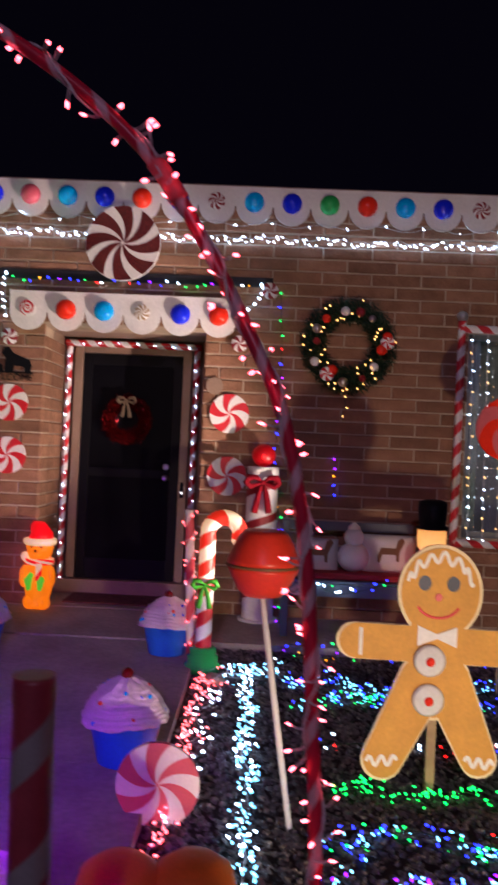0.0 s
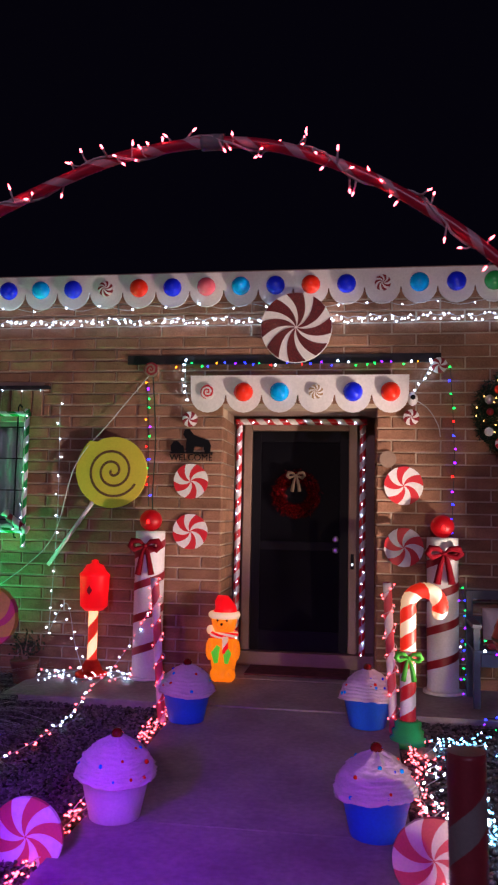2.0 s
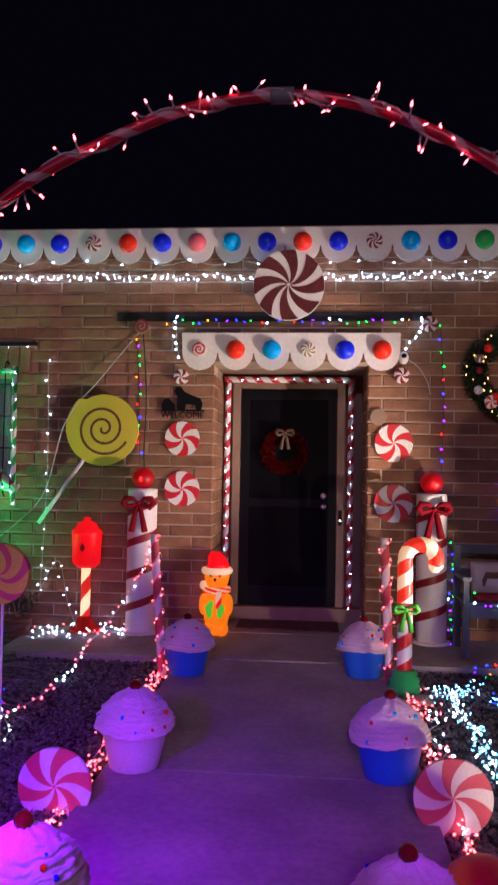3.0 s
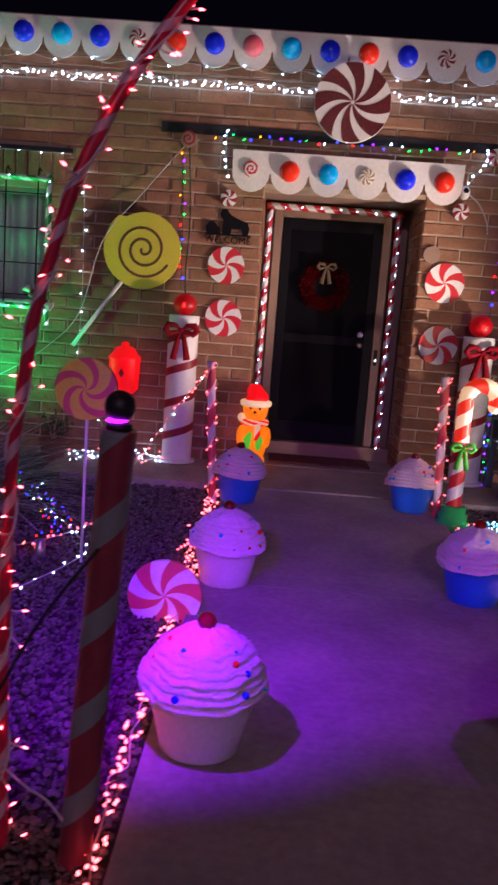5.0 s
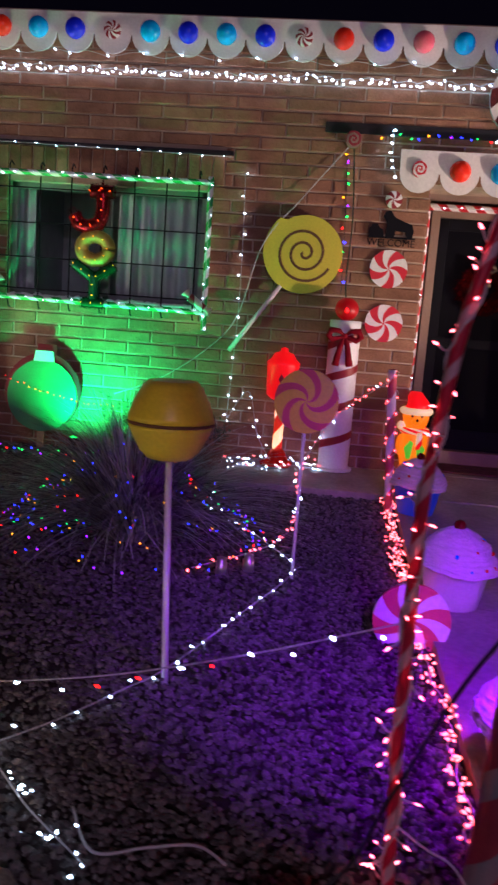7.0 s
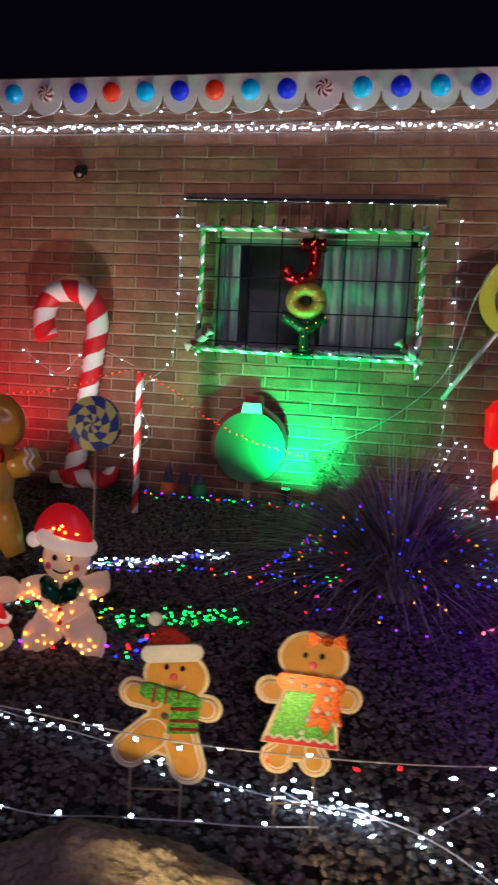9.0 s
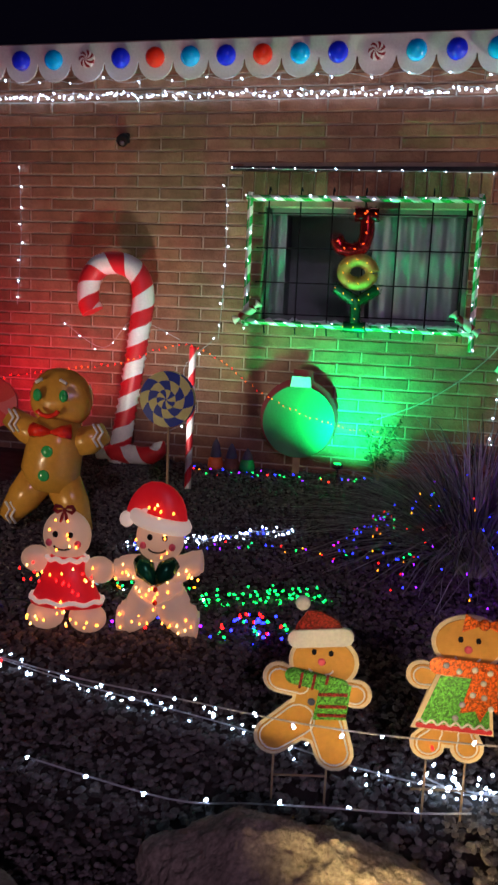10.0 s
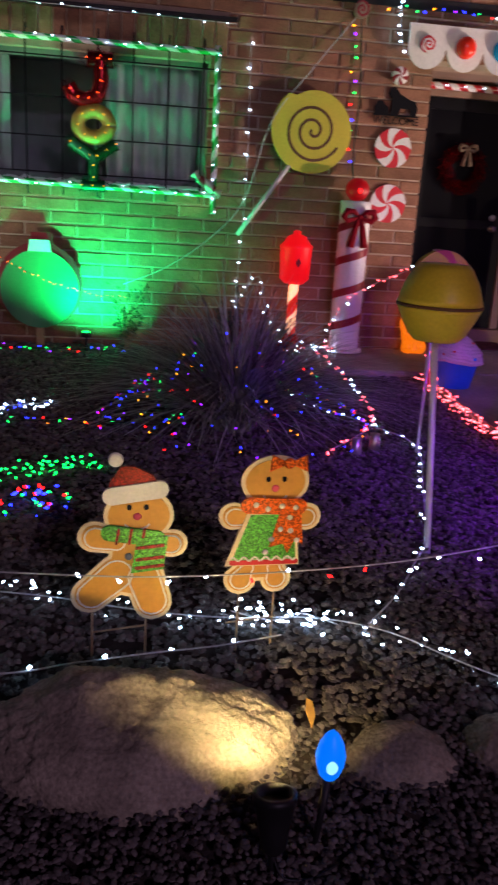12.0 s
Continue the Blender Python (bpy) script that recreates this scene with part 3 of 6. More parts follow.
for a, b in (((-0.575, 0.60, 0.05), (-0.575, 0.60, 2.2)), ((0.58, 0.60, 0.05), (0.58, 0.60, 2.2)), ((-0.61, 0.59, 2.215), (0.62, 0.59, 2.215))):
    striped_tube("candy_garland", spread(a, b, 60), 0.032, "red and white striped tube with tiny lights round the front door", pitch=42)
for i, x in enumerate((-0.575, 0.58)):
    light_string(spread((x, 0.565, 0.1), (x, 0.565, 2.2), 30), 0.105, ["white"], "white lights on the striped tube beside the door", 0.005, 1.3, 0.012, seed=20 + i)
light_string(spread((-0.6, 0.56, 2.21), (0.6, 0.56, 2.21), 30), 0.16, ["white"], "white lights on the striped tube over the door", 0.005, 1.3, 0.012, seed=23)


def needle_ring(bm, R, r, n, length, rnd, width=0.006, flat=0.7):
    for _ in range(n):
        a, b, q = rnd.uniform(0, 2 * math.pi), rnd.uniform(0, 2 * math.pi), r * math.sqrt(rnd.random())
        c = Vector(((R + q * math.cos(b)) * math.cos(a), q * math.sin(b) * flat, (R + q * math.cos(b)) * math.sin(a)))
        d = Vector((rnd.gauss(0, 1), rnd.gauss(0, 1) - 0.4, rnd.gauss(0, 1))).normalized() * length * rnd.uniform(0.5, 1.2)
        s = d.orthogonal().normalized() * width
        vs = [bm.verts.new(c + s), bm.verts.new(c - s), bm.verts.new(c + d)]
        bm.faces.new(vs)
    return bm


def bow(parent, place, s, mat, label):
    """A tied bow with two loops and two tails, facing -y."""
    bm = bmesh.new()
    for sgn in (-1, 1):
        loop = [(0, 0, 0), (sgn * 0.35 * s, -0.1 * s, 0.28 * s), (sgn * 0.8 * s, -0.12 * s, 0.3 * s), (sgn * 0.95 * s, -0.05 * s, 0.0), (sgn * 0.7 * s, 0, -0.25 * s), (sgn * 0.2 * s, -0.05 * s, -0.08 * s), (0, 0, 0)]
        tube(bm, loop, [0.05 * s, 0.15 * s, 0.2 * s, 0.2 * s, 0.18 * s, 0.1 * s, 0.05 * s], 8)
        tail = [(0, -0.04 * s, 0), (sgn * 0.18 * s, -0.1 * s, -0.5 * s), (sgn * 0.30 * s, -0.06 * s, -1.1 * s), (sgn * 0.42 * s, -0.04 * s, -1.75 * s)]
        tube(bm, tail, [0.06 * s, 0.16 * s, 0.19 * s, 0.22 * s], 6)
    ball(bm, (0, -0.08 * s, 0), 0.15 * s, (1, 0.8, 1), 10, 8)
    ob = part("bow", bm, mat, parent, label)
    ob.location = place
    return ob


rnd = random.Random(5)
wr = thing("door_wreath", (-0.03, 0.60, 1.54), "dark red tinsel wreath with a burlap bow on the front door", "wreath")
part("tinsel_ring", needle_ring(bmesh.new(), 0.165, 0.065, 2600, 0.04, rnd, 0.004), "tinsel", wr)
bow(wr, (0, -0.06, 0.17), 0.085, "burlap", "brown burlap bow")

wr = thing("wreath", (1.86, -0.09, 2.20), "green fir wreath with baubles and warm lights on the brick wall", "wreath")
part("fir_ring", needle_ring(bmesh.new(), 0.285, 0.105, 5200, 0.065, rnd, 0.006), "fir", wr)
for i in range(13):
    a = i * 2 * math.pi / 13 + 0.3
    m = ("redplastic", "steel", "darkred", "white")[i % 4]
    part("bauble", ball(bmesh.new(), (0.285 * math.cos(a) + rnd.uniform(-.03, .03), -0.085, 0.285 * math.sin(a) + rnd.uniform(-.03, .03)), rnd.uniform(0.028, 0.046), (1, 1, 1), 14, 8), m, wr)
for i in range(2):
    bm = bmesh.new()
    swirl_disc(bm, 0.055, 5, 0.8, 0.03, (0, 1), 6, 0.01)
    o = part("peppermint", bm, ["red", "white"], wr)
    o.location = ((0.30, -0.10, 0.02), (-0.17, -0.10, -0.25))[i]
for i in range(46):
    a, q = rnd.uniform(0, 6.28), rnd.uniform(0.2, 0.38)
    o = new("bulb", bulb_mesh("l_warm", 0.006, 1.2))
    o.parent = wr
    o.location = (q * math.cos(a), -0.08 + rnd.uniform(-0.03, 0.02), q * math.sin(a))
light_string([(1.83, -0.12, 1.84), (1.86, -0.1, 1.72), (1.82, -0.1, 1.6)], 0.07, ["warm"], "short tail of warm lights below the wreath", 0.006, 1.2, 0.02, wire="greenwire", seed=41)
light_string([(1.8, -0.03, 1.28), (1.8, -0.03, 0.92)], 0.075, ["purple", "green", "blue", "yellow"], "short string of coloured lights on the wall", 0.008, 1.4, 0.01, wire="greenwire", seed=42)


# windows with bars
def window(name, x0, x1, z0, z1, label):
    w = tagged(new(name), label, "window", kind="structure")
    bm = bmesh.new()
    for a in ((x0, x0 + 0.05, z0, z1), (x1 - 0.05, x1, z0, z1), (x0, x1, z0, z0 + 0.05), (x0, x1, z1 - 0.05, z1), ((x0 + x1) / 2 - 0.025, (x0 + x1) / 2 + 0.025, z0, z1)):
        box(bm, a[0], a[1], 0.10, 0.15, a[2], a[3])
    part("window_frame", bm, "alu", w)
    for xa, xb in ((x0 + 0.05, (x0 + x1) / 2 - 0.025), ((x0 + x1) / 2 + 0.025, x1 - 0.05)):
        p = part("pane", boxed(xa, xb, 0.12, 0.126, z0 + 0.05, z1 - 0.05), "glass", w)
        p.visible_shadow = False
    bm = bmesh.new()
    box(bm, x0 - 0.02, x0, 0.25, 1.4, z0 - 0.1, z1 + 0.1)
    box(bm, x1, x1 + 0.02, 0.25, 1.4, z0 - 0.1, z1 + 0.1)
    box(bm, x0, x1, 1.4, 1.42, z0 - 0.1, z1 + 0.1)
    box(bm, x0, x1, 0.25, 1.4, z0 - 0.12, z0 - 0.1)
    box(bm, x0, x1, 0.25, 1.4, z1 + 0.1, z1 + 0.12)
    part("room_wall", bm, "room", w, "dark unlit room behind the glass")
    bm = bmesh.new()
    for s0, s1 in ((x0 + 0.02, x0 + 0.16), ((x0 + x1) / 2 + 0.06, x1 - 0.06)):
        n = 60
        a = [bm.verts.new((s0 + (s1 - s0) * i / n, 0.22 + 0.018 * math.sin(i * (s1 - s0) * 0.9), z1)) for i in range(n + 1)]
        b = [bm.verts.new((v.co.x, v.co.y, z0)) for v in a]
        for i in range(n):
            bm.faces.new((a[i], a[i + 1], b[i + 1], b[i])).smooth = True
    part("curtain", bm, "curtain", w, "pale hanging curtain")
    return w


window("window_1", -4.12, -2.42, 1.2, 2.15, "aluminium window with pale curtains behind iron bars")
window("window_2", 2.85, 4.6, 0.68, 2.36, "tall window framed by striped tubes")

bars = thing("window_bars", (0, 0, 0), "black iron security bars over the window", "window bars")
for i in range(7):
    x = -4.08 + 0.265 * i + 0.02
    bm = bmesh.new()
    tube(bm, [(x, -0.02, 2.27), (x, -0.07, 2.29), (x, -0.10, 2.26), (x, -0.10, 1.16), (x, -0.07, 1.10), (x, -0.04, 1.10)], 0.0065, 6)
    part("bar", bm, "black", bars)
for z in (1.26, 1.52, 1.80, 2.08):
    part("crossbar", boxed(-4.15, -2.38, -0.106, -0.096, z - 0.005, z + 0.005), "black", bars)

for a, b in (((-4.21, -0.135, 1.15), (-4.21, -0.135, 2.24)), ((-2.36, -0.135, 1.02), (-2.37, -0.135, 2.24)), ((-4.24, -0.14, 2.195), (-2.34, -0.14, 2.195)), ((-4.24, -0.14, 1.19), (-2.36, -0.14, 1.165))):
    striped_tube("candy_garland", spread(a, b, 60), 0.024, "striped tube with tiny lights round the barred window", ("greenplastic", "white"), 40)
    light_string(spread((a[0], a[1] - 0.03, a[2]), (b[0], b[1] - 0.03, b[2]), 20), 0.13, ["white"], "white lights on the striped tube round the window", 0.0045, 1.3, 0.02, seed=int(abs(a[0] * 37 + b[2] * 11)))
for a, b in (((2.78, -0.03, 0.64), (2.78, -0.03, 2.44)), ((2.76, -0.032, 0.64), (4.7, -0.032, 0.64)), ((2.76, -0.034, 2.38), (4.7, -0.034, 2.38))):
    striped_tube("candy_garland", spread(a, b, 60), 0.033, "red and white striped tube round the tall window", pitch=36)
ob = mesh_object("finial_ball", ball(bmesh.new(), (2.78, -0.03, 2.48), 0.045), "steel")
tagged(ob, "silver ball on top of the striped window tube", "ornament")
for i, x in enumerate((2.88, 3.0, 3.12, 3.24)):
    light_string([(x, 0.0, 2.37), (x + 0.02, 0.0, 0.67)], 0.085, ["warm", "white"], "hanging curtain of white lights in the tall window", 0.006, 1.3, 0.015, seed=50 + i)

bm = bmesh.new()
tube(bm, [(-4.08 + 0.0285 * i, -0.06 + rnd.uniform(-.008, .008), 1.19 + rnd.uniform(0, 0.012)) for i in range(59)], [0.004] + [rnd.uniform(0.014, 0.034) for _ in range(57)] + [0.004], 9)
tagged(mesh_object("snow_batting", bm, "snow"), "white cotton snow along the window sill", "decoration")

# JOY in three tinsel letters, one above the other
joy = thing("joy_sign", (-3.29, -0.17, 1.62), "tinsel sign reading JOY in front of the window bars", "sign")


def letter(pts_list, w, mat, lights, seed):
    rr = random.Random(seed)
    bm = bmesh.new()
    for pts in pts_list:
        fine = resample([(x, 0, z) for x, z in pts], 0.012)
        tube(bm, fine, w / 2, 10)
        for p in fine:
            for _ in range(26):
                d = Vector((rr.gauss(0, 1), rr.gauss(0, 1), rr.gauss(0, 1))).normalized()
                c = p + d * w * 0.45
                s = d.orthogonal().normalized() * 0.003
                bm.faces.new((bm.verts.new(c + s), bm.verts.new(c - s), bm.verts.new(c + d * 0.02)))
    o = part("letter", bm, mat, joy)
    for pts in pts_list:
        for p in resample([(x, -w * 0.55, z) for x, z in pts], 0.085):
            q = new("bulb", bulb_mesh(lights, 0.004, 1.2))
            q.parent = o
            q.location = p
    return o


M["gold"] = material("gold_tinsel", (0.36, 0.26, 0.06), 0.45, 0.3, 0.3, 20, island=True, per_object=0.5)
M["greentinsel"] = material("green_tinsel", (0.01, 0.13, 0.06), 0.25, 0.6, 0.3, 20, island=True, per_object=0.5)
letter([[(0.05, 0.47), (0.055, 0.30), (0.03, 0.20), (-0.06, 0.165), (-0.15, 0.19), (-0.185, 0.26)], [(-0.05, 0.45), (0.15, 0.45)]], 0.115, "tinsel", "l_orange", 3)
letter([oval(0, 0.0, 0.115, 0.095, 24) + [(0.115, 0.0)]], 0.11, "gold", "l_yellow", 4)
letter([[(-0.17, -0.13), (0.0, -0.24), (0.0, -0.42)], [(0.17, -0.13), (0.0, -0.24)], [(-0.09, -0.44), (0.09, -0.44)]], 0.085, "greentinsel", "l_yellow", 6)

# ---------------------------------------------------------------- porch
bm = bmesh.new()
disc = thing("lollipop", (-1.585, -0.07, 1.70), "large yellow spiral lollipop leaning flat on the brick wall", "lollipop")
swirl_out = [((0.338 - 0.042 * k / 47) * math.cos(radians(128 + 360 * k / 48)), (0.338 - 0.042 * k / 47) * math.sin(radians(128 + 360 * k / 48))) for k in range(48)]
part("candy", plate(bm, swirl_out, -0.012, 0.012), "yellow", disc)
bm = bmesh.new()
sp = []
for i in range(90):
    a = 0.5 + i * 0.176
    sp.append((0.0145 * a * math.cos(a + 2.2), 0.0145 * a * math.sin(a + 2.2)))
ribbon_line(bm, sp, 0.022, -0.014)
part("spiral", bm, "brownline", disc, "brown painted spiral line")
bm = bmesh.new()
tube(bm, [(-0.17, 0, -0.27), (-0.56, 0.0, -0.83)], 0.018, 10)
part("stick", bm, "stick", disc, "white stick")


def candle(x, label):
    c = thing("candle_column", (x, -0.17, ground_z(0) + 0.045), label, "column")
    bm = bmesh.new()
    tube(bm, spread((0, 0, 0.02), (0, 0, 1.22), 40), 0.125, 32, 6.2, 1, mats=(0, 0))
    for f in bm.faces:
        f.material_index = 0
    part("column", bm, "white", c)
    bm = bmesh.new()
    turns = []
    for i in range(120):
        w = 2 * math.pi * 4.2 * i / 119
        turns.append((0.127 * math.cos(w), 0.127 * math.sin(w), 0.06 + 1.12 * i / 119))
    fr = [Vector(p) for p in turns]
    prev = None
    for p in fr:
        n = Vector((p.x, p.y, 0)).normalized() * 0.129
        pair = (bm.verts.new((n.x, n.y, p.z - 0.032)), bm.verts.new((n.x, n.y, p.z + 0.032)))
        if prev:
            bm.faces.new((prev[0], pair[0], pair[1], prev[1])).smooth = True
        prev = pair
    part("stripe", bm, "darkred", c, "dark red glitter ribbon wound round")
    part("base", lathe(bmesh.new(), [(0.155, 0.0), (0.155, 0.02), (0.13, 0.022)], 28), "white", c)
    part("globe", ball(bmesh.new(), (0, 0, 1.31), 0.095, (1, 1, 0.95), 20, 12), "ball_red", c, "glowing red globe")
    part("bulb", ball(bmesh.new(), (0.0, -0.088, 1.30), 0.014, (1, 1, 1.4), 8, 6), "l_red", c)
    bow(c, (0, -0.15, 1.10), 0.135, "ribbon", "dark red velvet bow")
    return c


candle(-1.2, "white column with red spiral ribbon, bow and red globe")
candle(1.22, "white column with red spiral ribbon, bow and red globe")


def lathe_lit(name, profile, mat, parent, label="", sides=20):
    return part(name, lathe(bmesh.new(), profile, sides), mat, parent, label)


lan = thing("lantern_post", (-1.67, -0.2, ground_z(0) + 0.045), "red plastic toy street lantern with a striped pole", "lantern")
lan.scale = (1.05, 1.05, 0.97)
lathe_lit("base", [(0.13, 0), (0.13, 0.03), (0.09, 0.05), (0.06, 0.12), (0.045, 0.14)], "redplastic", lan)
bm = bmesh.new()
tube(bm, spread((0, 0, 0.13), (0, 0, 0.56), 30), 0.038, 16, 22, 1)
part("pole", bm, ["l_dim", "mold_redsoft"], lan, "striped pole lit from inside")
lathe_lit("cage", [(0.075, 0.56), (0.115, 0.60), (0.125, 0.85), (0.13, 0.87), (0.10, 0.90), (0.07, 0.95), (0.03, 0.965), (0.03, 0.99), (0.005, 1.0)], "mold_red", lan, sides=8)
bm = bmesh.new()
for s in (-1, 1):
    plate(bm, [(0.0, 0.70), (0.022, 0.74), (0.0, 0.785), (-0.022, 0.74)], -0.1235 + 0.001 * s, -0.112)
part("pane", bm, "darkred", lan, "dark holly emblem on the lantern")

# lit plastic bear
bear = thing("bear_figure", (-0.56, -0.1, ground_z(0) + 0.046), "glowing orange plastic bear with a santa hat and scarf", "figurine")
bear.scale = (0.86, 0.86, 0.97)
bm = bmesh.new()
lathe(bm, [(0.105, 0.0), (0.115, 0.03), (0.10, 0.05), (0.125, 0.15), (0.135, 0.24), (0.12, 0.33), (0.085, 0.40), (0.11, 0.44), (0.125, 0.50), (0.115, 0.56), (0.05, 0.60)], 24)
for s in (-1, 1):
    ball(bm, (s * 0.125, -0.05, 0.26), 0.055, (0.8, 1, 1.7))
    ball(bm, (s * 0.06, -0.04, 0.05), 0.065, (1, 1.2, 1))
ball(bm, (0, -0.11, 0.47), 0.045, (1.1, 0.9, 0.8))
part("body", bm, "mold_orange", bear)
bm = bmesh.new()
tube(bm, [(0, 0, 0.545), (0, 0, 0.60), (-0.03, 0, 0.66), (-0.08, 0, 0.69)], [0.128, 0.115, 0.08, 0.03], 18)
part("hat", bm, "mold_red", bear, "red santa hat")
bm = bmesh.new()
tube(bm, [(0.127 * math.cos(a), 0.127 * math.sin(a), 0.55) for a in [i * math.pi / 12 for i in range(25)]], 0.03, 8)
ball(bm, (-0.13, -0.02, 0.42), 0.04)
part("hat_brim", bm, "mold_white", bear)
bm = bmesh.new()
tube(bm, [(0.115 * math.cos(a), 0.115 * math.sin(a), 0.385) for a in [i * math.pi / 12 for i in range(25)]], 0.028, 8, 10, 4)
tube(bm, spread((0.035, -0.13, 0.38), (0.04, -0.15, 0.24), 8), 0.03, 8, 30, 1)
part("scarf", bm, ["mold_red", "mold_white"], bear, "red and white striped scarf")
bm = bmesh.new()
for s in (-1, 1):
    tube(bm, [(s * 0.03, -0.13, 0.30), (s * 0.06, -0.145, 0.24), (s * 0.05, -0.14, 0.16)], [0.02, 0.04, 0.02], 8)
part("vest", bm, "mold_green", bear, "green vest fronts")
bm = bmesh.new()
for x, z, r in ((-0.045, 0.515, 0.012), (0.045, 0.515, 0.012), (0, 0.485, 0.014)):
    ball(bm, (x, -0.125 if z > 0.5 else -0.155, z), r, (1, 0.6, 1), 10, 6)
part("face", bm, "black", bear, "black eyes and nose")

# glowing candy cane with a green base
cane = thing("candy_cane", (0.885, -1.33, ground_z(-1.33) - 0.01), "lit plastic candy cane with a green bow on a round base", "candy cane")
pts = spread((0, 0, 0.605), (0, 0, 0.88), 12)
for i in range(1, 19):
    a = math.pi - math.pi * 1.12 * i / 18
    pts.append((0.104 + 0.104 * math.cos(a), 0, 0.895 + 0.104 * math.sin(a)))
bm = bmesh.new()
tube(bm, pts, 0.053, 20, 34, 1)
part("hook", bm, ["mold_redsoft", "mold_white"], cane)
bm = bmesh.new()
tube(bm, spread((0, 0, 0.10), (0, 0, 0.60), 24), 0.053, 20, 34, 1)
part("shaft", bm, ["red", "white"], cane, "unlit lower shaft")
part("end_cap", ball(bmesh.new(), pts[-1], 0.047), "mold_white", cane)
lathe_lit("base", [(0.115, 0.0), (0.12, 0.05), (0.10, 0.06), (0.105, 0.10), (0.085, 0.11), (0.09, 0.15), (0.066, 0.16)], "greenplastic", cane, "ribbed green base", 26)
bow(cane, (0, -0.08, 0.57), 0.085, "greenbow", "bright green bow")

# thin striped poles wound with pink lights
for i, (x, y, lean, ht) in enumerate(((-0.80, -1.2, -0.07, 1.0), (0.80, -1.22, -0.05, 1.02))):
    z0 = ground_z(y)
    striped_tube("striped_pole", spread((x, y, z0), (x + lean, y - 0.03, z0 + ht), 50), 0.03, "pink and white striped pole wound with pink lights", ("pinkred", "white"), 24, "pole")
    coil = [(x + lean * k / 60 + 0.045 * math.cos(k * 0.75), y - 0.03 * k / 60 + 0.045 * math.sin(k * 0.75), z0 + 0.05 + (ht - 0.05) * k / 60) for k in range(61)]
    light_string(coil, 0.075, ["pink"], "pink lights wound round the striped pole", 0.006, 1.4, 0.012, seed=60 + i)


# giant cupcakes
def cupcake(x, y, pot, label, turn=0.0, s=1.0, seed=0):
    rr = random.Random(seed)
    c = thing("cupcake", (x, y, ground_z(y) + 0.031), label, "cupcake ornament", "giant cupcakes along the path", rz=turn)
    c.scale = (s, s, s)
    lathe_lit("pot", [(0.118, 0.0), (0.122, 0.004), (0.148, 0.12), (0.163, 0.188), (0.170, 0.193), (0.170, 0.206), (0.15, 0.207)], pot, c, sides=40)
    bm = bmesh.new()
    n, m = 64, 60
    rings = []
    for j in range(m + 1):
        k = j / m
        base = 0.19 * (1 - k ** 1.75) ** 0.62 + 0.004
        if j == 0:
            base = 0.165
        ring = []
        for i in range(n):
            a = 2 * math.pi * i / n
            wave = 0.5 + 0.5 * math.sin(2 * math.pi * (k * 9.0) + a)
            r = base * (1 + 0.040 * (wave - 0.5) * (1 - 0.3 * k)) + 0.012 * noise.noise(Vector((3 * math.cos(a), 3 * math.sin(a), k * 6 + seed)))
            r += 0.010 * noise.noise(Vector((11 * math.cos(a), 11 * math.sin(a), k * 30 + seed))) + 0.006 * noise.noise(Vector((24 * math.cos(a), 24 * math.sin(a), k * 44 + seed)))
            z = 0.188 + 0.195 * k + 0.01 * math.sin(a * 2 + seed) * (1 - k) + 0.008 * noise.noise(Vector((4 * math.cos(a), 4 * math.sin(a), seed)))
            ring.append(bm.verts.new((r * math.cos(a), r * math.sin(a), z)))
        rings.append(ring)
    for j in range(m):
        for i in range(n):
            bm.faces.new((rings[j][i], rings[j][(i + 1) % n], rings[j + 1][(i + 1) % n], rings[j + 1][i])).smooth = True
    bm.faces.new(rings[0][::-1])
    bm.faces.new(rings[-1])
    part("frosting", bm, "frost", c, "pale pink swirled foam frosting")
    part("cherry", ball(bmesh.new(), (0, 0, 0.392), 0.03, (1, 1, 0.95), 16, 10), "cherry", c)
    for q in range(14):
        a, k = rr.uniform(0, 6.28), rr.uniform(0.1, 0.8)
        r = 0.19 * (1 - k ** 1.75) ** 0.62 + 0.004
        o = part("sprinkle", ball(bmesh.new(), (r * math.cos(a), r * math.sin(a), 0.188 + 0.195 * k), rr.uniform(0.006, 0.012), (1, 1, 1), 8, 6), rr.choice(["blue", "cyan", "redplastic"]), c)
    return c


cupcake(-0.60, -2.87, "potwhite", "giant cupcake with pink frosting in a white pot on the path", seed=1)
cupcake(-0.62, -1.22, "potblue", "giant cupcake with pink frosting in a blue pot on the path", 50, seed=2)
cupcake(0.625, -1.12, "potblue", "giant cupcake with pink frosting in a blue pot on the path", 120, seed=3)
cupcake(0.655, -2.85, "potblue", "giant cupcake with pink frosting in a blue pot on the path", 200, seed=4)
cupcake(-0.575, -4.42, "potwhite", "giant cupcake with frosting in a white pot under the purple lamp", 90, 1.03, seed=5)
cupcake(0.565, -4.46, "potblue", "giant cupcake with frosting in a blue pot near the striped post", 10, 1.0, seed=6)


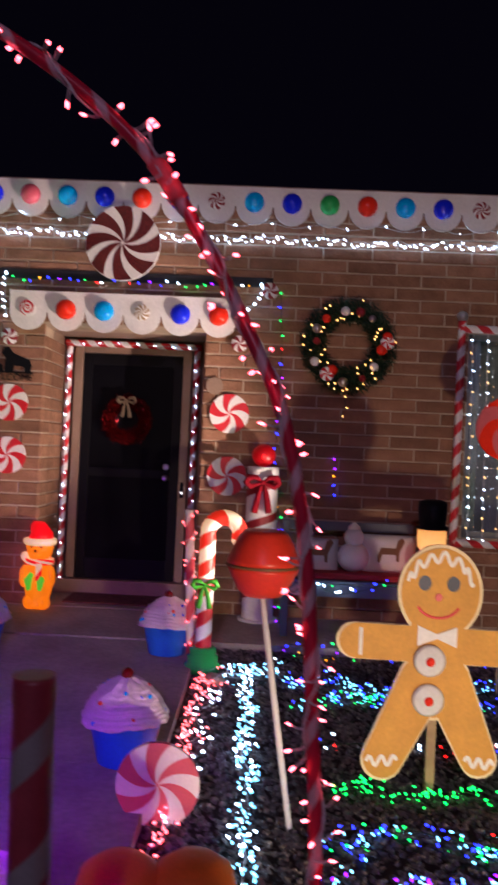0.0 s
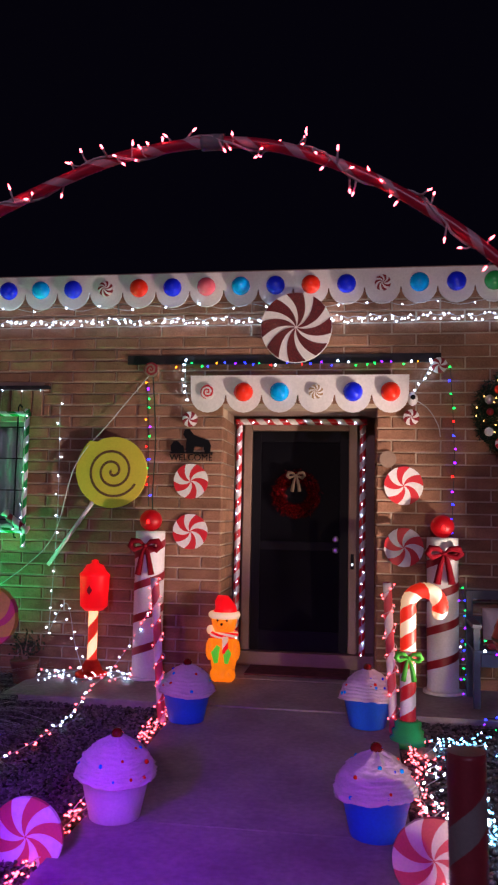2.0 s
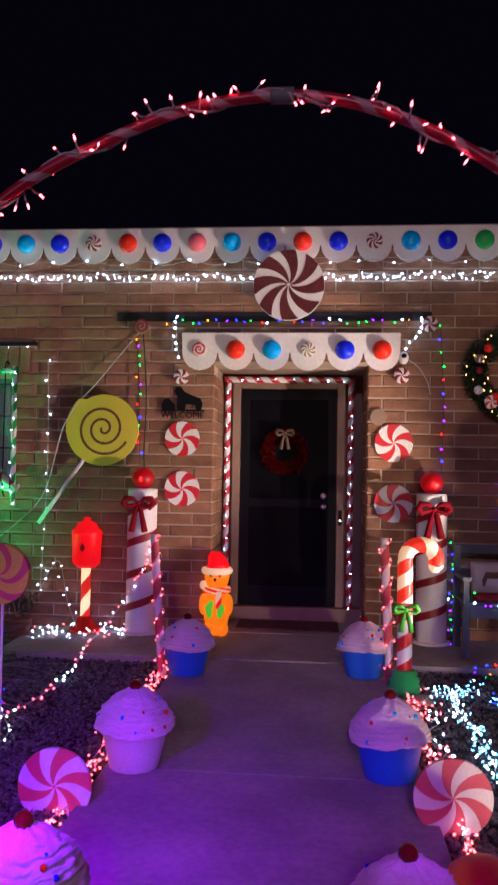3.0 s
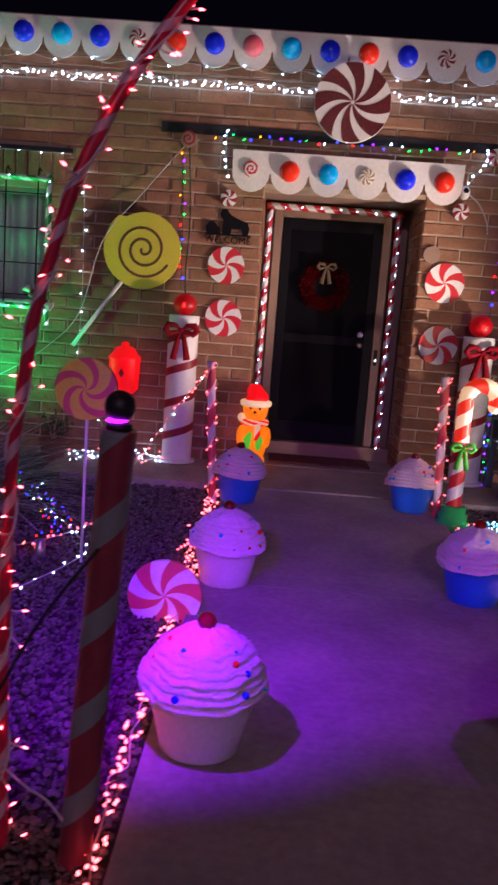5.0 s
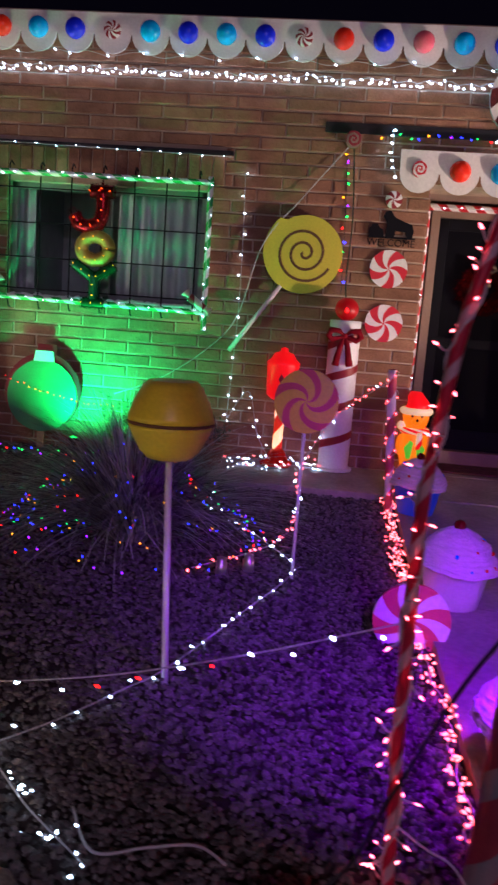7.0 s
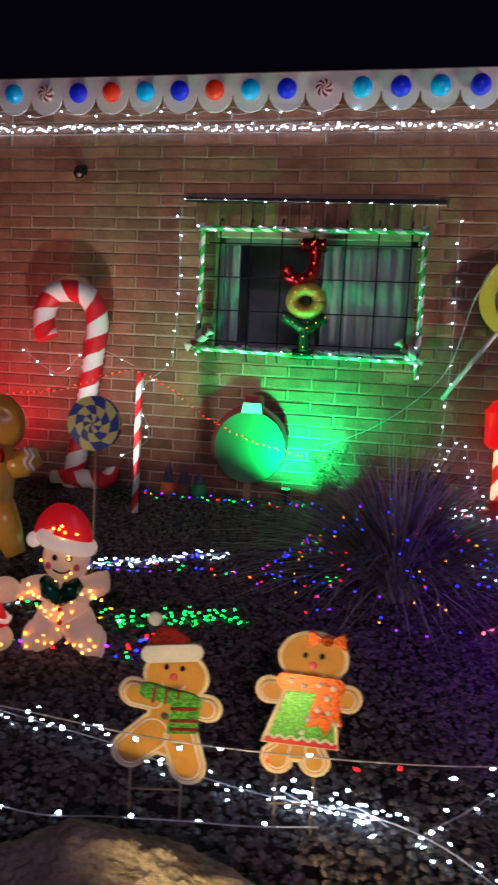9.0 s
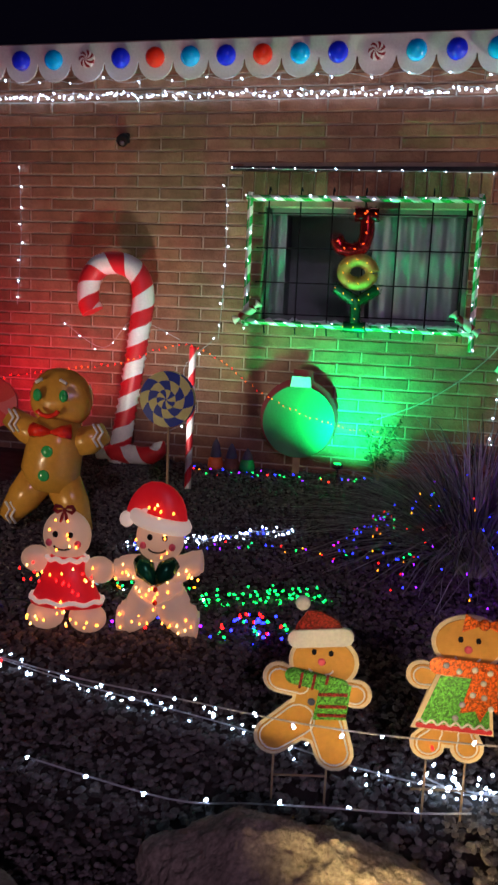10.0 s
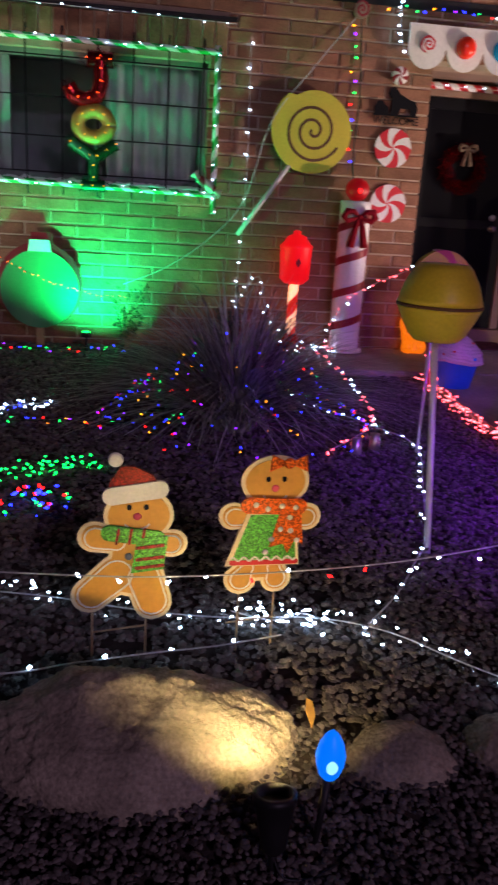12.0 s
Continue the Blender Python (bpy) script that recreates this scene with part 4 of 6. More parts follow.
# striped gate posts; only the left one carries a purple lamp
def gate_post(x, y, top, lean, label, cap=True):
    z0 = ground_z(y) - 0.01
    g = thing("striped_post", (x, y, z0), label, "post", "striped posts beside the path")
    bm = bmesh.new()
    tube(bm, spread((0, 0, 0), (lean, 0.0, top - z0), 90), 0.042, 24, 27, 1, share=0.66)
    part("post", bm, ["postred", "grey"], g)
    if cap:
        bm = bmesh.new()
        ball(bm, (lean, 0, top - z0 + 0.055), 0.036, (1, 1, 1), 16, 10)
        lathe(bm, [(0.03, 0), (0.03, 0.012), (0.012, 0.02)], 16, 0, (lean, 0, top - z0))
        part("lamp_head", bm, "rubber", g, "black swivel lamp head")
        bm = bmesh.new()
        ball(bm, (lean - 0.005, -0.006, top - z0 + 0.022), 0.026, (1, 1, 0.25), 14, 6)
        part("lens", bm, "purplelens", g, "glowing purple lens")
    return g


gate_post(-0.835, -4.93, 0.93, 0.06, "dark red and grey striped post with a purple lamp on top")
gate_post(0.83, -4.9, 0.86, -0.02, "dark red and grey striped post beside the path", False)

# arch over the path
arch = thing("candy_arch", (0, 0, 0), "red and white striped arch wound with pink lights over the path", "arch")
AL = [(-1.03, -4.9, -0.17), (-1.045, -4.88, 0.35), (-1.045, -4.86, 0.78), (-1.02, -4.85, 1.05), (-0.985, -4.84, 1.26), (-0.90, -4.83, 1.54), (-0.76, -4.81, 1.80), (-0.62, -4.79, 1.98),
      (-0.44, -4.77, 2.13), (-0.14, -4.75, 2.275), (0.02, -4.75, 2.315)]
AR = [(0.19, -4.75, 2.33), (0.36, -4.75, 2.31), (0.53, -4.75, 2.25), (0.68, -4.75, 2.17), (0.86, -4.75, 2.04), (1.0, -4.75, 1.90), (1.09, -4.75, 1.76), (1.18, -4.75, 1.60), (1.28, -4.76, 1.38), (1.34, -4.76, 1.08), (1.365, -4.78, 0.75), (1.385, -4.8, 0.43), (1.39, -4.82, -0.17)]


def smooth_path(pts, n=6):
    pts = [Vector(p) for p in pts]
    out = []
    for i in range(len(pts) - 1):
        a, b, c, d = pts[max(i - 1, 0)], pts[i], pts[i + 1], pts[min(i + 2, len(pts) - 1)]
        for k in range(n):
            t = k / n
            out.append(0.5 * (2 * b + (c - a) * t + (2 * a - 5 * b + 4 * c - d) * t * t + (3 * b - a - 3 * c + d) * t ** 3))
    out.append(pts[-1])
    return out


whole = smooth_path(AL + AR, 8)
bm = bmesh.new()
tube(bm, resample(whole, 0.012), 0.0155, 16, 48, 1, share=0.68)
part("hoop", bm, ["archred", "paleplastic"], arch)
bm = bmesh.new()
tube(bm, smooth_path([(0.16, -4.75, 2.329), (0.19, -4.75, 2.33), (0.222, -4.75, 2.329)], 3), 0.021, 14)
part("joint", bm, "grey", arch, "grey tape over the joint")
bm = bmesh.new()
tube(bm, smooth_path([(0.975, -4.75, 1.93), (1.0, -4.75, 1.90), (1.035, -4.75, 1.85)], 3), 0.021, 14)
part("joint", bm, "pinkred", arch, "pale tape over the joint")
fairy = tagged(new("light_string"), "pink fairy lights wound round the arch", "string lights")
coil, rr = [], random.Random(71)
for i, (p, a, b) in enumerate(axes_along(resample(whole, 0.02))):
    w = i * 0.42 + rr.uniform(-0.25, 0.25)
    coil.append(p + (a * math.cos(w) + b * math.sin(w)) * 0.0185)
    if rr.random() < 0.72:
        turn = rr.uniform(0, 6.28)
        out = (a * math.cos(turn) + b * math.sin(turn) + Vector((rr.uniform(-.8, .8), rr.uniform(-.3, .3), rr.uniform(-.6, .6)))).normalized()
        part("stem", tube(bmesh.new(), [coil[-1], coil[-1] + out * 0.016 + Vector((0, 0, -0.004)), coil[-1] + out * 0.034], 0.0026, 5), "wire", fairy)
        q = new("bulb", bulb_mesh("l_rose", 0.0030, 2.6))
        q.parent = fairy
        q.matrix_local = Matrix.Translation(coil[-1] + out * 0.042) @ out.to_track_quat("Z", "Y").to_matrix().to_4x4()
part("wire", tube(bmesh.new(), coil, 0.0032, 5), "wire", fairy)


# flat swirl lollipops on stakes
def stake_mint(x, y, z, r, mats, label, wedges=6, twist=-0.8, turn=0, rz=0, name="peppermint_stake", stick="wood", thick=0.02, share=None, bands=0):
    s = thing(name, (x, y, ground_z(y)), label, "lollipop", rz=rz)
    zc = z - ground_z(y)
    bm = bmesh.new()
    swirl_disc(bm, r, wedges, twist, thick, (0, 1), 12, 0.012 if thick > 0.03 else 0.0, 4, share, bands)
    bmesh.ops.rotate(bm, verts=bm.verts, matrix=Matrix.Rotation(radians(turn), 3, "Y"))
    c = part("candy", bm, mats, s)
    c.location = (0, 0, zc)
    part("stick", tube(bmesh.new(), [(0, thick / 2 + 0.008, -0.02), (0, thick / 2 + 0.008, zc)], 0.008, 8), stick, s)
    return s


stake_mint(0.875, -3.35, -0.007, 0.165, ["pinkred", "offwhite"], "faded red and white peppermint disc beside the path")
stake_mint(-0.84, -3.35, -0.045, 0.165, ["pinkred", "white"], "pink and white peppermint disc beside the path", turn=20)
stake_mint(-1.385, -2.69, 0.784, 0.16, ["yellow", "pinkred"], "yellow and pink swirl lollipop on a thin stick", 5, 1.9, stick="stick", thick=0.045, share=5)
stake_mint(-4.03, -2.684, 0.755, 0.150, ["lollyblue", "paleyellow"], "blue and yellow swirl lollipop on a wooden stick", 5, 1.1, thick=0.04, bands=3)
stake_mint(2.74, -1.5, 1.52, 0.20, ["pinkred", "redplastic"], "pink and red ring lollipop in front of the tall window", 3, 2.5)


def bowl_pop(x, y, z, r, base, mat, label):
    p = thing("lollipop", (base[0], base[1], ground_z(base[1])), label, "lollipop")
    o = Vector((x - base[0], y - base[1], z - ground_z(base[1])))
    bm = bmesh.new()
    lathe(bm, [(r * 0.40, -r * 0.83), (r * 0.52, -r * 0.82), (r * 0.68, -r * 0.66), (r * 0.84, -r * 0.36), (r * 0.94, -r * 0.13), (r * 0.985, -0.006)], 36, 0, o)
    lathe(bm, [(r * 0.985, 0.006), (r * 0.95, r * 0.16), (r * 0.84, r * 0.50), (r * 0.66, r * 0.82), (r * 0.56, r * 0.93), (r * 0.50, r * 0.93)], 36, 0, o)
    part("candy", bm, mat, p)
    part("seam", lathe(bmesh.new(), [(r * 0.9, -0.006), (r * 1.0, -0.005), (r * 1.0, 0.005), (r * 0.9, 0.006)], 36, 0, o), "brownline", p, "dark seam where two bowls meet")
    part("stick", tube(bmesh.new(), [(0, 0, -0.02), tuple(o - Vector((0, 0, r * 0.84)))], 0.0125, 10), "stick", p, "white stick")
    return p


bowl_pop(-1.828, -3.85, 0.793, 0.159, (-1.78, -3.93), "yellowpop", "round yellow lollipop made of two bowls on a white stick")
bowl_pop(1.25, -3.355, 0.873, 0.145, (1.40, -3.36), "redpop", "round red lollipop made of two bowls on a white stick")

# ornament cut-out leaning on the wall
orn = thing("ornament_cutout", (-3.71, -0.16, 0.37), "round wooden bauble cut-out leaning on the wall", "decoration", rx=-6)
bm = bmesh.new()
plate(bm, oval(0, 0, 0.305, 0.305, 48), 0, 0.015)
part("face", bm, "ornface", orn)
bm = bmesh.new()
plate(bm, [(-0.09, 0.29), (0.09, 0.29), (0.075, 0.38), (-0.075, 0.38)], -0.004, 0.012)
part("cap", bm, "white", orn)
part("stake", boxed(-0.03, 0.03, 0.035, 0.055, -0.47, 0.1), "wood", orn)
bm = bmesh.new()
plate(bm, oval(0.0, 0.03, 0.335, 0.335, 48), 0.02, 0.032)
plate(bm, [(-0.07, 0.32), (0.10, 0.32), (0.10, 0.44), (-0.07, 0.44)], 0.022, 0.034)
part("backing", bm, "darkred", orn, "dark red backing board")

# big candy cane against the wall
cane = thing("candy_cane", (-5.08, -0.3, ground_z(-0.3)), "tall red and white candy cane standing against the wall", "candy cane")
pts = smooth_path([(-0.18, 0, 0.0), (-0.14, 0, 0.3), (-0.06, 0, 0.8), (0.0, 0, 1.25), (0.015, 0, 1.45), (-0.04, 0, 1.62), (-0.19, 0, 1.70), (-0.37, 0, 1.68), (-0.47, 0, 1.55), (-0.48, 0, 1.38), (-0.44, 0, 1.29)], 8)
bm = bmesh.new()
tube(bm, pts, 0.095, 24, 22, 1)
part("cane", bm, ["red", "white"], cane)
bm = bmesh.new()
tube(bm, smooth_path([(-0.36, -0.02, 0.07), (-0.2, -0.03, 0.085), (0.0, -0.04, 0.08), (0.14, -0.05, 0.09), (0.21, -0.05, 0.15), (0.20, -0.05, 0.21)], 5), [0.06] * 4 + [0.085] * 6 + [0.08] * 6 + [0.07] * 5 + [0.055] * 4 + [0.04], 18, 20, 1)
part("foot", bm, ["white", "red"], cane, "striped curled foot")
striped_tube("striped_pole", spread((-4.41, -1.0, ground_z(-1)), (-4.41, -0.98, 0.98), 60), 0.027, "thin red and white striped pole in the gravel", pitch=26, category="pole")

# ---------------------------------------------------------------- gingerbread decorations


def smile(cx, cz, rx, rz, n=12):
    return [(cx + rx * math.cos(a), cz + rz * math.sin(a)) for a in [math.pi * (1.12 + 0.76 * i / n) for i in range(n + 1)]]


def limb(x0, z0, x1, z1, w0, w1, n=8):
    """Outline of a rounded limb between two points."""
    a = math.atan2(z1 - z0, x1 - x0)
    out = [(x0 + w0 * math.cos(a + math.pi / 2 + math.pi * i / n), z0 + w0 * math.sin(a + math.pi / 2 + math.pi * i / n)) for i in range(n + 1)]
    out += [(x1 + w1 * math.cos(a - math.pi / 2 + math.pi * i / n), z1 + w1 * math.sin(a - math.pi / 2 + math.pi * i / n)) for i in range(n + 1)]
    return out


def grow(outline, d):
    cx = sum(p[0] for p in outline) / len(outline)
    cz = sum(p[1] for p in outline) / len(outline)
    out = []
    for x, z in outline:
        l = math.hypot(x - cx, z - cz) or 1
        out.append((x + (x - cx) / l * d, z + (z - cz) / l * d))
    return out


def layered(shapes, y0, step, thick, d=0.0):
    bm = bmesh.new()
    for i, s in enumerate(shapes):
        plate(bm, grow(s, d), y0 - step * i, y0 - step * i + thick)
    return bm


def wavy(pts, amp, n):
    fine = resample([(x, 0, z) for x, z in pts], 0.004)
    return [(p.x, p.z + amp * math.sin(2 * math.pi * n * i / max(len(fine) - 1, 1))) for i, p in enumerate(fine)]


# large wooden gingerbread cut-out in the yard
g = thing("gingerbread_cutout", (2.02, -2.98, ground_z(-2.98)), "large tan gingerbread man cut from wood with white icing edge", "yard decoration")
H = -ground_z(-2.98)
shapes = [limb(-0.42 + 0.07, 0.51 + H, 0.42, 0.50 + H, 0.078, 0.078), limb(-0.045, 0.36 + H, -0.215, 0.0 + H, 0.105, 0.088), limb(0.045, 0.36 + H, 0.20, 0.02 + H, 0.105, 0.078),
          limb(0, 0.31 + H, 0, 0.55 + H, 0.125, 0.125), oval(0.008, 0.735 + H, 0.176, 0.200, 36)]
part("edge", layered(shapes, 0.0, 0.0006, 0.02, 0.009), "gingeredge", g, "cream icing edge")
part("body", layered(shapes, -0.006, 0.0006, 0.02, -0.006), "ginger", g)
yf = -0.0105
bm = bmesh.new()
ribbon_line(bm, wavy([(-0.135, 0.78 + H), (-0.085, 0.86 + H), (0.008, 0.895 + H), (0.10, 0.86 + H), (0.15, 0.78 + H)], 0.022, 6), 0.016, yf)
for z0, z1, x0, x1 in ((0.02, 0.03, -0.285, -0.15), (0.04, 0.03, 0.14, 0.265)):
    ribbon_line(bm, wavy([(x0, z0 + H - 0.03), (x1, z1 + H - 0.03)], 0.02, 2.5), 0.016, yf)
ribbon_line(bm, wavy([(-0.33, 0.57 + H), (-0.33, 0.45 + H)], 0.01, 1), 0.016, yf)
part("icing", bm, "icing", g, "white piped icing")
bm = bmesh.new()
for x in (-0.062, 0.062):
    plate(bm, oval(x, 0.775 + H, 0.028, 0.033), yf - 0.002, yf + 0.004)
part("eye", bm, "bench", g, "grey painted eyes")
bm = bmesh.new()
ribbon_line(bm, smile(0.0, 0.70 + H, 0.095, 0.075), 0.012, yf)
plate(bm, oval(0, 0.715 + H, 0.017, 0.017), yf - 0.003, yf + 0.004)
part("mouth", bm, "red", g, "red painted smile and nose")
bm = bmesh.new()
for s in (-1, 1):
    plate(bm, [(0, 0.555 + H), (s * 0.085, 0.59 + H), (s * 0.085, 0.50 + H), (0, 0.535 + H)], yf - 0.004 - 0.001 * s, yf + 0.002)
part("bow_tie", bm, "white", g, "white bow tie")
for z in (0.44, 0.27):
    bm = bmesh.new()
    lathe(bm, [(0.065, 0), (0.07, 0.012), (0.055, 0.024), (0.022, 0.026), (0.02, 0.03)], 22)
    bmesh.ops.rotate(bm, verts=bm.verts, matrix=Matrix.Rotation(radians(90), 3, "X"))
    o = part("button", bm, "white", g, "white peppermint button")
    o.location = (-0.03, yf, z + H)
    part("button_centre", ball(bmesh.new(), (0, -0.03, 0), 0.02), "redplastic", o)
part("stake", boxed(-0.02, 0.02, 0.022, 0.05, -0.02, 0.5), "wood", g)


def yard_figure(name, place, label, girl=False):
    """A small tin gingerbread figure on two wire stakes; the origin is on the ground, the nose 0.42 m above it."""
    f = thing(name, place, label, "yard decoration", "small gingerbread stakes", rz=4)
    n = 0.425 if not girl else 0.495
    if not girl:
        shapes = [limb(-0.115, n - 0.06, -0.05, n - 0.075, 0.042, 0.035), limb(0.10, n - 0.085, 0.04, n - 0.08, 0.038, 0.035),
                  limb(-0.05, n - 0.17, -0.125, n - 0.235, 0.055, 0.05), limb(0.02, n - 0.18, 0.048, n - 0.262, 0.055, 0.052), limb(-0.01, n - 0.17, -0.005, n - 0.08, 0.07, 0.062), oval(0.005, n, 0.092, 0.076, 30)]
    else:
        shapes = [limb(-0.115, n - 0.085, -0.06, n - 0.09, 0.038, 0.03), limb(0.10, n - 0.09, 0.05, n - 0.09, 0.038, 0.03),
                  limb(-0.085, n - 0.28, -0.065, n - 0.24, 0.045, 0.03), limb(0.02, n - 0.28, 0.01, n - 0.24, 0.042, 0.03), limb(-0.03, n - 0.2, -0.01, n - 0.06, 0.085, 0.06), oval(0, n + 0.018, 0.094, 0.074, 30)]
    part("edge", layered(shapes, 0.0, 0.0004, 0.006, 0.004), "gingeredge", f, "cream icing edge")
    part("body", layered(shapes, -0.003, 0.0004, 0.006, -0.008), "ginger", f)
    yf = -0.0066
    bm = bmesh.new()
    for s in shapes[:4]:
        c = grow(s, -0.016)
        ribbon_line(bm, c + c[:1], 0.005, yf)
    part("icing", bm, "icing", f, "white piped icing lines")
    bm = bmesh.new()
    for x in (-0.022, 0.024):
        plate(bm, oval(x, n + 0.027, 0.007, 0.008, 12), yf - 0.002, yf + 0.002)
    part("eye", bm, "black", f, "black eyes")
    part("nose", ball(bmesh.new(), (0, yf, n), 0.011, (1, 0.4, 1), 12, 8), "pinkplastic", f, "pink nose")
    bm = bmesh.new()
    ribbon_line(bm, smile(0, n - 0.012, 0.036, 0.026), 0.005, yf)
    part("mouth", bm, "icing", f, "white smile")
    if not girl:
        bm = bmesh.new()
        plate(bm, [(-0.085, n + 0.05), (-0.075, n + 0.10), (-0.045, n + 0.145), (-0.01, n + 0.145), (0.04, n + 0.12), (0.07, n + 0.07), (0.0, n + 0.05)], yf - 0.004, yf + 0.004)
        part("hat", bm, "redglit", f, "red glitter hat")
        bm = bmesh.new()
        plate(bm, limb(-0.07, n + 0.062, 0.058, n + 0.080, 0.025, 0.025), yf - 0.010, yf)
        ball(bm, (-0.06, yf, n + 0.163), 0.021, (1, 0.5, 1), 14, 8)
        part("hat_brim", bm, "icing", f, "white brim and pompom")
        bm = bmesh.new()
        plate(bm, limb(-0.075, n - 0.045, 0.055, n - 0.065, 0.023, 0.023), yf - 0.006, yf)
        plate(bm, [(0.0, n - 0.06), (0.085, n - 0.055), (0.075, n - 0.155), (-0.015, n - 0.165)], yf - 0.009, yf - 0.0065)
        part("scarf", bm, "greenglit", f, "green glitter scarf")
        bm = bmesh.new()
        for z in (0.085, 0.12, 0.145):
            plate(bm, limb(0.0, n - z - 0.004, 0.072, n - z + 0.003, 0.0045, 0.0045), yf - 0.012, yf - 0.0095)
        for x in (-0.05, -0.015, 0.02):
            plate(bm, limb(x, n - 0.035, x - 0.006, n - 0.075, 0.004, 0.004), yf - 0.009, yf - 0.0065)
        part("scarf_stripe", bm, "redglit", f, "red stripes on the scarf")
        part("button", ball(bmesh.new(), (-0.022, yf, n - 0.118), 0.011, (1, 0.5, 1), 10, 6), "bench", f)
    else:
        bm = bmesh.new()
        plate(bm, [(-0.075, n - 0.07), (0.065, n - 0.07), (0.085, n - 0.235), (-0.135, n - 0.235)], yf - 0.003, yf)
        part("dress_edge", bm, "gingeredge", f)
        bm = bmesh.new()
        plate(bm, [(-0.066, n - 0.078), (0.058, n - 0.078), (0.073, n - 0.215), (-0.113, n - 0.215)], yf - 0.005, yf - 0.0034)
        part("dress", bm, "greenglit", f, "green glitter dress")
        bm = bmesh.new()
        plate(bm, limb(-0.115, n - 0.224, 0.074, n - 0.224, 0.007, 0.007), yf - 0.0065, yf - 0.0035)
        part("hem", bm, "red", f, "red hem")
        bm = bmesh.new()
        ribbon_line(bm, wavy([(-0.12, n - 0.212), (0.076, n - 0.212)], 0.006, 6), 0.006, yf - 0.0066)
        part("hem_icing", bm, "icing", f)
        bm = bmesh.new()
        plate(bm, limb(-0.075, n - 0.048, 0.07, n - 0.053, 0.024, 0.024), yf - 0.009, yf - 0.0055)
        plate(bm, [(0.02, n - 0.05), (0.075, n - 0.05), (0.09, n - 0.17), (0.065, n - 0.15), (0.045, n - 0.195), (0.03, n - 0.165), (-0.01, n - 0.175)], yf - 0.0115, yf - 0.0092)
        part("scarf", bm, "orangeglit", f, "orange glitter scarf")
        bm = bmesh.new()
        for x, z in ((-0.055, .045), (-0.02, .058), (0.02, .05), (0.045, .085), (0.05, .125), (0.02, .12), (0.07, .155), (-0.005, .15), (0.06, .055), (-0.02, .19)):
            ball(bm, (x, yf - 0.0115, n - z), 0.0085, (1, 0.5, 1), 8, 6)
        part("dots", bm, "icing", f, "white dots on the scarf")
        bm = bmesh.new()
        for s in (-1, 1):
            plate(bm, [(0.035, n + 0.075), (0.035 + s * 0.05, n + 0.10), (0.035 + s * 0.055, n + 0.05)], yf - 0.006 - 0.001 * s, yf + 0.001)
        ball(bm, (0.035, yf - 0.005, n + 0.075), 0.016, (1, 0.5, 1), 10, 6)
        part("hair_bow", bm, "orangeglit", f, "orange glitter hair bow")
    for x in ((-0.12, 0.03) if not girl else (-0.085, 0.02)):
        part("stake", tube(bmesh.new(), [(x, 0.004, -0.03), (x, 0.004, n - 0.25)], 0.0035, 6), "wood", f, "thin wire stake")
    part("stake_bar", tube(bmesh.new(), [(-0.12, 0.006, 0.07), (0.03, 0.006, 0.085)], 0.003, 6), "wood", f)
    return f


yard_figure("gingerbread_boy", (-2.918, -4.64, ground_z(-4.64)), "small glitter gingerbread boy stake with a santa hat and green scarf")
yard_figure("gingerbread_girl", (-2.535, -4.60, ground_z(-4.6)), "small glitter gingerbread girl stake with a green dress and orange scarf", True)


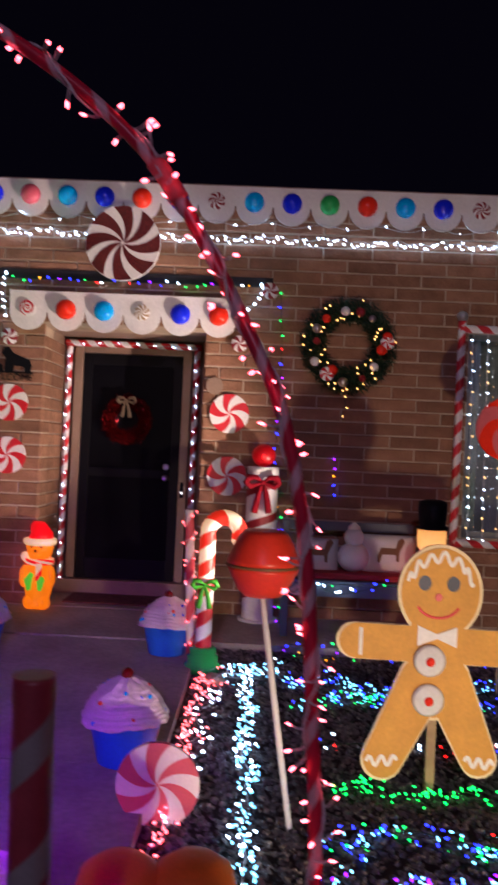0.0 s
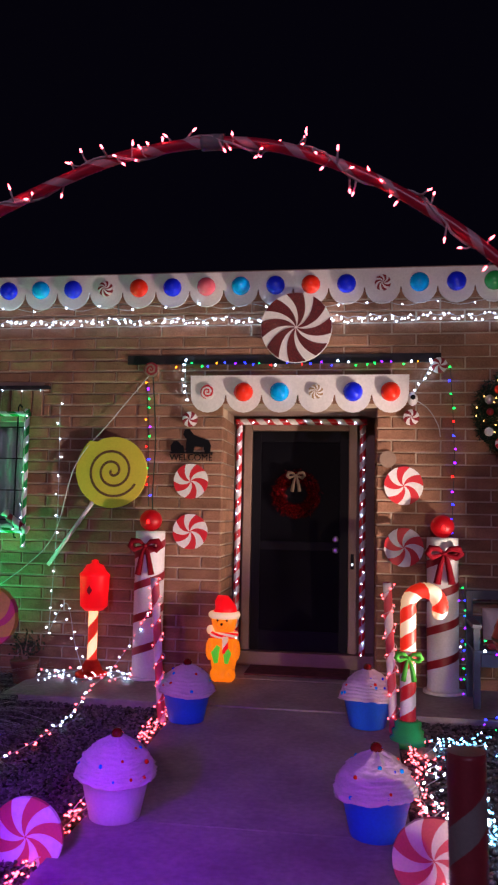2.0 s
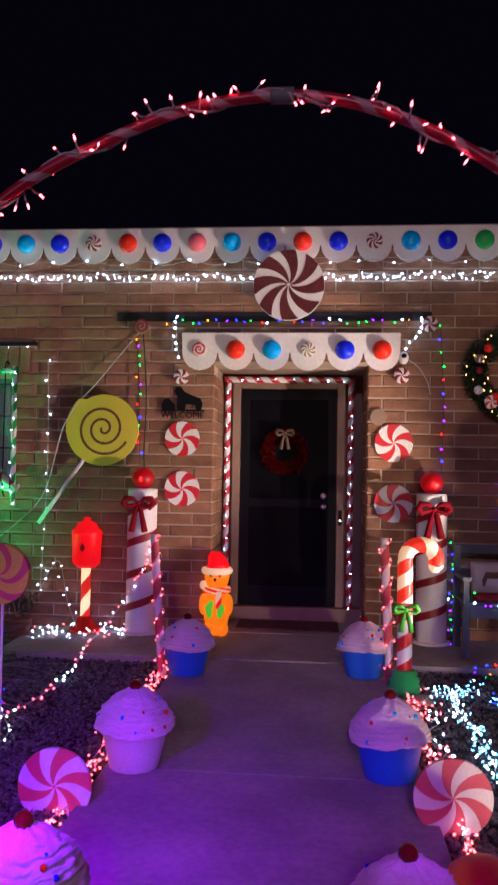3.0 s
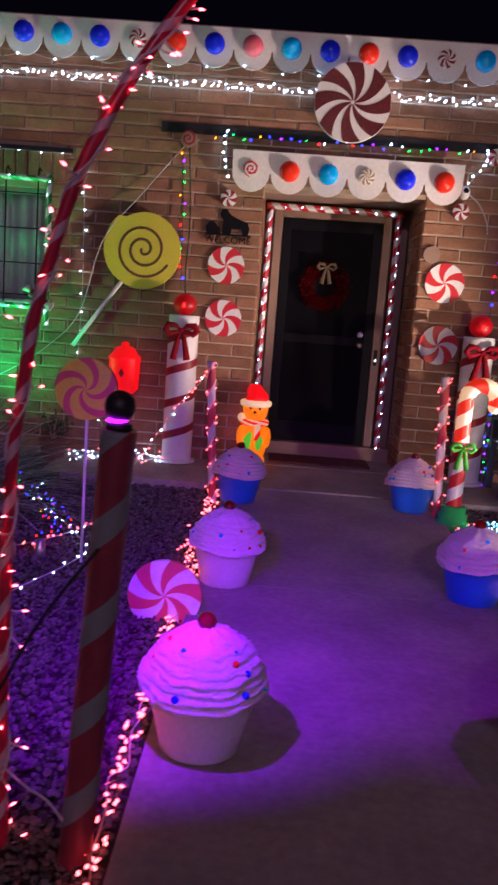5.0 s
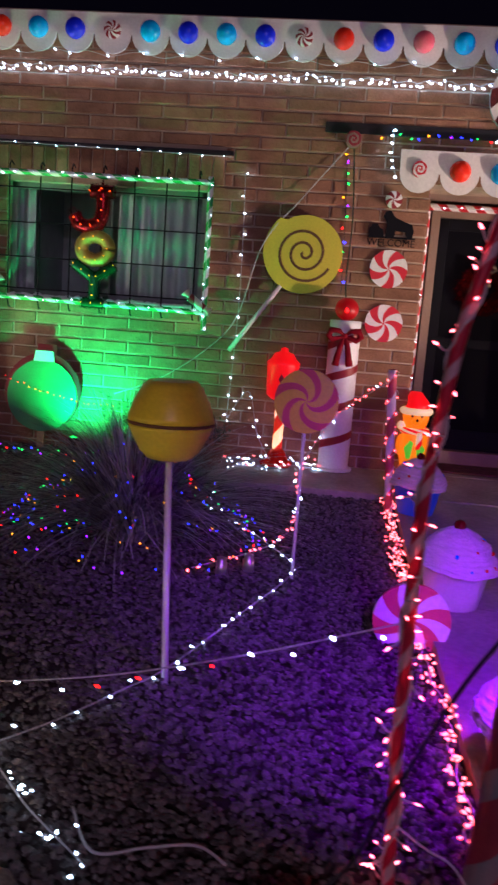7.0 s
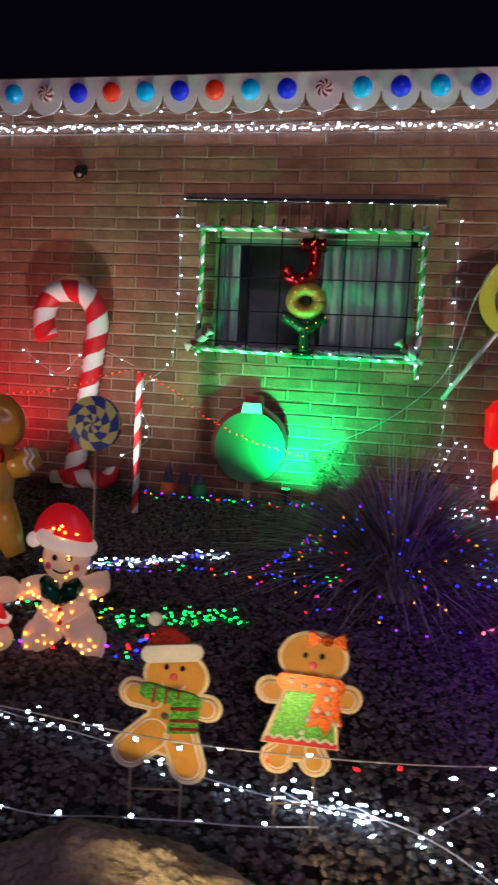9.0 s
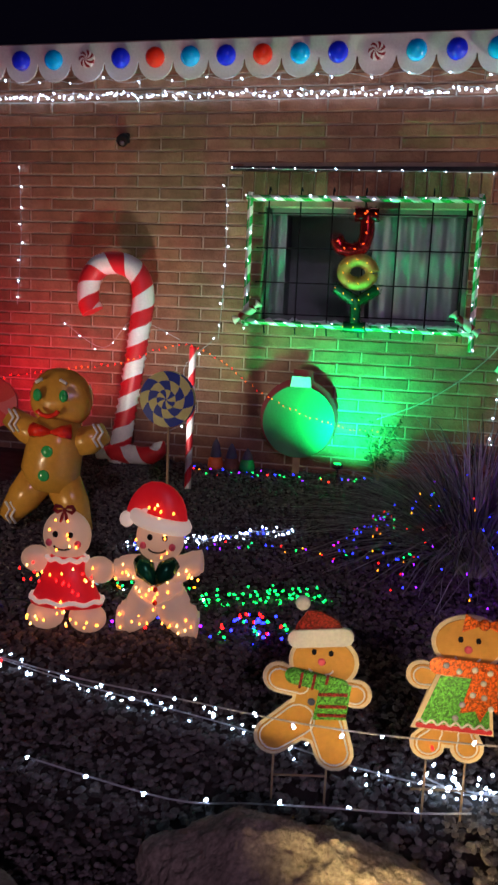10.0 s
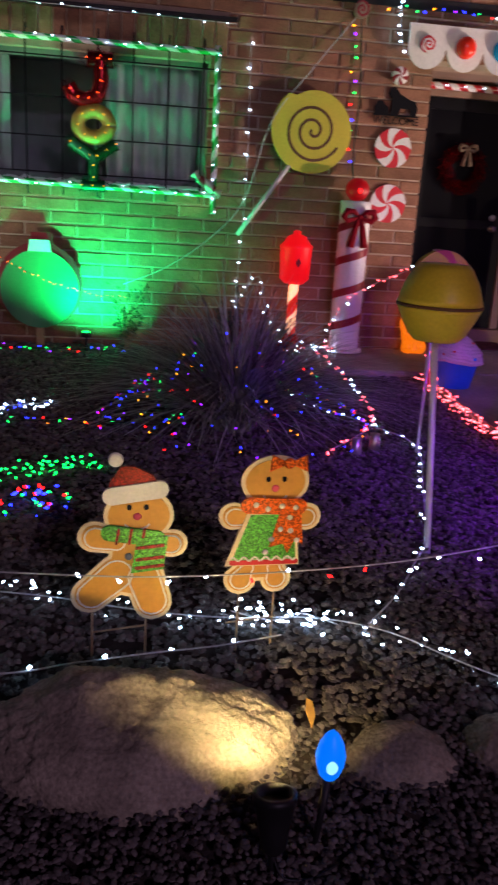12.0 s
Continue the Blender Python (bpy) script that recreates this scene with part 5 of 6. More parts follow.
def tinsel_figure(name, place, label, girl):
    """A lit tinsel figure: rounded tinsel volumes with small bulbs inside."""
    rr = random.Random(31 if girl else 32)
    f = thing(name, place, label, "lit yard figure", rz=6)
    f.scale = (0.88, 0.88, 0.97)
    head = (0, 0, 0.43)
    bm = bmesh.new()
    ball(bm, head, 0.118, (1, 0.55, 0.95), 24, 16)
    if girl:
        ball(bm, (-0.15, 0, 0.315), 0.06, (1.3, 0.8, 1), 14, 8)
        ball(bm, (0.16, 0, 0.285), 0.06, (1.3, 0.8, 1), 14, 8)
        for s in (-1, 1):
            ball(bm, (s * 0.105, 0, 0.065), 0.075, (1.25, 0.8, 0.9), 16, 10)
    else:
        ball(bm, (0, 0, 0.21), 0.12, (1.0, 0.6, 1.05), 20, 12)
        tube(bm, smooth_path([(-0.06, 0, 0.28), (-0.13, 0, 0.29), (-0.19, 0, 0.275), (-0.215, 0, 0.27)], 4), [0.06] * 4 + [0.056] * 4 + [0.05] * 4 + [0.018], 14)
        tube(bm, smooth_path([(0.06, 0, 0.28), (0.13, 0, 0.31), (0.19, 0, 0.335), (0.21, 0, 0.34)], 4), [0.06] * 4 + [0.056] * 4 + [0.05] * 4 + [0.018], 14)
        for s in (-1, 1):
            tube(bm, smooth_path([(s * 0.05, 0, 0.17), (s * 0.10, 0, 0.09), (s * 0.17, 0, 0.055), (s * 0.20, 0, 0.05)], 4), [0.085] * 4 + [0.075] * 4 + [0.06] * 4 + [0.02], 16)
    part("body", bm, "mesh_white", f, "pale tinsel body")
    bm = bmesh.new()
    if girl:
        lathe(bm, [(0.178, 0.125), (0.172, 0.145), (0.125, 0.24), (0.09, 0.335), (0.07, 0.34)], 28)
        bmesh.ops.scale(bm, verts=bm.verts, vec=(1, 0.55, 1))
        part("dress", bm, "mesh_red", f, "red tinsel dress")
        bm = bmesh.new()
        for z, r in ((0.15, 0.176), (0.33, 0.1)):
            tube(bm, [(r * math.cos(a), 0.58 * r * math.sin(a), z + 0.006 * math.sin(a * 9)) for a in [i * math.pi / 24 for i in range(49)]], 0.011, 6)
        part("trim", bm, "tinselwhite", f, "white trim on the dress")
        bow(f, (0, -0.04, 0.55), 0.05, "darkred", "red tartan bow")
    else:
        tube(bm, smooth_path([(0.01, 0, 0.485), (0.01, 0, 0.54), (-0.005, 0, 0.585), (-0.05, 0, 0.612), (-0.11, 0, 0.585), (-0.155, 0, 0.53)], 3), [0.12, 0.12, 0.118, 0.116, 0.112, 0.106, 0.098, 0.088, 0.077, 0.066, 0.056, 0.047, 0.039, 0.031, 0.024, 0.016], 20)
        for v in bm.verts:
            v.co.y *= 0.52
        part("hat", bm, "mesh_red", f, "red tinsel santa hat")
        bm = bmesh.new()
        tube(bm, [(0.118 * math.cos(a), 0.076 * math.sin(a), 0.505 - 0.022 * math.cos(a)) for a in [i * math.pi / 12 for i in range(25)]], 0.034, 8)
        ball(bm, (-0.165, 0, 0.505), 0.036)
        part("hat_brim", bm, "tinselwhite", f, "white hat brim and pompom")
        bm = bmesh.new()
        for s in (-1, 1):
            tube(bm, [(s * 0.09, -0.05, 0.34), (s * 0.05, -0.085, 0.31), (0, -0.09, 0.25)], [0.03, 0.05, 0.02], 8)
        part("scarf", bm, "greentinsel", f, "green neck scarf")
        bm = bmesh.new()
        for z in (0.22, 0.16):
            ball(bm, (0, -0.078, z), 0.012)
        part("buttons", bm, "redplastic", f)
    bm = bmesh.new()
    for s in (-1, 1):
        ball(bm, (s * 0.036, -0.062, 0.445), 0.014, (1, 0.6, 1), 10, 8)
    part("eye", bm, "black", f, "black eyes")
    bm = bmesh.new()
    tube(bm, [(x, -0.066, z) for x, z in smile(0, 0.405, 0.045, 0.026)], 0.004, 6)
    part("mouth", bm, "black", f, "thin black smile")
    bm = bmesh.new()
    for s in (-1, 1):
        ball(bm, (s * 0.07, -0.054, 0.405), 0.017, (1, 0.5, 1), 10, 6)
    part("cheek", bm, "pinkplastic", f, "pink cheeks")
    spots = [(0, 0.43, 0.10, 0.09), (0, 0.22, 0.11, 0.12), (0, 0.22, 0.11, 0.12), (-0.11, 0.065, 0.08, 0.055), (0.11, 0.065, 0.08, 0.055), (-0.155, 0.28, 0.05, 0.045), (0.155, 0.285, 0.05, 0.045)] + ([] if girl else [(0, 0.56, 0.08, 0.04)])
    for i in range(54):
        cx, cz, sx, sz = spots[i % len(spots)]
        a, q = rr.uniform(0, 6.28), math.sqrt(rr.random())
        x, z = cx + sx * q * math.cos(a), cz + sz * q * math.sin(a)
        o = new("bulb", bulb_mesh("l_red" if girl and 0.14 < z < 0.33 and rr.random() < 0.6 else "l_warm" if rr.random() < 0.3 else "l_yelorange", 0.0058, 1.2))
        o.parent = f
        o.location = (x, -0.07 - rr.uniform(0, 0.015) - (0.03 if girl and z < 0.3 else 0), z)
    return f


M["l_yelorange"] = shine("bulb_golden", (1.0, 0.26, 0.03), 7)
tinsel_figure("tinsel_gingerbread", (-4.11, -3.72, ground_z(-3.7)), "lit tinsel gingerbread girl with a red dress", True)
tinsel_figure("tinsel_gingerbread", (-3.735, -3.62, ground_z(-3.6)), "lit tinsel gingerbread boy with a red santa hat", False)

# foil balloon gingerbread man
f = thing("foil_balloon", (-4.72, -2.53, ground_z(-2.53)), "shiny tan foil balloon shaped like a gingerbread man", "balloon", rz=8)
bm = bmesh.new()
ball(bm, (0, 0, 0.85), 0.185, (1, 0.62, 0.95), 30, 20)
tube(bm, [(0, 0, 0.74), (-0.03, 0, 0.6), (-0.06, 0, 0.42), (-0.07, 0, 0.32)], [0.12, 0.165, 0.175, 0.13], 24)
tube(bm, [(-0.08, 0, 0.62), (-0.2, 0, 0.66), (-0.31, 0, 0.74)], [0.09, 0.085, 0.06], 16)
tube(bm, [(0.06, 0, 0.6), (0.17, 0, 0.62), (0.26, 0, 0.67)], [0.09, 0.085, 0.06], 16)
tube(bm, [(-0.12, 0, 0.4), (-0.22, 0, 0.26), (-0.32, 0, 0.13)], [0.11, 0.1, 0.06], 16)
tube(bm, [(0.0, 0, 0.4), (0.08, 0, 0.22), (0.14, 0, 0.07)], [0.11, 0.1, 0.06], 16)
for v in bm.verts:
    v.co.y *= 0.75
    v.co += Vector((0.006 * noise.noise(v.co * 22), 0.012 * noise.noise(v.co * 15), 0))
part("body", bm, "gingerfoil", f)
bm = bmesh.new()
for s in (-1, 1):
    ball(bm, (s * 0.075 - 0.03, -0.105, 0.875), 0.032, (0.8, 0.4, 1.1))
for x, z in ((-0.04, 0.56), (-0.06, 0.42)):
    ball(bm, (x, -0.128, z), 0.034, (1, 0.3, 1))
part("eye", bm, "greenplastic", f, "green printed eyes and buttons")
bm = bmesh.new()
tube(bm, [(x, -0.118, z) for x, z in smile(-0.04, 0.81, 0.065, 0.05)], 0.014, 6)
for s in (-1, 1):
    tube(bm, [(-0.02, -0.12, 0.67), (-0.02 + s * 0.06, -0.12, 0.675), (-0.02 + s * 0.11, -0.1, 0.675)], [0.012, 0.035, 0.045], 8)
part("bow_tie", bm, "redplastic", f, "red smile and bow tie")
bm = bmesh.new()
for s, px, pz in ((-1, -0.27, 0.71), (1, 0.22, 0.65), (-1, -0.29, 0.17)):
    for k in (0, 0.03):
        tube(bm, [(px + k - 0.02, -0.055, pz + 0.07), (px + k + 0.01, -0.062, pz + 0.025), (px + k - 0.015, -0.062, pz - 0.015), (px + k + 0.01, -0.05, pz - 0.06)], 0.008, 6)
for s in (-1, 1):
    tube(bm, [(s * 0.09 - 0.03, -0.095, 0.945), (s * 0.05 - 0.03, -0.09, 0.965)], 0.01, 6)
part("icing", bm, "icing", f, "white printed icing lines")
stake_mint(-5.27, -2.3, 0.62, 0.15, ["red", "pinkred"], "red round lollipop sign on a stick", 3, 0.4)

# ---------------------------------------------------------------- plants and stones


def grass_tuft(place, n, reach, height, label, seed):
    rr = random.Random(seed)
    t = thing("grass_clump", place, label, "plant")
    tufts = [([], []) for _ in range(14)]
    for q in range(n):
        verts, faces = tufts[q % 14]
        a = 2 * math.pi * ((q % 14) + rr.uniform(-0.4, 1.4)) / 14
        r0 = 0.10 * math.sqrt(rr.random())
        out = rr.uniform(0.15, 1.0) ** 0.8 * reach
        h = height * rr.uniform(0.55, 1.05) * (1.0 - 0.45 * out / reach)
        w = rr.uniform(0.004, 0.010)
        side = Vector((-math.sin(a), math.cos(a), 0)) * w
        wob = rr.uniform(-0.25, 0.25)
        droop = rr.uniform(0.3, 1.0) * out / reach
        base = len(verts)
        for k in range(6):
            s = k / 5
            rad = r0 + out * (s ** 1.25)
            z = h * (1.55 * s - (0.55 + 0.75 * droop) * s * s)
            aa = a + wob * s
            c = Vector((rad * math.cos(aa), rad * math.sin(aa), max(z, 0.004)))
            slim = 1 - 0.85 * s
            verts += [tuple(c + side * slim), tuple(c - side * slim)]
        for k in range(5):
            i = base + 2 * k
            faces.append((i, i + 1, i + 3, i + 2))
    for verts, faces in tufts:
        me = bpy.data.meshes.new("tuft")
        me.from_pydata(verts, [], faces)
        me.materials.append(M["grassblade"])
        new("tuft", me).parent = t
    return t


grass_tuft((-2.36, -2.25, ground_z(-2.25) - 0.02), 1500, 1.12, 1.12, "dry ornamental grass clump dotted with coloured lights", 9)


def shrub(place, r, h, n, label, seed, pot=None):
    rr = random.Random(seed)
    t = thing("shrub", place, label, "plant")
    zb = 0.0
    if pot:
        lathe_lit("pot", [(pot * 0.7, 0), (pot * 0.75, 0.01), (pot, pot * 1.5), (pot * 1.08, pot * 1.5), (pot * 1.08, pot * 1.75), (pot * 0.9, pot * 1.76)], "terracotta", t, "brown flower pot")
        zb = pot * 1.7
    bm = bmesh.new()
    tips = []
    for _ in range(9):
        a, q = rr.uniform(0, 6.28), rr.uniform(0.2, 1)
        tip = (r * q * math.cos(a), r * q * math.sin(a) * 0.7, zb + h * rr.uniform(0.5, 1))
        tube(bm, [(0, 0, zb - 0.03), (tip[0] * 0.4, tip[1] * 0.4, zb + (tip[2] - zb) * 0.6), tip], [0.008, 0.005, 0.002], 5)
        tips.append(Vector(tip))
    part("stem", bm, "wood", t)
    bm = bmesh.new()
    for _ in range(n):
        tip = rr.choice(tips)
        c = Vector((0, 0, zb)).lerp(tip, rr.uniform(0.35, 1.05)) + Vector((rr.gauss(0, 1), rr.gauss(0, 1), rr.gauss(0, 1))) * r * 0.16
        d = Vector((rr.gauss(0, 1), rr.gauss(0, 1), rr.gauss(0.4, 1))).normalized() * rr.uniform(0.02, 0.045)
        s = d.orthogonal().normalized() * rr.uniform(0.005, 0.011)
        m = c + d * 0.5
        bm.faces.new([bm.verts.new(q) for q in (c, m + s, c + d, m - s)])
    tagged(part("leaves", bm, "leaf", t), kind="stuff")
    return t


shrub((-3.02, -0.27, ground_z(-0.2) - 0.01), 0.16, 0.55, 420, "small leafy shrub lit green against the wall", 11)
shrub((-2.2, -0.35, ground_z(-0.3) - 0.01), 0.14, 0.22, 260, "potted plant beside the brick wall", 12, 0.11)


def boulder(place, size, seed, label, turn=0.0, detail=5):
    bm = bmesh.new()
    bmesh.ops.create_icosphere(bm, subdivisions=detail, radius=1)
    s = Vector((seed * 3.1, seed * 1.7, seed))
    for v in bm.verts:
        d = v.co.copy()
        k = 1 + 0.20 * noise.noise(d * 0.9 + s) + 0.10 * noise.noise(d * 2.2 + s) + 0.035 * noise.noise(d * 6 + s) + 0.026 * noise.noise(d * 13 + s) + 0.022 * noise.noise(d * 30 + s) + 0.016 * abs(noise.noise(d * 48 + s)) + 0.012 * noise.noise(d * 80 + s)
        v.co = Vector((d.x * size[0] * k, d.y * size[1] * k, d.z * size[2] * k))
    for fc in bm.faces:
        fc.smooth = True
    ob = mesh_object("boulder", bm, "rock")
    ob.matrix_world = pose(*place, 0, 0, turn)
    return tagged(ob, label, "rock")


boulder((-2.90, -5.03, -0.236), (0.375, 0.215, 0.268), 2, "large pale rounded boulder lit by a spotlight", -6, 6)
boulder((-2.26, -5.10, -0.20), (0.14, 0.10, 0.11), 4, "small rough boulder beside the blue bulb light")
boulder((-1.99, -5.06, -0.20), (0.11, 0.10, 0.10), 5, "grey rounded garden stone in the gravel")
boulder((-1.27, -5.06, -0.20), (0.19, 0.13, 0.15), 6, "pale garden stone near the arch", 30)
boulder((-1.60, -5.12, -0.21), (0.13, 0.1, 0.12), 7, "dark garden stone in the gravel")
boulder((-3.62, -5.25, -0.20), (0.16, 0.12, 0.11), 8, "dark garden stone at the border of the bed")
boulder((0.98, -1.55, -0.13), (0.075, 0.06, 0.05), 9, "pale smooth stone beside the path", 0, 4)

sp = thing("spot_light", (-2.635, -5.395, ground_z(-5.395) - 0.01), "black garden spotlight can on a ground spike", "spotlight")
bm = bmesh.new()
lathe(bm, [(0.018, 0.05), (0.026, 0.06), (0.032, 0.10), (0.042, 0.155), (0.046, 0.16), (0.046, 0.172), (0.036, 0.174), (0.034, 0.15)], 22)
bmesh.ops.rotate(bm, verts=bm.verts, cent=(0, 0, 0.06), matrix=Matrix.Rotation(radians(-14), 3, "X"))
part("can", bm, "rubber", sp)
part("spike", tube(bmesh.new(), [(0, 0, -0.03), (0, 0, 0.07)], 0.009, 8), "rubber", sp)
part("cable", tube(bmesh.new(), smooth_path([(0, 0, 0.04), (0.02, -0.03, 0.01), (0.08, -0.03, 0.006), (0.14, 0.0, 0.01)], 4), 0.003, 6), "rubber", sp)

bb = thing("bulb_light", (-2.535, -5.34, ground_z(-5.34)), "blue bulb-shaped garden light on a dark stake", "garden light")
bm = bmesh.new()
lathe(bm, [(0.014, 0.14), (0.022, 0.15), (0.030, 0.175), (0.032, 0.195), (0.026, 0.222), (0.014, 0.245), (0.003, 0.256)], 24, 0, (0.025, 0.03, 0))
part("bulb", bm, "bulbblue", bb)
# bright spot set on the bulb's front for its glowing centre
part("hot_spot", ball(bmesh.new(), (0.022, 0.001, 0.186), 0.014, (0.9, 0.35, 1.2), 14, 10), "bulbcore", bb, "bright core of the bulb")
part("stake", tube(bmesh.new(), [(0, 0, -0.02), (0.025, 0.03, 0.145)], [0.006, 0.011], 8), "rubber", bb)
bm = bmesh.new()
plate(bm, [(0, 0), (0.014, 0.03), (0.01, 0.065), (-0.008, 0.075), (-0.014, 0.04)], 0, 0.002)
lf = tagged(mesh_object("fallen_leaf", bm, "leafdry"), "curled dry yellow leaf among the gravel", "leaf")
lf.matrix_world = pose(-2.47, -5.0, ground_z(-5) + 0.012, -40, 15, 20)

gs = thing("stake_light", (-3.33, -0.42, ground_z(-0.42)), "green garden spotlight on a stake by the wall", "spotlight")
part("spike", tube(bmesh.new(), [(0, 0, -0.02), (0, 0, 0.13)], 0.012, 8), "rubber", gs)
bm = bmesh.new()
lathe(bm, [(0.02, 0.12), (0.042, 0.13), (0.045, 0.16), (0.03, 0.161)], 18)
part("head", bm, "rubber", gs)
part("lens", lathe(bmesh.new(), [(0.03, 0.162), (0.03, 0.168), (0.01, 0.17)], 16), "l_green", gs, "glowing green lens")

for i, (x, c) in enumerate(((-4.40, "yellowred"), (-4.26, "terracotta"), (-4.12, "greenplastic"))):
    gnome = thing("gnome_figure", (x, -0.22, ground_z(-0.2) - 0.005), ("small gnome figure with a dark hat", "small brown garden figure by the wall", "small green garden figure by the wall")[i], "figurine")
    lathe_lit("body", [(0.06, 0), (0.07, 0.03), (0.06, 0.09), (0.035, 0.12), (0.01, 0.125)], c, gnome)
    lathe_lit("hat", [(0.045, 0.10), (0.05, 0.11), (0.03, 0.16 + 0.03 * (2 - i)), (0.006, 0.20 + 0.03 * (2 - i))], "bench", gnome, "dark pointed hat")

# orange rounded candies at the border of the bed
for x, y in ((0.86, -4.07), (1.08, -4.04)):
    ca = thing("orange_candy", (x, y, ground_z(y)), "orange rounded plastic candy standing on the gravel", "candy ornament")
    lathe_lit("body", [(0.10, 0.0), (0.13, 0.04), (0.14, 0.12), (0.12, 0.19), (0.07, 0.225), (0.02, 0.235)], "yellowred", ca, sides=28)
    lathe_lit("rib", [(0.128, 0.10), (0.143, 0.115), (0.143, 0.125), (0.128, 0.14)], "redplastic", ca, sides=28)

# wall lamp, security camera, welcome sign
wl = thing("wall_lamp", (-5.37, 0.0, 2.68), "small black floodlight on the brick wall", "wall lamp")
part("bracket", boxed(-0.035, 0.035, -0.03, 0.012, -0.02, 0.06, 0.006), "black", wl)
bm = bmesh.new()
lathe(bm, [(0.03, 0), (0.045, 0.03), (0.05, 0.09), (0.04, 0.092)], 18)
bmesh.ops.rotate(bm, verts=bm.verts, matrix=Matrix.Rotation(radians(125), 3, "X"))
part("head", bm, "black", wl).location = (0, -0.02, 0.03)
part("lens", ball(bmesh.new(), (0, -0.085, -0.035), 0.022, (1, 0.6, 1), 12, 8), "steel", wl)

sc = thing("security_camera", (0.99, -0.05, 2.33), "small white security camera beside the scalloped board", "camera")
part("mount", tube(bmesh.new(), [(0, 0.06, 0.04), (0, 0.0, 0.02)], 0.014, 10), "white", sc)
part("body", ball(bmesh.new(), (0, -0.02, 0), 0.05, (0.85, 1.1, 1.1), 18, 12), "white", sc)
part("lens", ball(bmesh.new(), (0, -0.07, 0.01), 0.022, (1, 0.4, 1), 12, 8), "black", sc)

ws = thing("welcome_sign", (-0.90, -0.02, 1.83), "black metal sign with two dog shapes above the word WELCOME", "sign")
bm = bmesh.new()
plate(bm, [(-0.05, 0.045), (-0.045, 0.16), (-0.075, 0.20), (-0.06, 0.245), (-0.02, 0.25), (0.02, 0.20), (0.10, 0.165), (0.155, 0.15), (0.175, 0.10), (0.165, 0.045), (0.12, 0.045), (0.11, 0.09), (0.03, 0.095), (0.02, 0.045)], -0.004, 0.004)
part("dog_shape", bm, "black", ws)
bm = bmesh.new()
plate(bm, [(-0.18, 0.045), (-0.185, 0.10), (-0.16, 0.14), (-0.12, 0.145), (-0.09, 0.11), (-0.07, 0.10), (-0.06, 0.045)], -0.004, 0.004)
part("dog_shape", bm, "black", ws)
part("rail", boxed(-0.19, 0.19, -0.005, 0.005, 0.034, 0.046), "black", ws)
cu = bpy.data.curves.new("word", "FONT")
cu.body, cu.size, cu.extrude, cu.align_x = "WELCOME", 0.079, 0.003, "CENTER"
tx = new("word", cu)
tx.parent = ws
tx.matrix_local = pose(0, -0.002, -0.026, 90, 0, 0)
cu.materials.append(M["black"])

# candies hung at the window's lower corners
for x, z, a in ((-4.19, 1.26, -35), (-2.42, 1.24, 35)):
    w = thing("wrapped_candy", (x, -0.17, z), "striped wrapped candy hung on the corner of the window", "candy ornament", ry=a)
    bm = bmesh.new()
    tube(bm, spread((-0.075, 0, 0), (0.075, 0, 0), 14), 0.035, 14, 40, 1)
    part("candy", bm, ["darkred", "offwhite"], w)
    bm = bmesh.new()
    for s in (-1, 1):
        tube(bm, [(s * 0.075, 0, 0), (s * 0.09, 0, 0), (s * 0.13, 0, 0.01)], [0.02, 0.012, 0.042], 9)
    part("wrapper_end", bm, "offwhite", w, "gathered wrapper ends")

# bench with cushions
be = thing("bench", (2.02, -0.42, ground_z(-0.4) + 0.045), "dark grey painted wooden bench against the wall", "bench")
for x in (-0.6, 0.6):
    for y in (-0.2, 0.2):
        part("leg", boxed(x - 0.025, x + 0.025, y - 0.025, y + 0.025, 0, 0.40 if y < 0 else 0.82, 0.004), "bench", be)
    part("armrest", boxed(x - 0.035, x + 0.035, -0.24, 0.22, 0.58, 0.61, 0.006), "bench", be)
    part("arm_post", boxed(x - 0.022, x + 0.022, -0.22, -0.18, 0.40, 0.58, 0.004), "bench", be)
for i in range(4):
    part("seat_slat", boxed(-0.62, 0.62, -0.23 + 0.115 * i, -0.13 + 0.115 * i, 0.40, 0.422, 0.004), "bench", be)
for i in range(2):
    part("back_rail", boxed(-0.62, 0.62, 0.19, 0.215, 0.55 + 0.2 * i, 0.62 + 0.2 * i, 0.004), "bench", be)
part("apron", boxed(-0.57, 0.57, -0.215, -0.195, 0.30, 0.395, 0.004), "bench", be)


def cushion(place, sx, sz, mat, label, emblem=False, rz=0):
    c = thing("cushion", place, label, "cushion", rx=-14, rz=rz)
    bm = bmesh.new()
    bmesh.ops.create_cube(bm, size=2)
    bmesh.ops.subdivide_edges(bm, edges=bm.edges[:], cuts=9, use_grid_fill=True)
    for v in bm.verts:
        x, y, z = v.co
        puff = (1 - abs(x) ** 3.0) * (1 - abs(z) ** 3.0)
        v.co = Vector((x * sx * (1 - 0.05 * (1 - abs(x)) * abs(z)), y * (0.012 + 0.065 * max(puff, 0) ** 0.6), z * sz + sz))
    for fc in bm.faces:
        fc.smooth = True
    part("cover", bm, mat, c)
    if emblem:
        bm = bmesh.new()
        plate(bm, [(-0.09, 0.13), (-0.06, 0.19), (0.05, 0.19), (0.07, 0.25), (0.10, 0.27), (0.12, 0.24), (0.08, 0.16), (0.075, 0.09), (0.055, 0.09), (0.05, 0.14), (-0.05, 0.14), (-0.07, 0.08), (-0.085, 0.08)], -0.082, -0.072)
        part("deer_print", bm, "brownline", c, "brown printed deer")
    return c


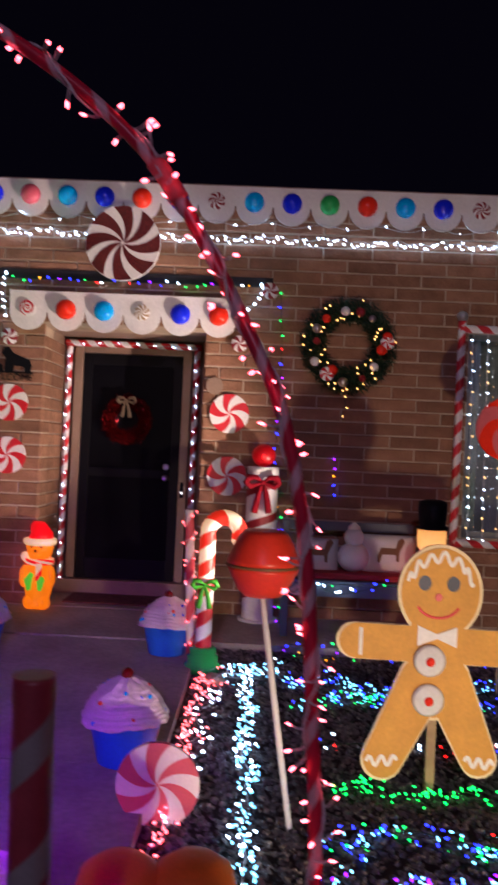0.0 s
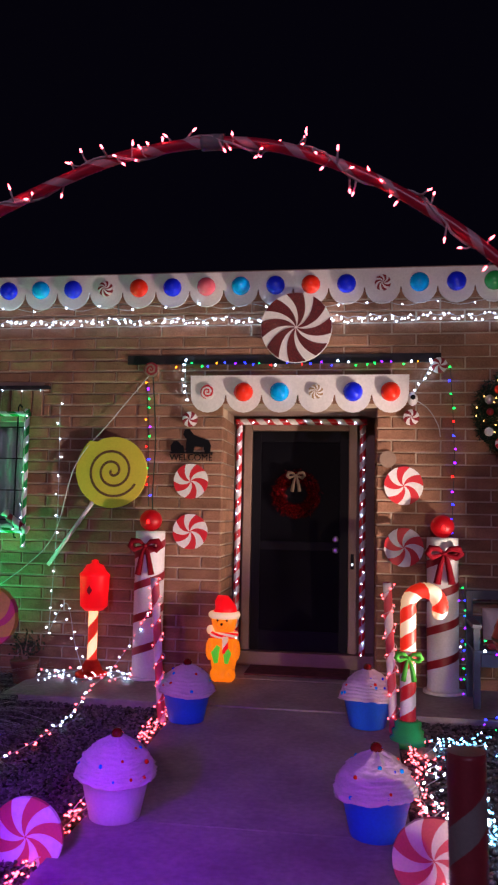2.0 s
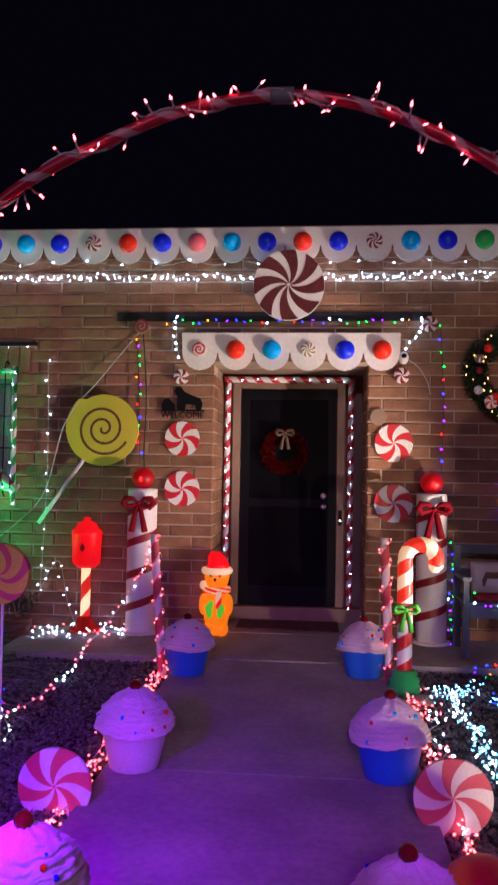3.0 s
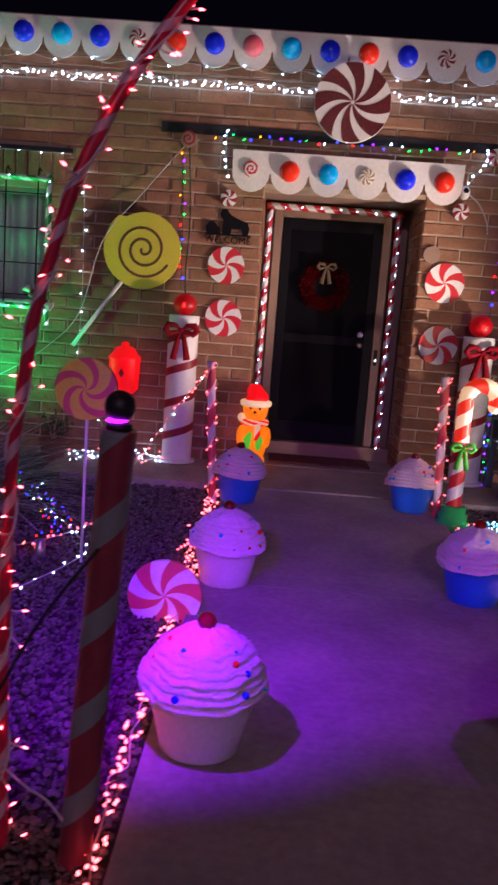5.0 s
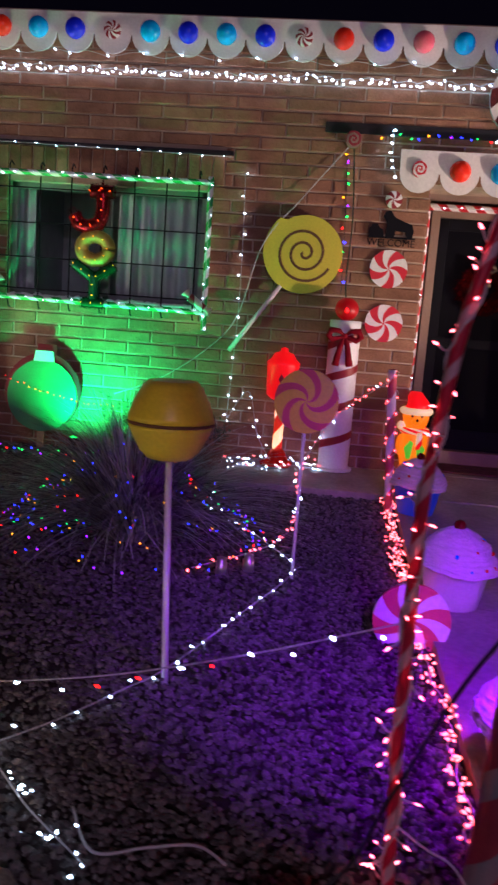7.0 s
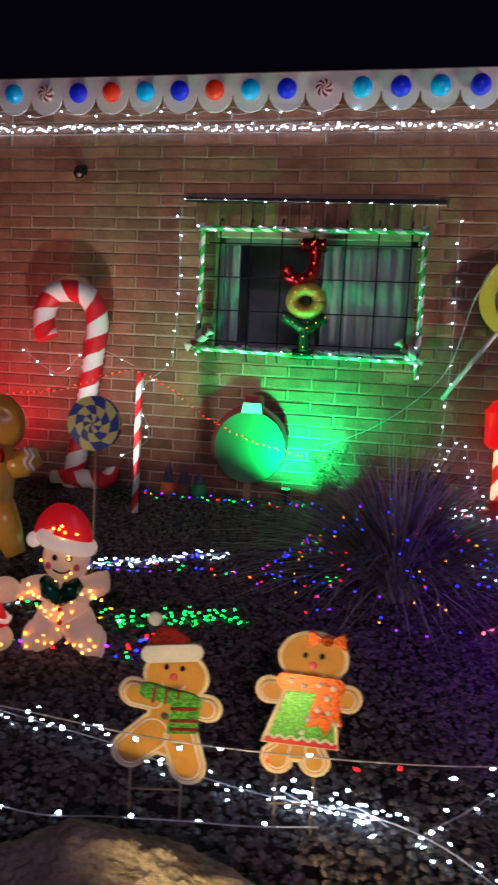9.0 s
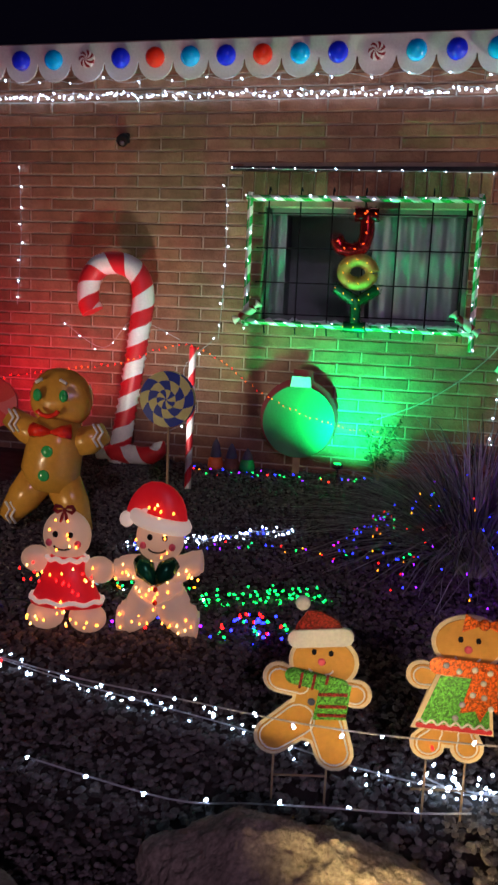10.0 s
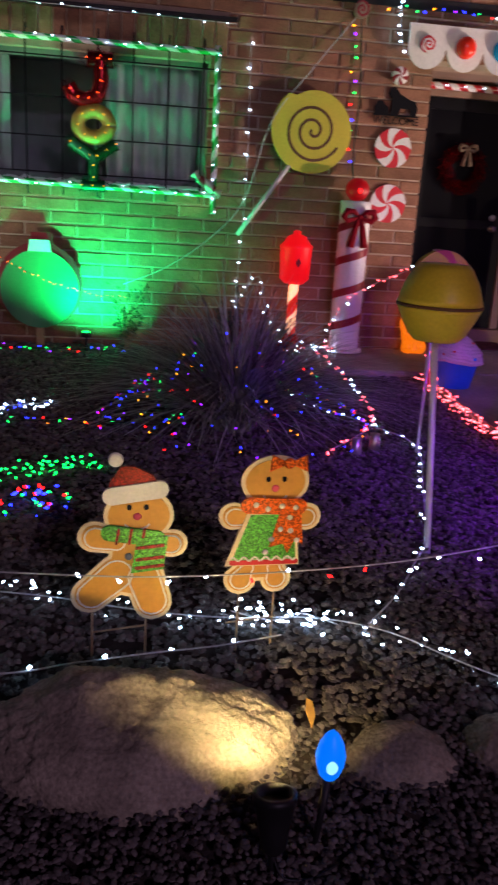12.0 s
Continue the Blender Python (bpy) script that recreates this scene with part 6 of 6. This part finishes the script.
zs = ground_z(-0.4) + 0.045 + 0.425
cushion((1.66, -0.42, zs), 0.16, 0.14, "cloth", "plain white cushion on the bench", True)
cushion((2.20, -0.42, zs + 0.03), 0.22, 0.15, "cloth", "white cushion with a brown deer print on the bench", True)
bm = boxed(-0.52, 0.52, -0.2, 0.14, 0, 0.05, 0.02)
rc = tagged(mesh_object("seat_pad", bm, "redcloth"), "dark red seat pad lying on the bench", "cushion")
rc.location = (2.02, -0.42, zs - 0.002)
pl = thing("plush_snowman", (1.93, -0.46, zs + 0.045), "white plush snowman sitting on the bench", "plush toy")
part("body", ball(bmesh.new(), (0, 0, 0.11), 0.12, (1, 0.8, 0.95), 20, 14), "cloth", pl)
part("head", ball(bmesh.new(), (0, -0.01, 0.26), 0.075, (1, 0.9, 1), 18, 12), "cloth", pl)
part("hat", lathe(bmesh.new(), [(0.05, 0.31), (0.045, 0.34), (0.012, 0.37)], 14), "offwhite", pl)

ns = thing("soldier_figure", (2.46, -0.72, ground_z(-0.7) + 0.045), "lit plastic toy soldier with a tall black hat", "figurine")
lathe_lit("body", [(0.12, 0), (0.12, 0.04), (0.09, 0.06), (0.10, 0.35), (0.14, 0.45), (0.135, 0.62), (0.08, 0.70)], "mold_red", ns)
lathe_lit("head", [(0.075, 0.69), (0.10, 0.72), (0.105, 0.80), (0.10, 0.86), (0.06, 0.87)], "mold_amber", ns)
lathe_lit("hat", [(0.115, 0.85), (0.118, 0.87), (0.095, 0.88), (0.105, 1.0), (0.10, 1.05), (0.05, 1.065)], "black", ns)

# ---------------------------------------------------------------- strings of lights and cables
G = ground_z


def lying(pts, lift=0.02):
    return [(x, y, G(y) + lift) for x, y in pts]


def wander(a, b, n, amp, seed, lift=0.02):
    """A string laid loosely over the gravel between two places."""
    rr = random.Random(seed)
    out = []
    for i in range(n + 1):
        k = i / n
        out.append((a[0] + (b[0] - a[0]) * k + rr.uniform(-amp, amp), a[1] + (b[1] - a[1]) * k + rr.uniform(-amp, amp)))
    return smooth_path(lying(out, lift), 3)


MULTI = ["red", "green", "blue", "yellow", "purple", "green", "blue"]
for i, (x0, x1) in enumerate(((-8.0, -3.6), (-3.6, 0.6), (0.6, 4.9))):
    pts = [(x0 + (x1 - x0) * k / 80, -0.035, 3.055 + 0.012 * math.sin(k * 2.1) + 0.008 * math.sin(k * 0.7)) for k in range(81)]
    light_string(pts, 0.03, ["white"], "dense cool white lights under the eaves", 0.0060, 1.5, 0.022, 0.8, group="eave lights", seed=80 + i)
    light_string([(x0 + (x1 - x0) * k / 60, -0.045, 3.16 + 0.02 * math.sin(k * 1.0)) for k in range(61)], 0.31, ["white"], "sparse white lights behind the fascia scallops", 0.006, 1.5, 0.01, seed=84 + i)
light_string([(-4.4, -0.035, 2.45), (-2.22, -0.035, 2.42)], 0.175, ["white"], "white lights along the top of the window", 0.0048, 1.3, 0.008, seed=90)
for i, (x, z0, z1) in enumerate(((-4.45, 2.3, 1.02), (-6.36, 2.45, 1.25), (-2.11, 2.3, 0.3))):
    light_string(smooth_path([(x, -0.03, z0), (x + 0.02, -0.035, (z0 + z1) / 2), (x - 0.02, -0.03, z1)], 6), 0.165, ["white"], "white lights hanging down the brick wall", 0.0062, 1.3, 0.02, seed=91 + i)
light_string(smooth_path([(-4.52, -0.05, 1.0), (-4.75, -0.1, 0.75), (-4.6, -0.2, 0.4), (-4.85, -0.3, 0.2)], 6), 0.13, ["white"], "white lights trailing down beside the candy cane", 0.006, 1.3, 0.03, seed=95)
light_string(smooth_path([(-5.9, -0.05, 1.1), (-5.5, -0.1, 0.9), (-5.2, -0.14, 1.15), (-4.8, -0.06, 1.0)], 6), 0.19, ["white"], "white lights looped behind the candy cane", 0.006, 1.3, 0.03, seed=96)
light_string(smooth_path([(1.30, -0.05, 2.6), (1.33, -0.05, 1.9), (1.31, -0.05, 1.2), (1.36, -0.07, 0.8)], 6), 0.115, MULTI, "coloured lights hanging beside the door", 0.0085, 1.5, 0.012, wire="greenwire", seed=97)
light_string(smooth_path([(1.37, -0.1, 0.8), (1.42, -0.12, 0.5), (1.36, -0.15, 0.2), (1.40, -0.2, 0.0)], 6), 0.028, ["blue", "white", "green", "purple", "blue"], "coloured lights bunched beside the column", 0.007, 1.5, 0.05, wire="greenwire", seed=98)
light_string(smooth_path([(-1.31, -0.04, 2.5), (-1.28, -0.05, 2.0), (-1.26, -0.05, 1.4)], 6), 0.085, MULTI, "coloured lights hanging above the column", 0.0085, 1.5, 0.02, wire="greenwire", seed=99)
light_string([(-1.05, -0.05, 2.64), (1.15, -0.05, 2.65)], 0.075, ["white", "white", "yellow", "red", "purple", "green", "blue", "white"], "mixed lights along the dark strip over the entrance", 0.0075, 1.5, 0.02, wire="greenwire", seed=100)
light_string(smooth_path([(-0.96, -0.06, 2.66), (-0.95, -0.1, 2.45), (-0.91, -0.14, 2.3)], 5), 0.07, ["white"], "white lights at the end of the scalloped board", 0.008, 1.5, 0.02, seed=101)
light_string(smooth_path([(1.16, -0.06, 2.66), (1.08, -0.1, 2.5), (1.0, -0.1, 2.38)], 5), 0.06, ["white"], "white lights at the end of the scalloped board", 0.008, 1.5, 0.02, seed=102)

# along the path
for i, (x, y0, y1) in enumerate(((-0.79, -5.1, -1.15), (0.90, -4.1, -1.2))):
    light_string(wander((x, y0), (x, y1), 44, 0.025, 110 + i, 0.03), 0.02, ["pink"], "pink lights bunched along the path edge", 0.0055, 1.6, 0.03, group="path edge lights", seed=112 + i)
light_string(wander((-0.83, -2.9), (-0.80, -1.0), 20, 0.04, 116, 0.05), 0.03, ["pink"], "pink lights heaped at the foot of the pole", 0.0055, 1.6, 0.05, group="path edge lights", seed=117)
light_string(wander((0.92, -3.4), (1.02, -1.4), 20, 0.05, 118, 0.04), 0.035, ["pink", "white"], "pink and white lights beside the path", 0.0055, 1.6, 0.05, group="path edge lights", seed=119)
light_string(wander((1.19, -1.35), (1.24, -4.3), 26, 0.03, 120, 0.03), 0.011, ["ice", "ice", "white"], "thick rope of cool white lights on the gravel", 0.0052, 1.6, 0.045, seed=121)
light_string(wander((1.05, -1.55), (1.35, -1.35), 10, 0.06, 122, 0.03), 0.01, ["ice", "ice", "white"], "heap of cool white lights on the gravel", 0.0046, 1.6, 0.06, seed=123)
# right-hand bed
for i, (a, b, cols, step, amp) in enumerate((((1.4, -1.0), (3.6, -1.0), MULTI, 0.045, 0.03), ((1.5, -1.55), (3.4, -1.5), ["ice", "ice", "blue"], 0.010, 0.16), ((1.5, -1.9), (3.4, -1.95), ["ice", "ice", "blue", "green"], 0.011, 0.16),
                                            ((1.5, -2.5), (2.9, -2.45), ["blue", "white", "red", "green"], 0.035, 0.08), ((1.6, -3.0), (2.75, -3.05), ["green"], 0.014, 0.10),
                                            ((1.45, -3.45), (2.8, -3.4), ["blue", "ice", "ice", "green"], 0.010, 0.10), ((1.5, -3.75), (2.6, -3.8), ["blue", "ice", "ice", "purple"], 0.012, 0.08), ((2.2, -3.35), (3.0, -3.3), ["red", "green"], 0.045, 0.06))):
    light_string(wander(a, b, 16, amp, 130 + i), step, cols, "coloured lights spread over the dark gravel bed", 0.005, 1.5, 0.04, wire="greenwire", group="gravel bed lights", seed=140 + i)
light_string([(1.45, -0.88, G(-0.9) + 0.06), (2.9, -0.88, G(-0.9) + 0.06)], 0.06, MULTI, "coloured lights along the porch edge", 0.0075, 1.5, 0.02, wire="greenwire", seed=150)
light_string(smooth_path([(1.45, -0.7, 0.45), (1.8, -0.68, 0.3), (2.2, -0.68, 0.38), (2.6, -0.66, 0.3)], 6), 0.055, ["blue", "purple", "blue", "green", "white"], "coloured lights draped on the bench front", 0.0075, 1.5, 0.04, wire="greenwire", seed=151)

# left-hand bed
ws1 = smooth_path(lying([(-4.6, -4.0), (-3.99, -4.18), (-3.6, -4.27), (-3.21, -4.35), (-2.9, -4.45), (-2.64, -4.5), (-2.36, -4.51), (-2.15, -4.6), (-1.96, -4.78), (-1.75, -4.95)], 0.03), 6)
light_string(ws1, 0.027, ["white"], "rope of cool white lights winding over the gravel", 0.0031, 1.8, 0.04, seed=160)
light_string(smooth_path(lying([(-2.62, -4.46), (-2.5, -4.52), (-2.4, -4.48), (-2.3, -4.55)], 0.03), 6), 0.010, ["white"], "heap of cool white lights beside the stakes", 0.0044, 1.8, 0.045, seed=161)
light_string(smooth_path(lying([(-3.75, -4.72), (-3.3, -4.79), (-3.08, -4.75), (-2.87, -4.71), (-2.68, -4.68), (-2.49, -4.63)], 0.045), 6), 0.19, ["white"], "large cool white lights behind the boulder", 0.0052, 1.3, 0.01, seed=162)
cord = smooth_path([(-4.3, -4.55, 0.16), (-3.7, -4.72, 0.17), (-3.26, -4.8, 0.185), (-2.83, -4.82, 0.18), (-2.3, -4.72, 0.16), (-1.87, -4.65, 0.19), (-1.46, -4.72, 0.33), (-1.05, -4.86, 0.53)], 8)
light_string(cord, 0.115, ["white", "red", "white", "white"], "cord of white and red lights strung above the bed", 0.0044, 1.8, 0.014, 1.0, seed=163, wire_r=0.0022)
light_string(wander((-3.65, -3.2), (-3.1, -2.95), 14, 0.05, 164), 0.014, ["green"], "tangle of green lights on the gravel", 0.0055, 1.5, 0.04, wire="greenwire", seed=165)
light_string(wander((-4.5, -3.15), (-3.62, -3.2), 14, 0.03, 166), 0.022, ["green", "yellow", "white"], "green and amber lights behind the tinsel figures", 0.0055, 1.5, 0.03, wire="greenwire", seed=167)
light_string(wander((-3.46, -3.52), (-3.24, -3.48), 12, 0.06, 168), 0.02, ["blue", "red", "blue", "green"], "small tangle of coloured lights on the gravel", 0.0065, 1.5, 0.05, wire="greenwire", seed=169)
light_string(wander((-4.7, -3.55), (-3.4, -3.58), 16, 0.06, 170), 0.055, MULTI, "coloured lights in front of the tinsel figures", 0.0065, 1.5, 0.04, wire="greenwire", seed=171)
light_string(wander((-4.3, -2.5), (-3.42, -1.8), 14, 0.04, 172), 0.014, ["white", "white", "white", "blue"], "rope of white lights behind the figures", 0.0048, 1.5, 0.03, seed=173)
light_string(wander((-4.2, -2.35), (-2.6, -2.2), 14, 0.08, 174), 0.05, MULTI, "coloured lights running to the grass clump", 0.0045, 1.5, 0.03, wire="greenwire", seed=175)
light_string(smooth_path([(-5.9, -1.9, 0.62), (-5.38, -1.8, 0.76), (-4.9, -1.3, 0.84), (-4.41, -1.0, 0.99), (-3.85, -0.8, 0.62), (-3.36, -0.5, 0.40), (-3.0, -0.3, 0.36)], 8), 0.05, ["orange", "red"], "tiny red lights strung past the striped pole", 0.0045, 1.3, 0.008, wire="greenwire", wire_r=0.0015, seed=176)
light_string(wander((-4.6, -0.45), (-3.0, -0.35), 16, 0.04, 177), 0.05, MULTI, "coloured lights at the foot of the wall", 0.006, 1.5, 0.03, wire="greenwire", seed=178)
light_string(smooth_path(lying([(-2.2, -4.55), (-2.04, -4.35), (-1.89, -4.1), (-1.78, -3.9), (-1.58, -3.3), (-1.385, -2.62), (-1.55, -2.2), (-1.8, -1.8), (-2.0, -1.5), (-2.05, -1.1)], 0.03), 6), 0.12, ["white"], "white lights laid across the purple gravel", 0.0042, 1.6, 0.02, seed=179)
light_string(smooth_path([(-1.9, -2.75, G(-2.7) + 0.03), (-1.5, -2.2, G(-2.2) + 0.05), (-1.42, -1.4, G(-1.4) + 0.05), (-1.46, -0.83, 0.0), (-1.4, -0.35, 0.12), (-1.2, -0.33, 0.45), (-0.9, -1.1, 0.78)], 8), 0.065, ["pink", "pink", "white"], "pink and white lights running up to the pole", 0.006, 1.6, 0.02, seed=180)
for i in range(2):
    light_string(wander((-2.15 + 0.1 * i, -0.2 - 0.2 * i), (-1.32, -0.15 - 0.12 * i), 14, 0.07, 181 + i, 0.07 - 0.005 * i), 0.045, ["white", "white", "pink"], "white lights heaped on the porch round the lantern", 0.0055, 1.5, 0.035, seed=185 + i)
light_string(smooth_path([(-2.12, -0.05, 0.3), (-1.95, -0.1, 0.55), (-1.85, -0.12, 0.2), (-1.7, -0.3, 0.0)], 6), 0.09, ["white"], "loose white lights beside the lantern", 0.0055, 1.5, 0.03, seed=189)

# lights scattered through the grass clump
rr = random.Random(77)
net = tagged(new("light_net"), "tiny coloured lights scattered through the dry grass clump", "string lights")
wirepts = []
for i in range(210):
    a, q = rr.uniform(0, 6.28), math.sqrt(rr.random())
    p = Vector((-2.36 + 0.80 * q * math.cos(a), -2.25 + 0.80 * q * math.sin(a), G(-2.25) + 0.05 + (1 - q ** 1.5) * 0.55 * rr.uniform(0.45, 1.0)))
    o = new("bulb", bulb_mesh("l_" + rr.choice(["blue", "blue", "green", "red", "yellow", "purple", "blue"]), 0.0040, 1.4))
    o.parent = net
    o.location = p
    wirepts.append(p)
wirepts.sort(key=lambda p: (round(math.atan2(p.y + 2.25, p.x + 2.36) * 3), p.z))
part("wire", tube(bmesh.new(), wirepts, 0.0012, 4), "greenwire", net)

for label, pts, r, m in (("thin pale cable running down the wall to the shrub", smooth_path([(-1.3, -0.02, 2.55), (-1.62, -0.05, 2.15), (-1.92, -0.09, 1.75), (-2.1, -0.06, 1.15), (-2.35, -0.1, 0.85), (-2.7, -0.18, 0.6), (-3.05, -0.27, 0.45)], 8), 0.005, "wire"),
                          ("dark cable hanging down to the column", smooth_path([(-1.26, -0.03, 2.55), (-1.22, -0.035, 2.0), (-1.23, -0.04, 1.5), (-1.2, -0.1, 1.3)], 6), 0.006, "greenwire"),
                          ("thin dark cable above the recess", smooth_path([(1.0, -0.09, 2.33), (1.12, -0.05, 2.25), (1.2, -0.03, 2.12), (1.22, -0.03, 2.02)], 6), 0.004, "wire"),
                          ("black extension cable from the post to the stones", smooth_path([(-0.80, -4.98, 0.66), (-0.93, -5.0, 0.47), (-1.06, -5.02, 0.2), (-1.14, -5.03, 0.02), (-1.26, -5.1, -0.06), (-1.36, -5.22, G(-5.2) + 0.01)], 8), 0.0045, "rubber"),
                          ("white cable with a plug on the gravel", smooth_path(lying([(-1.85, -4.75), (-1.75, -4.9), (-1.62, -4.86), (-1.5, -4.83), (-1.42, -4.88)], 0.03), 6), 0.004, "wire"),
                          ("white cable from the arch to the post", smooth_path([(-1.03, -4.9, 0.05), (-0.96, -4.93, 0.02), (-0.90, -4.95, 0.0), (-0.84, -4.95, -0.08)], 6), 0.003, "wire")):
    bm = bmesh.new()
    tube(bm, pts, r, 6)
    tagged(mesh_object("cable", bm, m), label, "cable")
box_ = mesh_object("junction_box", boxed(-2.2, -1.98, -1.06, -0.93, G(-1) - 0.01, G(-1) + 0.06, 0.01), "rubber")
tagged(box_, "black plastic cable box on the gravel beside the porch", "box")
for x, y in ((-1.62, -2.62), (-1.75, -2.72)):
    j = tagged(mesh_object("solar_light", lathe(bmesh.new(), [(0.025, 0), (0.03, 0.01), (0.03, 0.07), (0.024, 0.075), (0.026, 0.095), (0.01, 0.10)], 14), "steel"), "small clear solar light standing in the gravel", "garden light")
    j.location = (x, y, G(y) - 0.005)

# ---------------------------------------------------------------- gravel, one loose sheet of stones
ICO = [(-0.526, 0.851, 0), (0.526, 0.851, 0), (-0.526, -0.851, 0), (0.526, -0.851, 0), (0, -0.526, 0.851), (0, 0.526, 0.851), (0, -0.526, -0.851), (0, 0.526, -0.851), (0.851, 0, -0.526), (0.851, 0, 0.526), (-0.851, 0, -0.526), (-0.851, 0, 0.526)]
FAC = [(0, 11, 5), (0, 5, 1), (0, 1, 7), (0, 7, 10), (0, 10, 11), (1, 5, 9), (5, 11, 4), (11, 10, 2), (10, 7, 6), (7, 1, 8), (3, 9, 4), (3, 4, 2), (3, 2, 6), (3, 6, 8), (3, 8, 9), (4, 9, 5), (2, 4, 11), (6, 2, 10), (8, 6, 7), (9, 8, 1)]


def gravel(name, areas, label, seed):
    g = np.random.default_rng(seed)
    base, tri = np.array(ICO), np.array(FAC)
    vs, fs, count = [], [], 0
    for x0, x1, y0, y1, per, size in areas:
        n = int((x1 - x0) * (y1 - y0) * per)
        c = np.stack([g.uniform(x0, x1, n), g.uniform(y0, y1, n)], 1)
        z = np.array([ground_z(y) for y in c[:, 1]])
        r = size * g.uniform(0.55, 1.3, (n, 1)) * np.stack([g.uniform(0.75, 1.35, n), g.uniform(0.7, 1.2, n), g.uniform(0.45, 0.85, n)], 1)
        a = g.uniform(0, 2 * np.pi, n)
        tilt = g.uniform(-0.5, 0.5, n)
        p = base[None] * (1 + g.uniform(-0.22, 0.22, (n, 12, 1))) * r[:, None, :]
        ct, st = np.cos(tilt)[:, None], np.sin(tilt)[:, None]
        px, pz = p[..., 0] * ct - p[..., 2] * st, p[..., 0] * st + p[..., 2] * ct
        ca, sa = np.cos(a)[:, None], np.sin(a)[:, None]
        q = np.stack([px * ca - p[..., 1] * sa + c[:, :1], px * sa + p[..., 1] * ca + c[:, 1:], pz + z[:, None] - 0.012 + g.uniform(0, 0.016, (n, 1))], -1)
        vs.append(q.reshape(-1, 3))
        fs.append((tri[None] + (np.arange(n) * 12)[:, None, None] + count).reshape(-1, 3))
        count += n * 12
    vs, fs = np.concatenate(vs), np.concatenate(fs)
    me = bpy.data.meshes.new(name)
    me.from_pydata(vs.tolist(), [], fs.tolist())
    me.materials.append(M["gravel"])
    return tagged(new(name, me), label, "gravel", kind="stuff")


gravel("gravel", [(-5.8, -2.16, -5.0, -0.05, 2300, 0.0125), (-2.16, -0.76, -5.0, -0.88, 3600, 0.0112), (-3.9, -0.76, -5.75, -5.0, 5600, 0.0085), (0.84, 3.6, -5.0, -0.88, 2200, 0.013)], "dark brown crushed gravel of the yard", 3)

# ---------------------------------------------------------------- blocks of the house wall
COURSE, LONG, JOINT = 0.1015, 0.405, 0.014


def block_verts(x0, x1, z0, z1, y0, y1, c=0.007):
    front = [(x0 + c, y0, z0 + c), (x1 - c, y0, z0 + c), (x1 - c, y0, z1 - c), (x0 + c, y0, z1 - c)]
    mid = [(x0, y0 + c, z0), (x1, y0 + c, z0), (x1, y0 + c, z1), (x0, y0 + c, z1)]
    back = [(x0, y1, z0), (x1, y1, z0), (x1, y1, z1), (x0, y1, z1)]
    return front + mid + back


BLOCK_F = [(0, 1, 2, 3)] + [(i + 4, (i + 1) % 4 + 4, (i + 1) % 4, i) for i in range(4)] + [(i + 8, (i + 1) % 4 + 8, (i + 1) % 4 + 4, i + 4) for i in range(4)]
rr = random.Random(4)
meshes = []
for k in range(6):
    w = 0.0025
    v = [(x + rr.uniform(-w, w), y + rr.uniform(-0.0015, 0.0015), z + rr.uniform(-w, w)) for x, y, z in block_verts(-(LONG - JOINT) / 2, (LONG - JOINT) / 2, -(COURSE - JOINT) / 2, (COURSE - JOINT) / 2, 0, 0.013)]
    me = bpy.data.meshes.new("brick")
    me.from_pydata(v, [], BLOCK_F)
    me.materials.append(M["brick"])
    meshes.append(me)
OPEN = [(-4.12, -2.42, 1.2, 2.15), (-0.63, 0.70, -1, 2.27), (2.85, 4.6, 0.68, 2.36), (-4.32, -2.28, 2.185, 2.43)]
vs, fs, made = [], [], 0
row = 0
z = -0.14
while z < 3.28:
    x = -8.9 - (LONG / 2 if row % 2 else 0)
    zc0, zc1 = z + JOINT / 2, z + COURSE - JOINT / 2
    while x < 5.9:
        spans = [(max(x, -8.95) + JOINT / 2, min(x + LONG, 5.95) - JOINT / 2)]
        for ox0, ox1, oz0, oz1 in OPEN:
            if zc1 > oz0 + 0.02 and zc0 < oz1 - 0.02:
                spans = [s for a, b in spans for s in ((a, min(b, ox0)), (max(a, ox1), b)) if s[1] - s[0] > 0.04]
        for a, b in spans:
            y = rr.uniform(-0.0035, 0.0035)
            if b - a > LONG - JOINT - 0.002 and made < 300 and -2.4 < x < 2.6 and z < 2.25:
                o = new("brick", meshes[rr.randrange(6)])
                o.parent = wall
                o.location = ((a + b) / 2, y, (zc0 + zc1) / 2)
                made += 1
            else:
                i = len(vs)
                vs += block_verts(a, b, zc0 + rr.uniform(-.002, .002), zc1 + rr.uniform(-.002, .002), y, 0.013)
                fs += [tuple(q + i for q in f) for f in BLOCK_F]
        x += LONG
    # returns of the door recess
    if z < 2.15:
        for sx, side in ((-0.63, 1), (0.70, -1)):
            cuts = [(0.012, 0.20, ), (0.21, 0.6)] if row % 2 else [(0.012, 0.40), (0.41, 0.6)]
            for a, b in cuts:
                i = len(vs)
                for px, py, pz in block_verts(a, b, zc0, zc1, 0, 0.012):
                    vs.append((sx + side * (0.012 - py), px, pz))
                fs += [tuple(q + i for q in f) for f in BLOCK_F]
    z += COURSE
    row += 1
for k in range(20):
    i = len(vs)
    vs += block_verts(-4.31 + 0.1015 * k, -4.31 + 0.1015 * k + 0.0925, 2.195, 2.43, -0.006, 0.013)
    fs += [tuple(q + i for q in f) for f in BLOCK_F]
me = bpy.data.meshes.new("brick_field")
me.from_pydata(vs, [], fs)
me.materials.append(M["brick_far"])
o = new("brick_field", me)
o.parent = wall
tagged(o, kind="stuff")
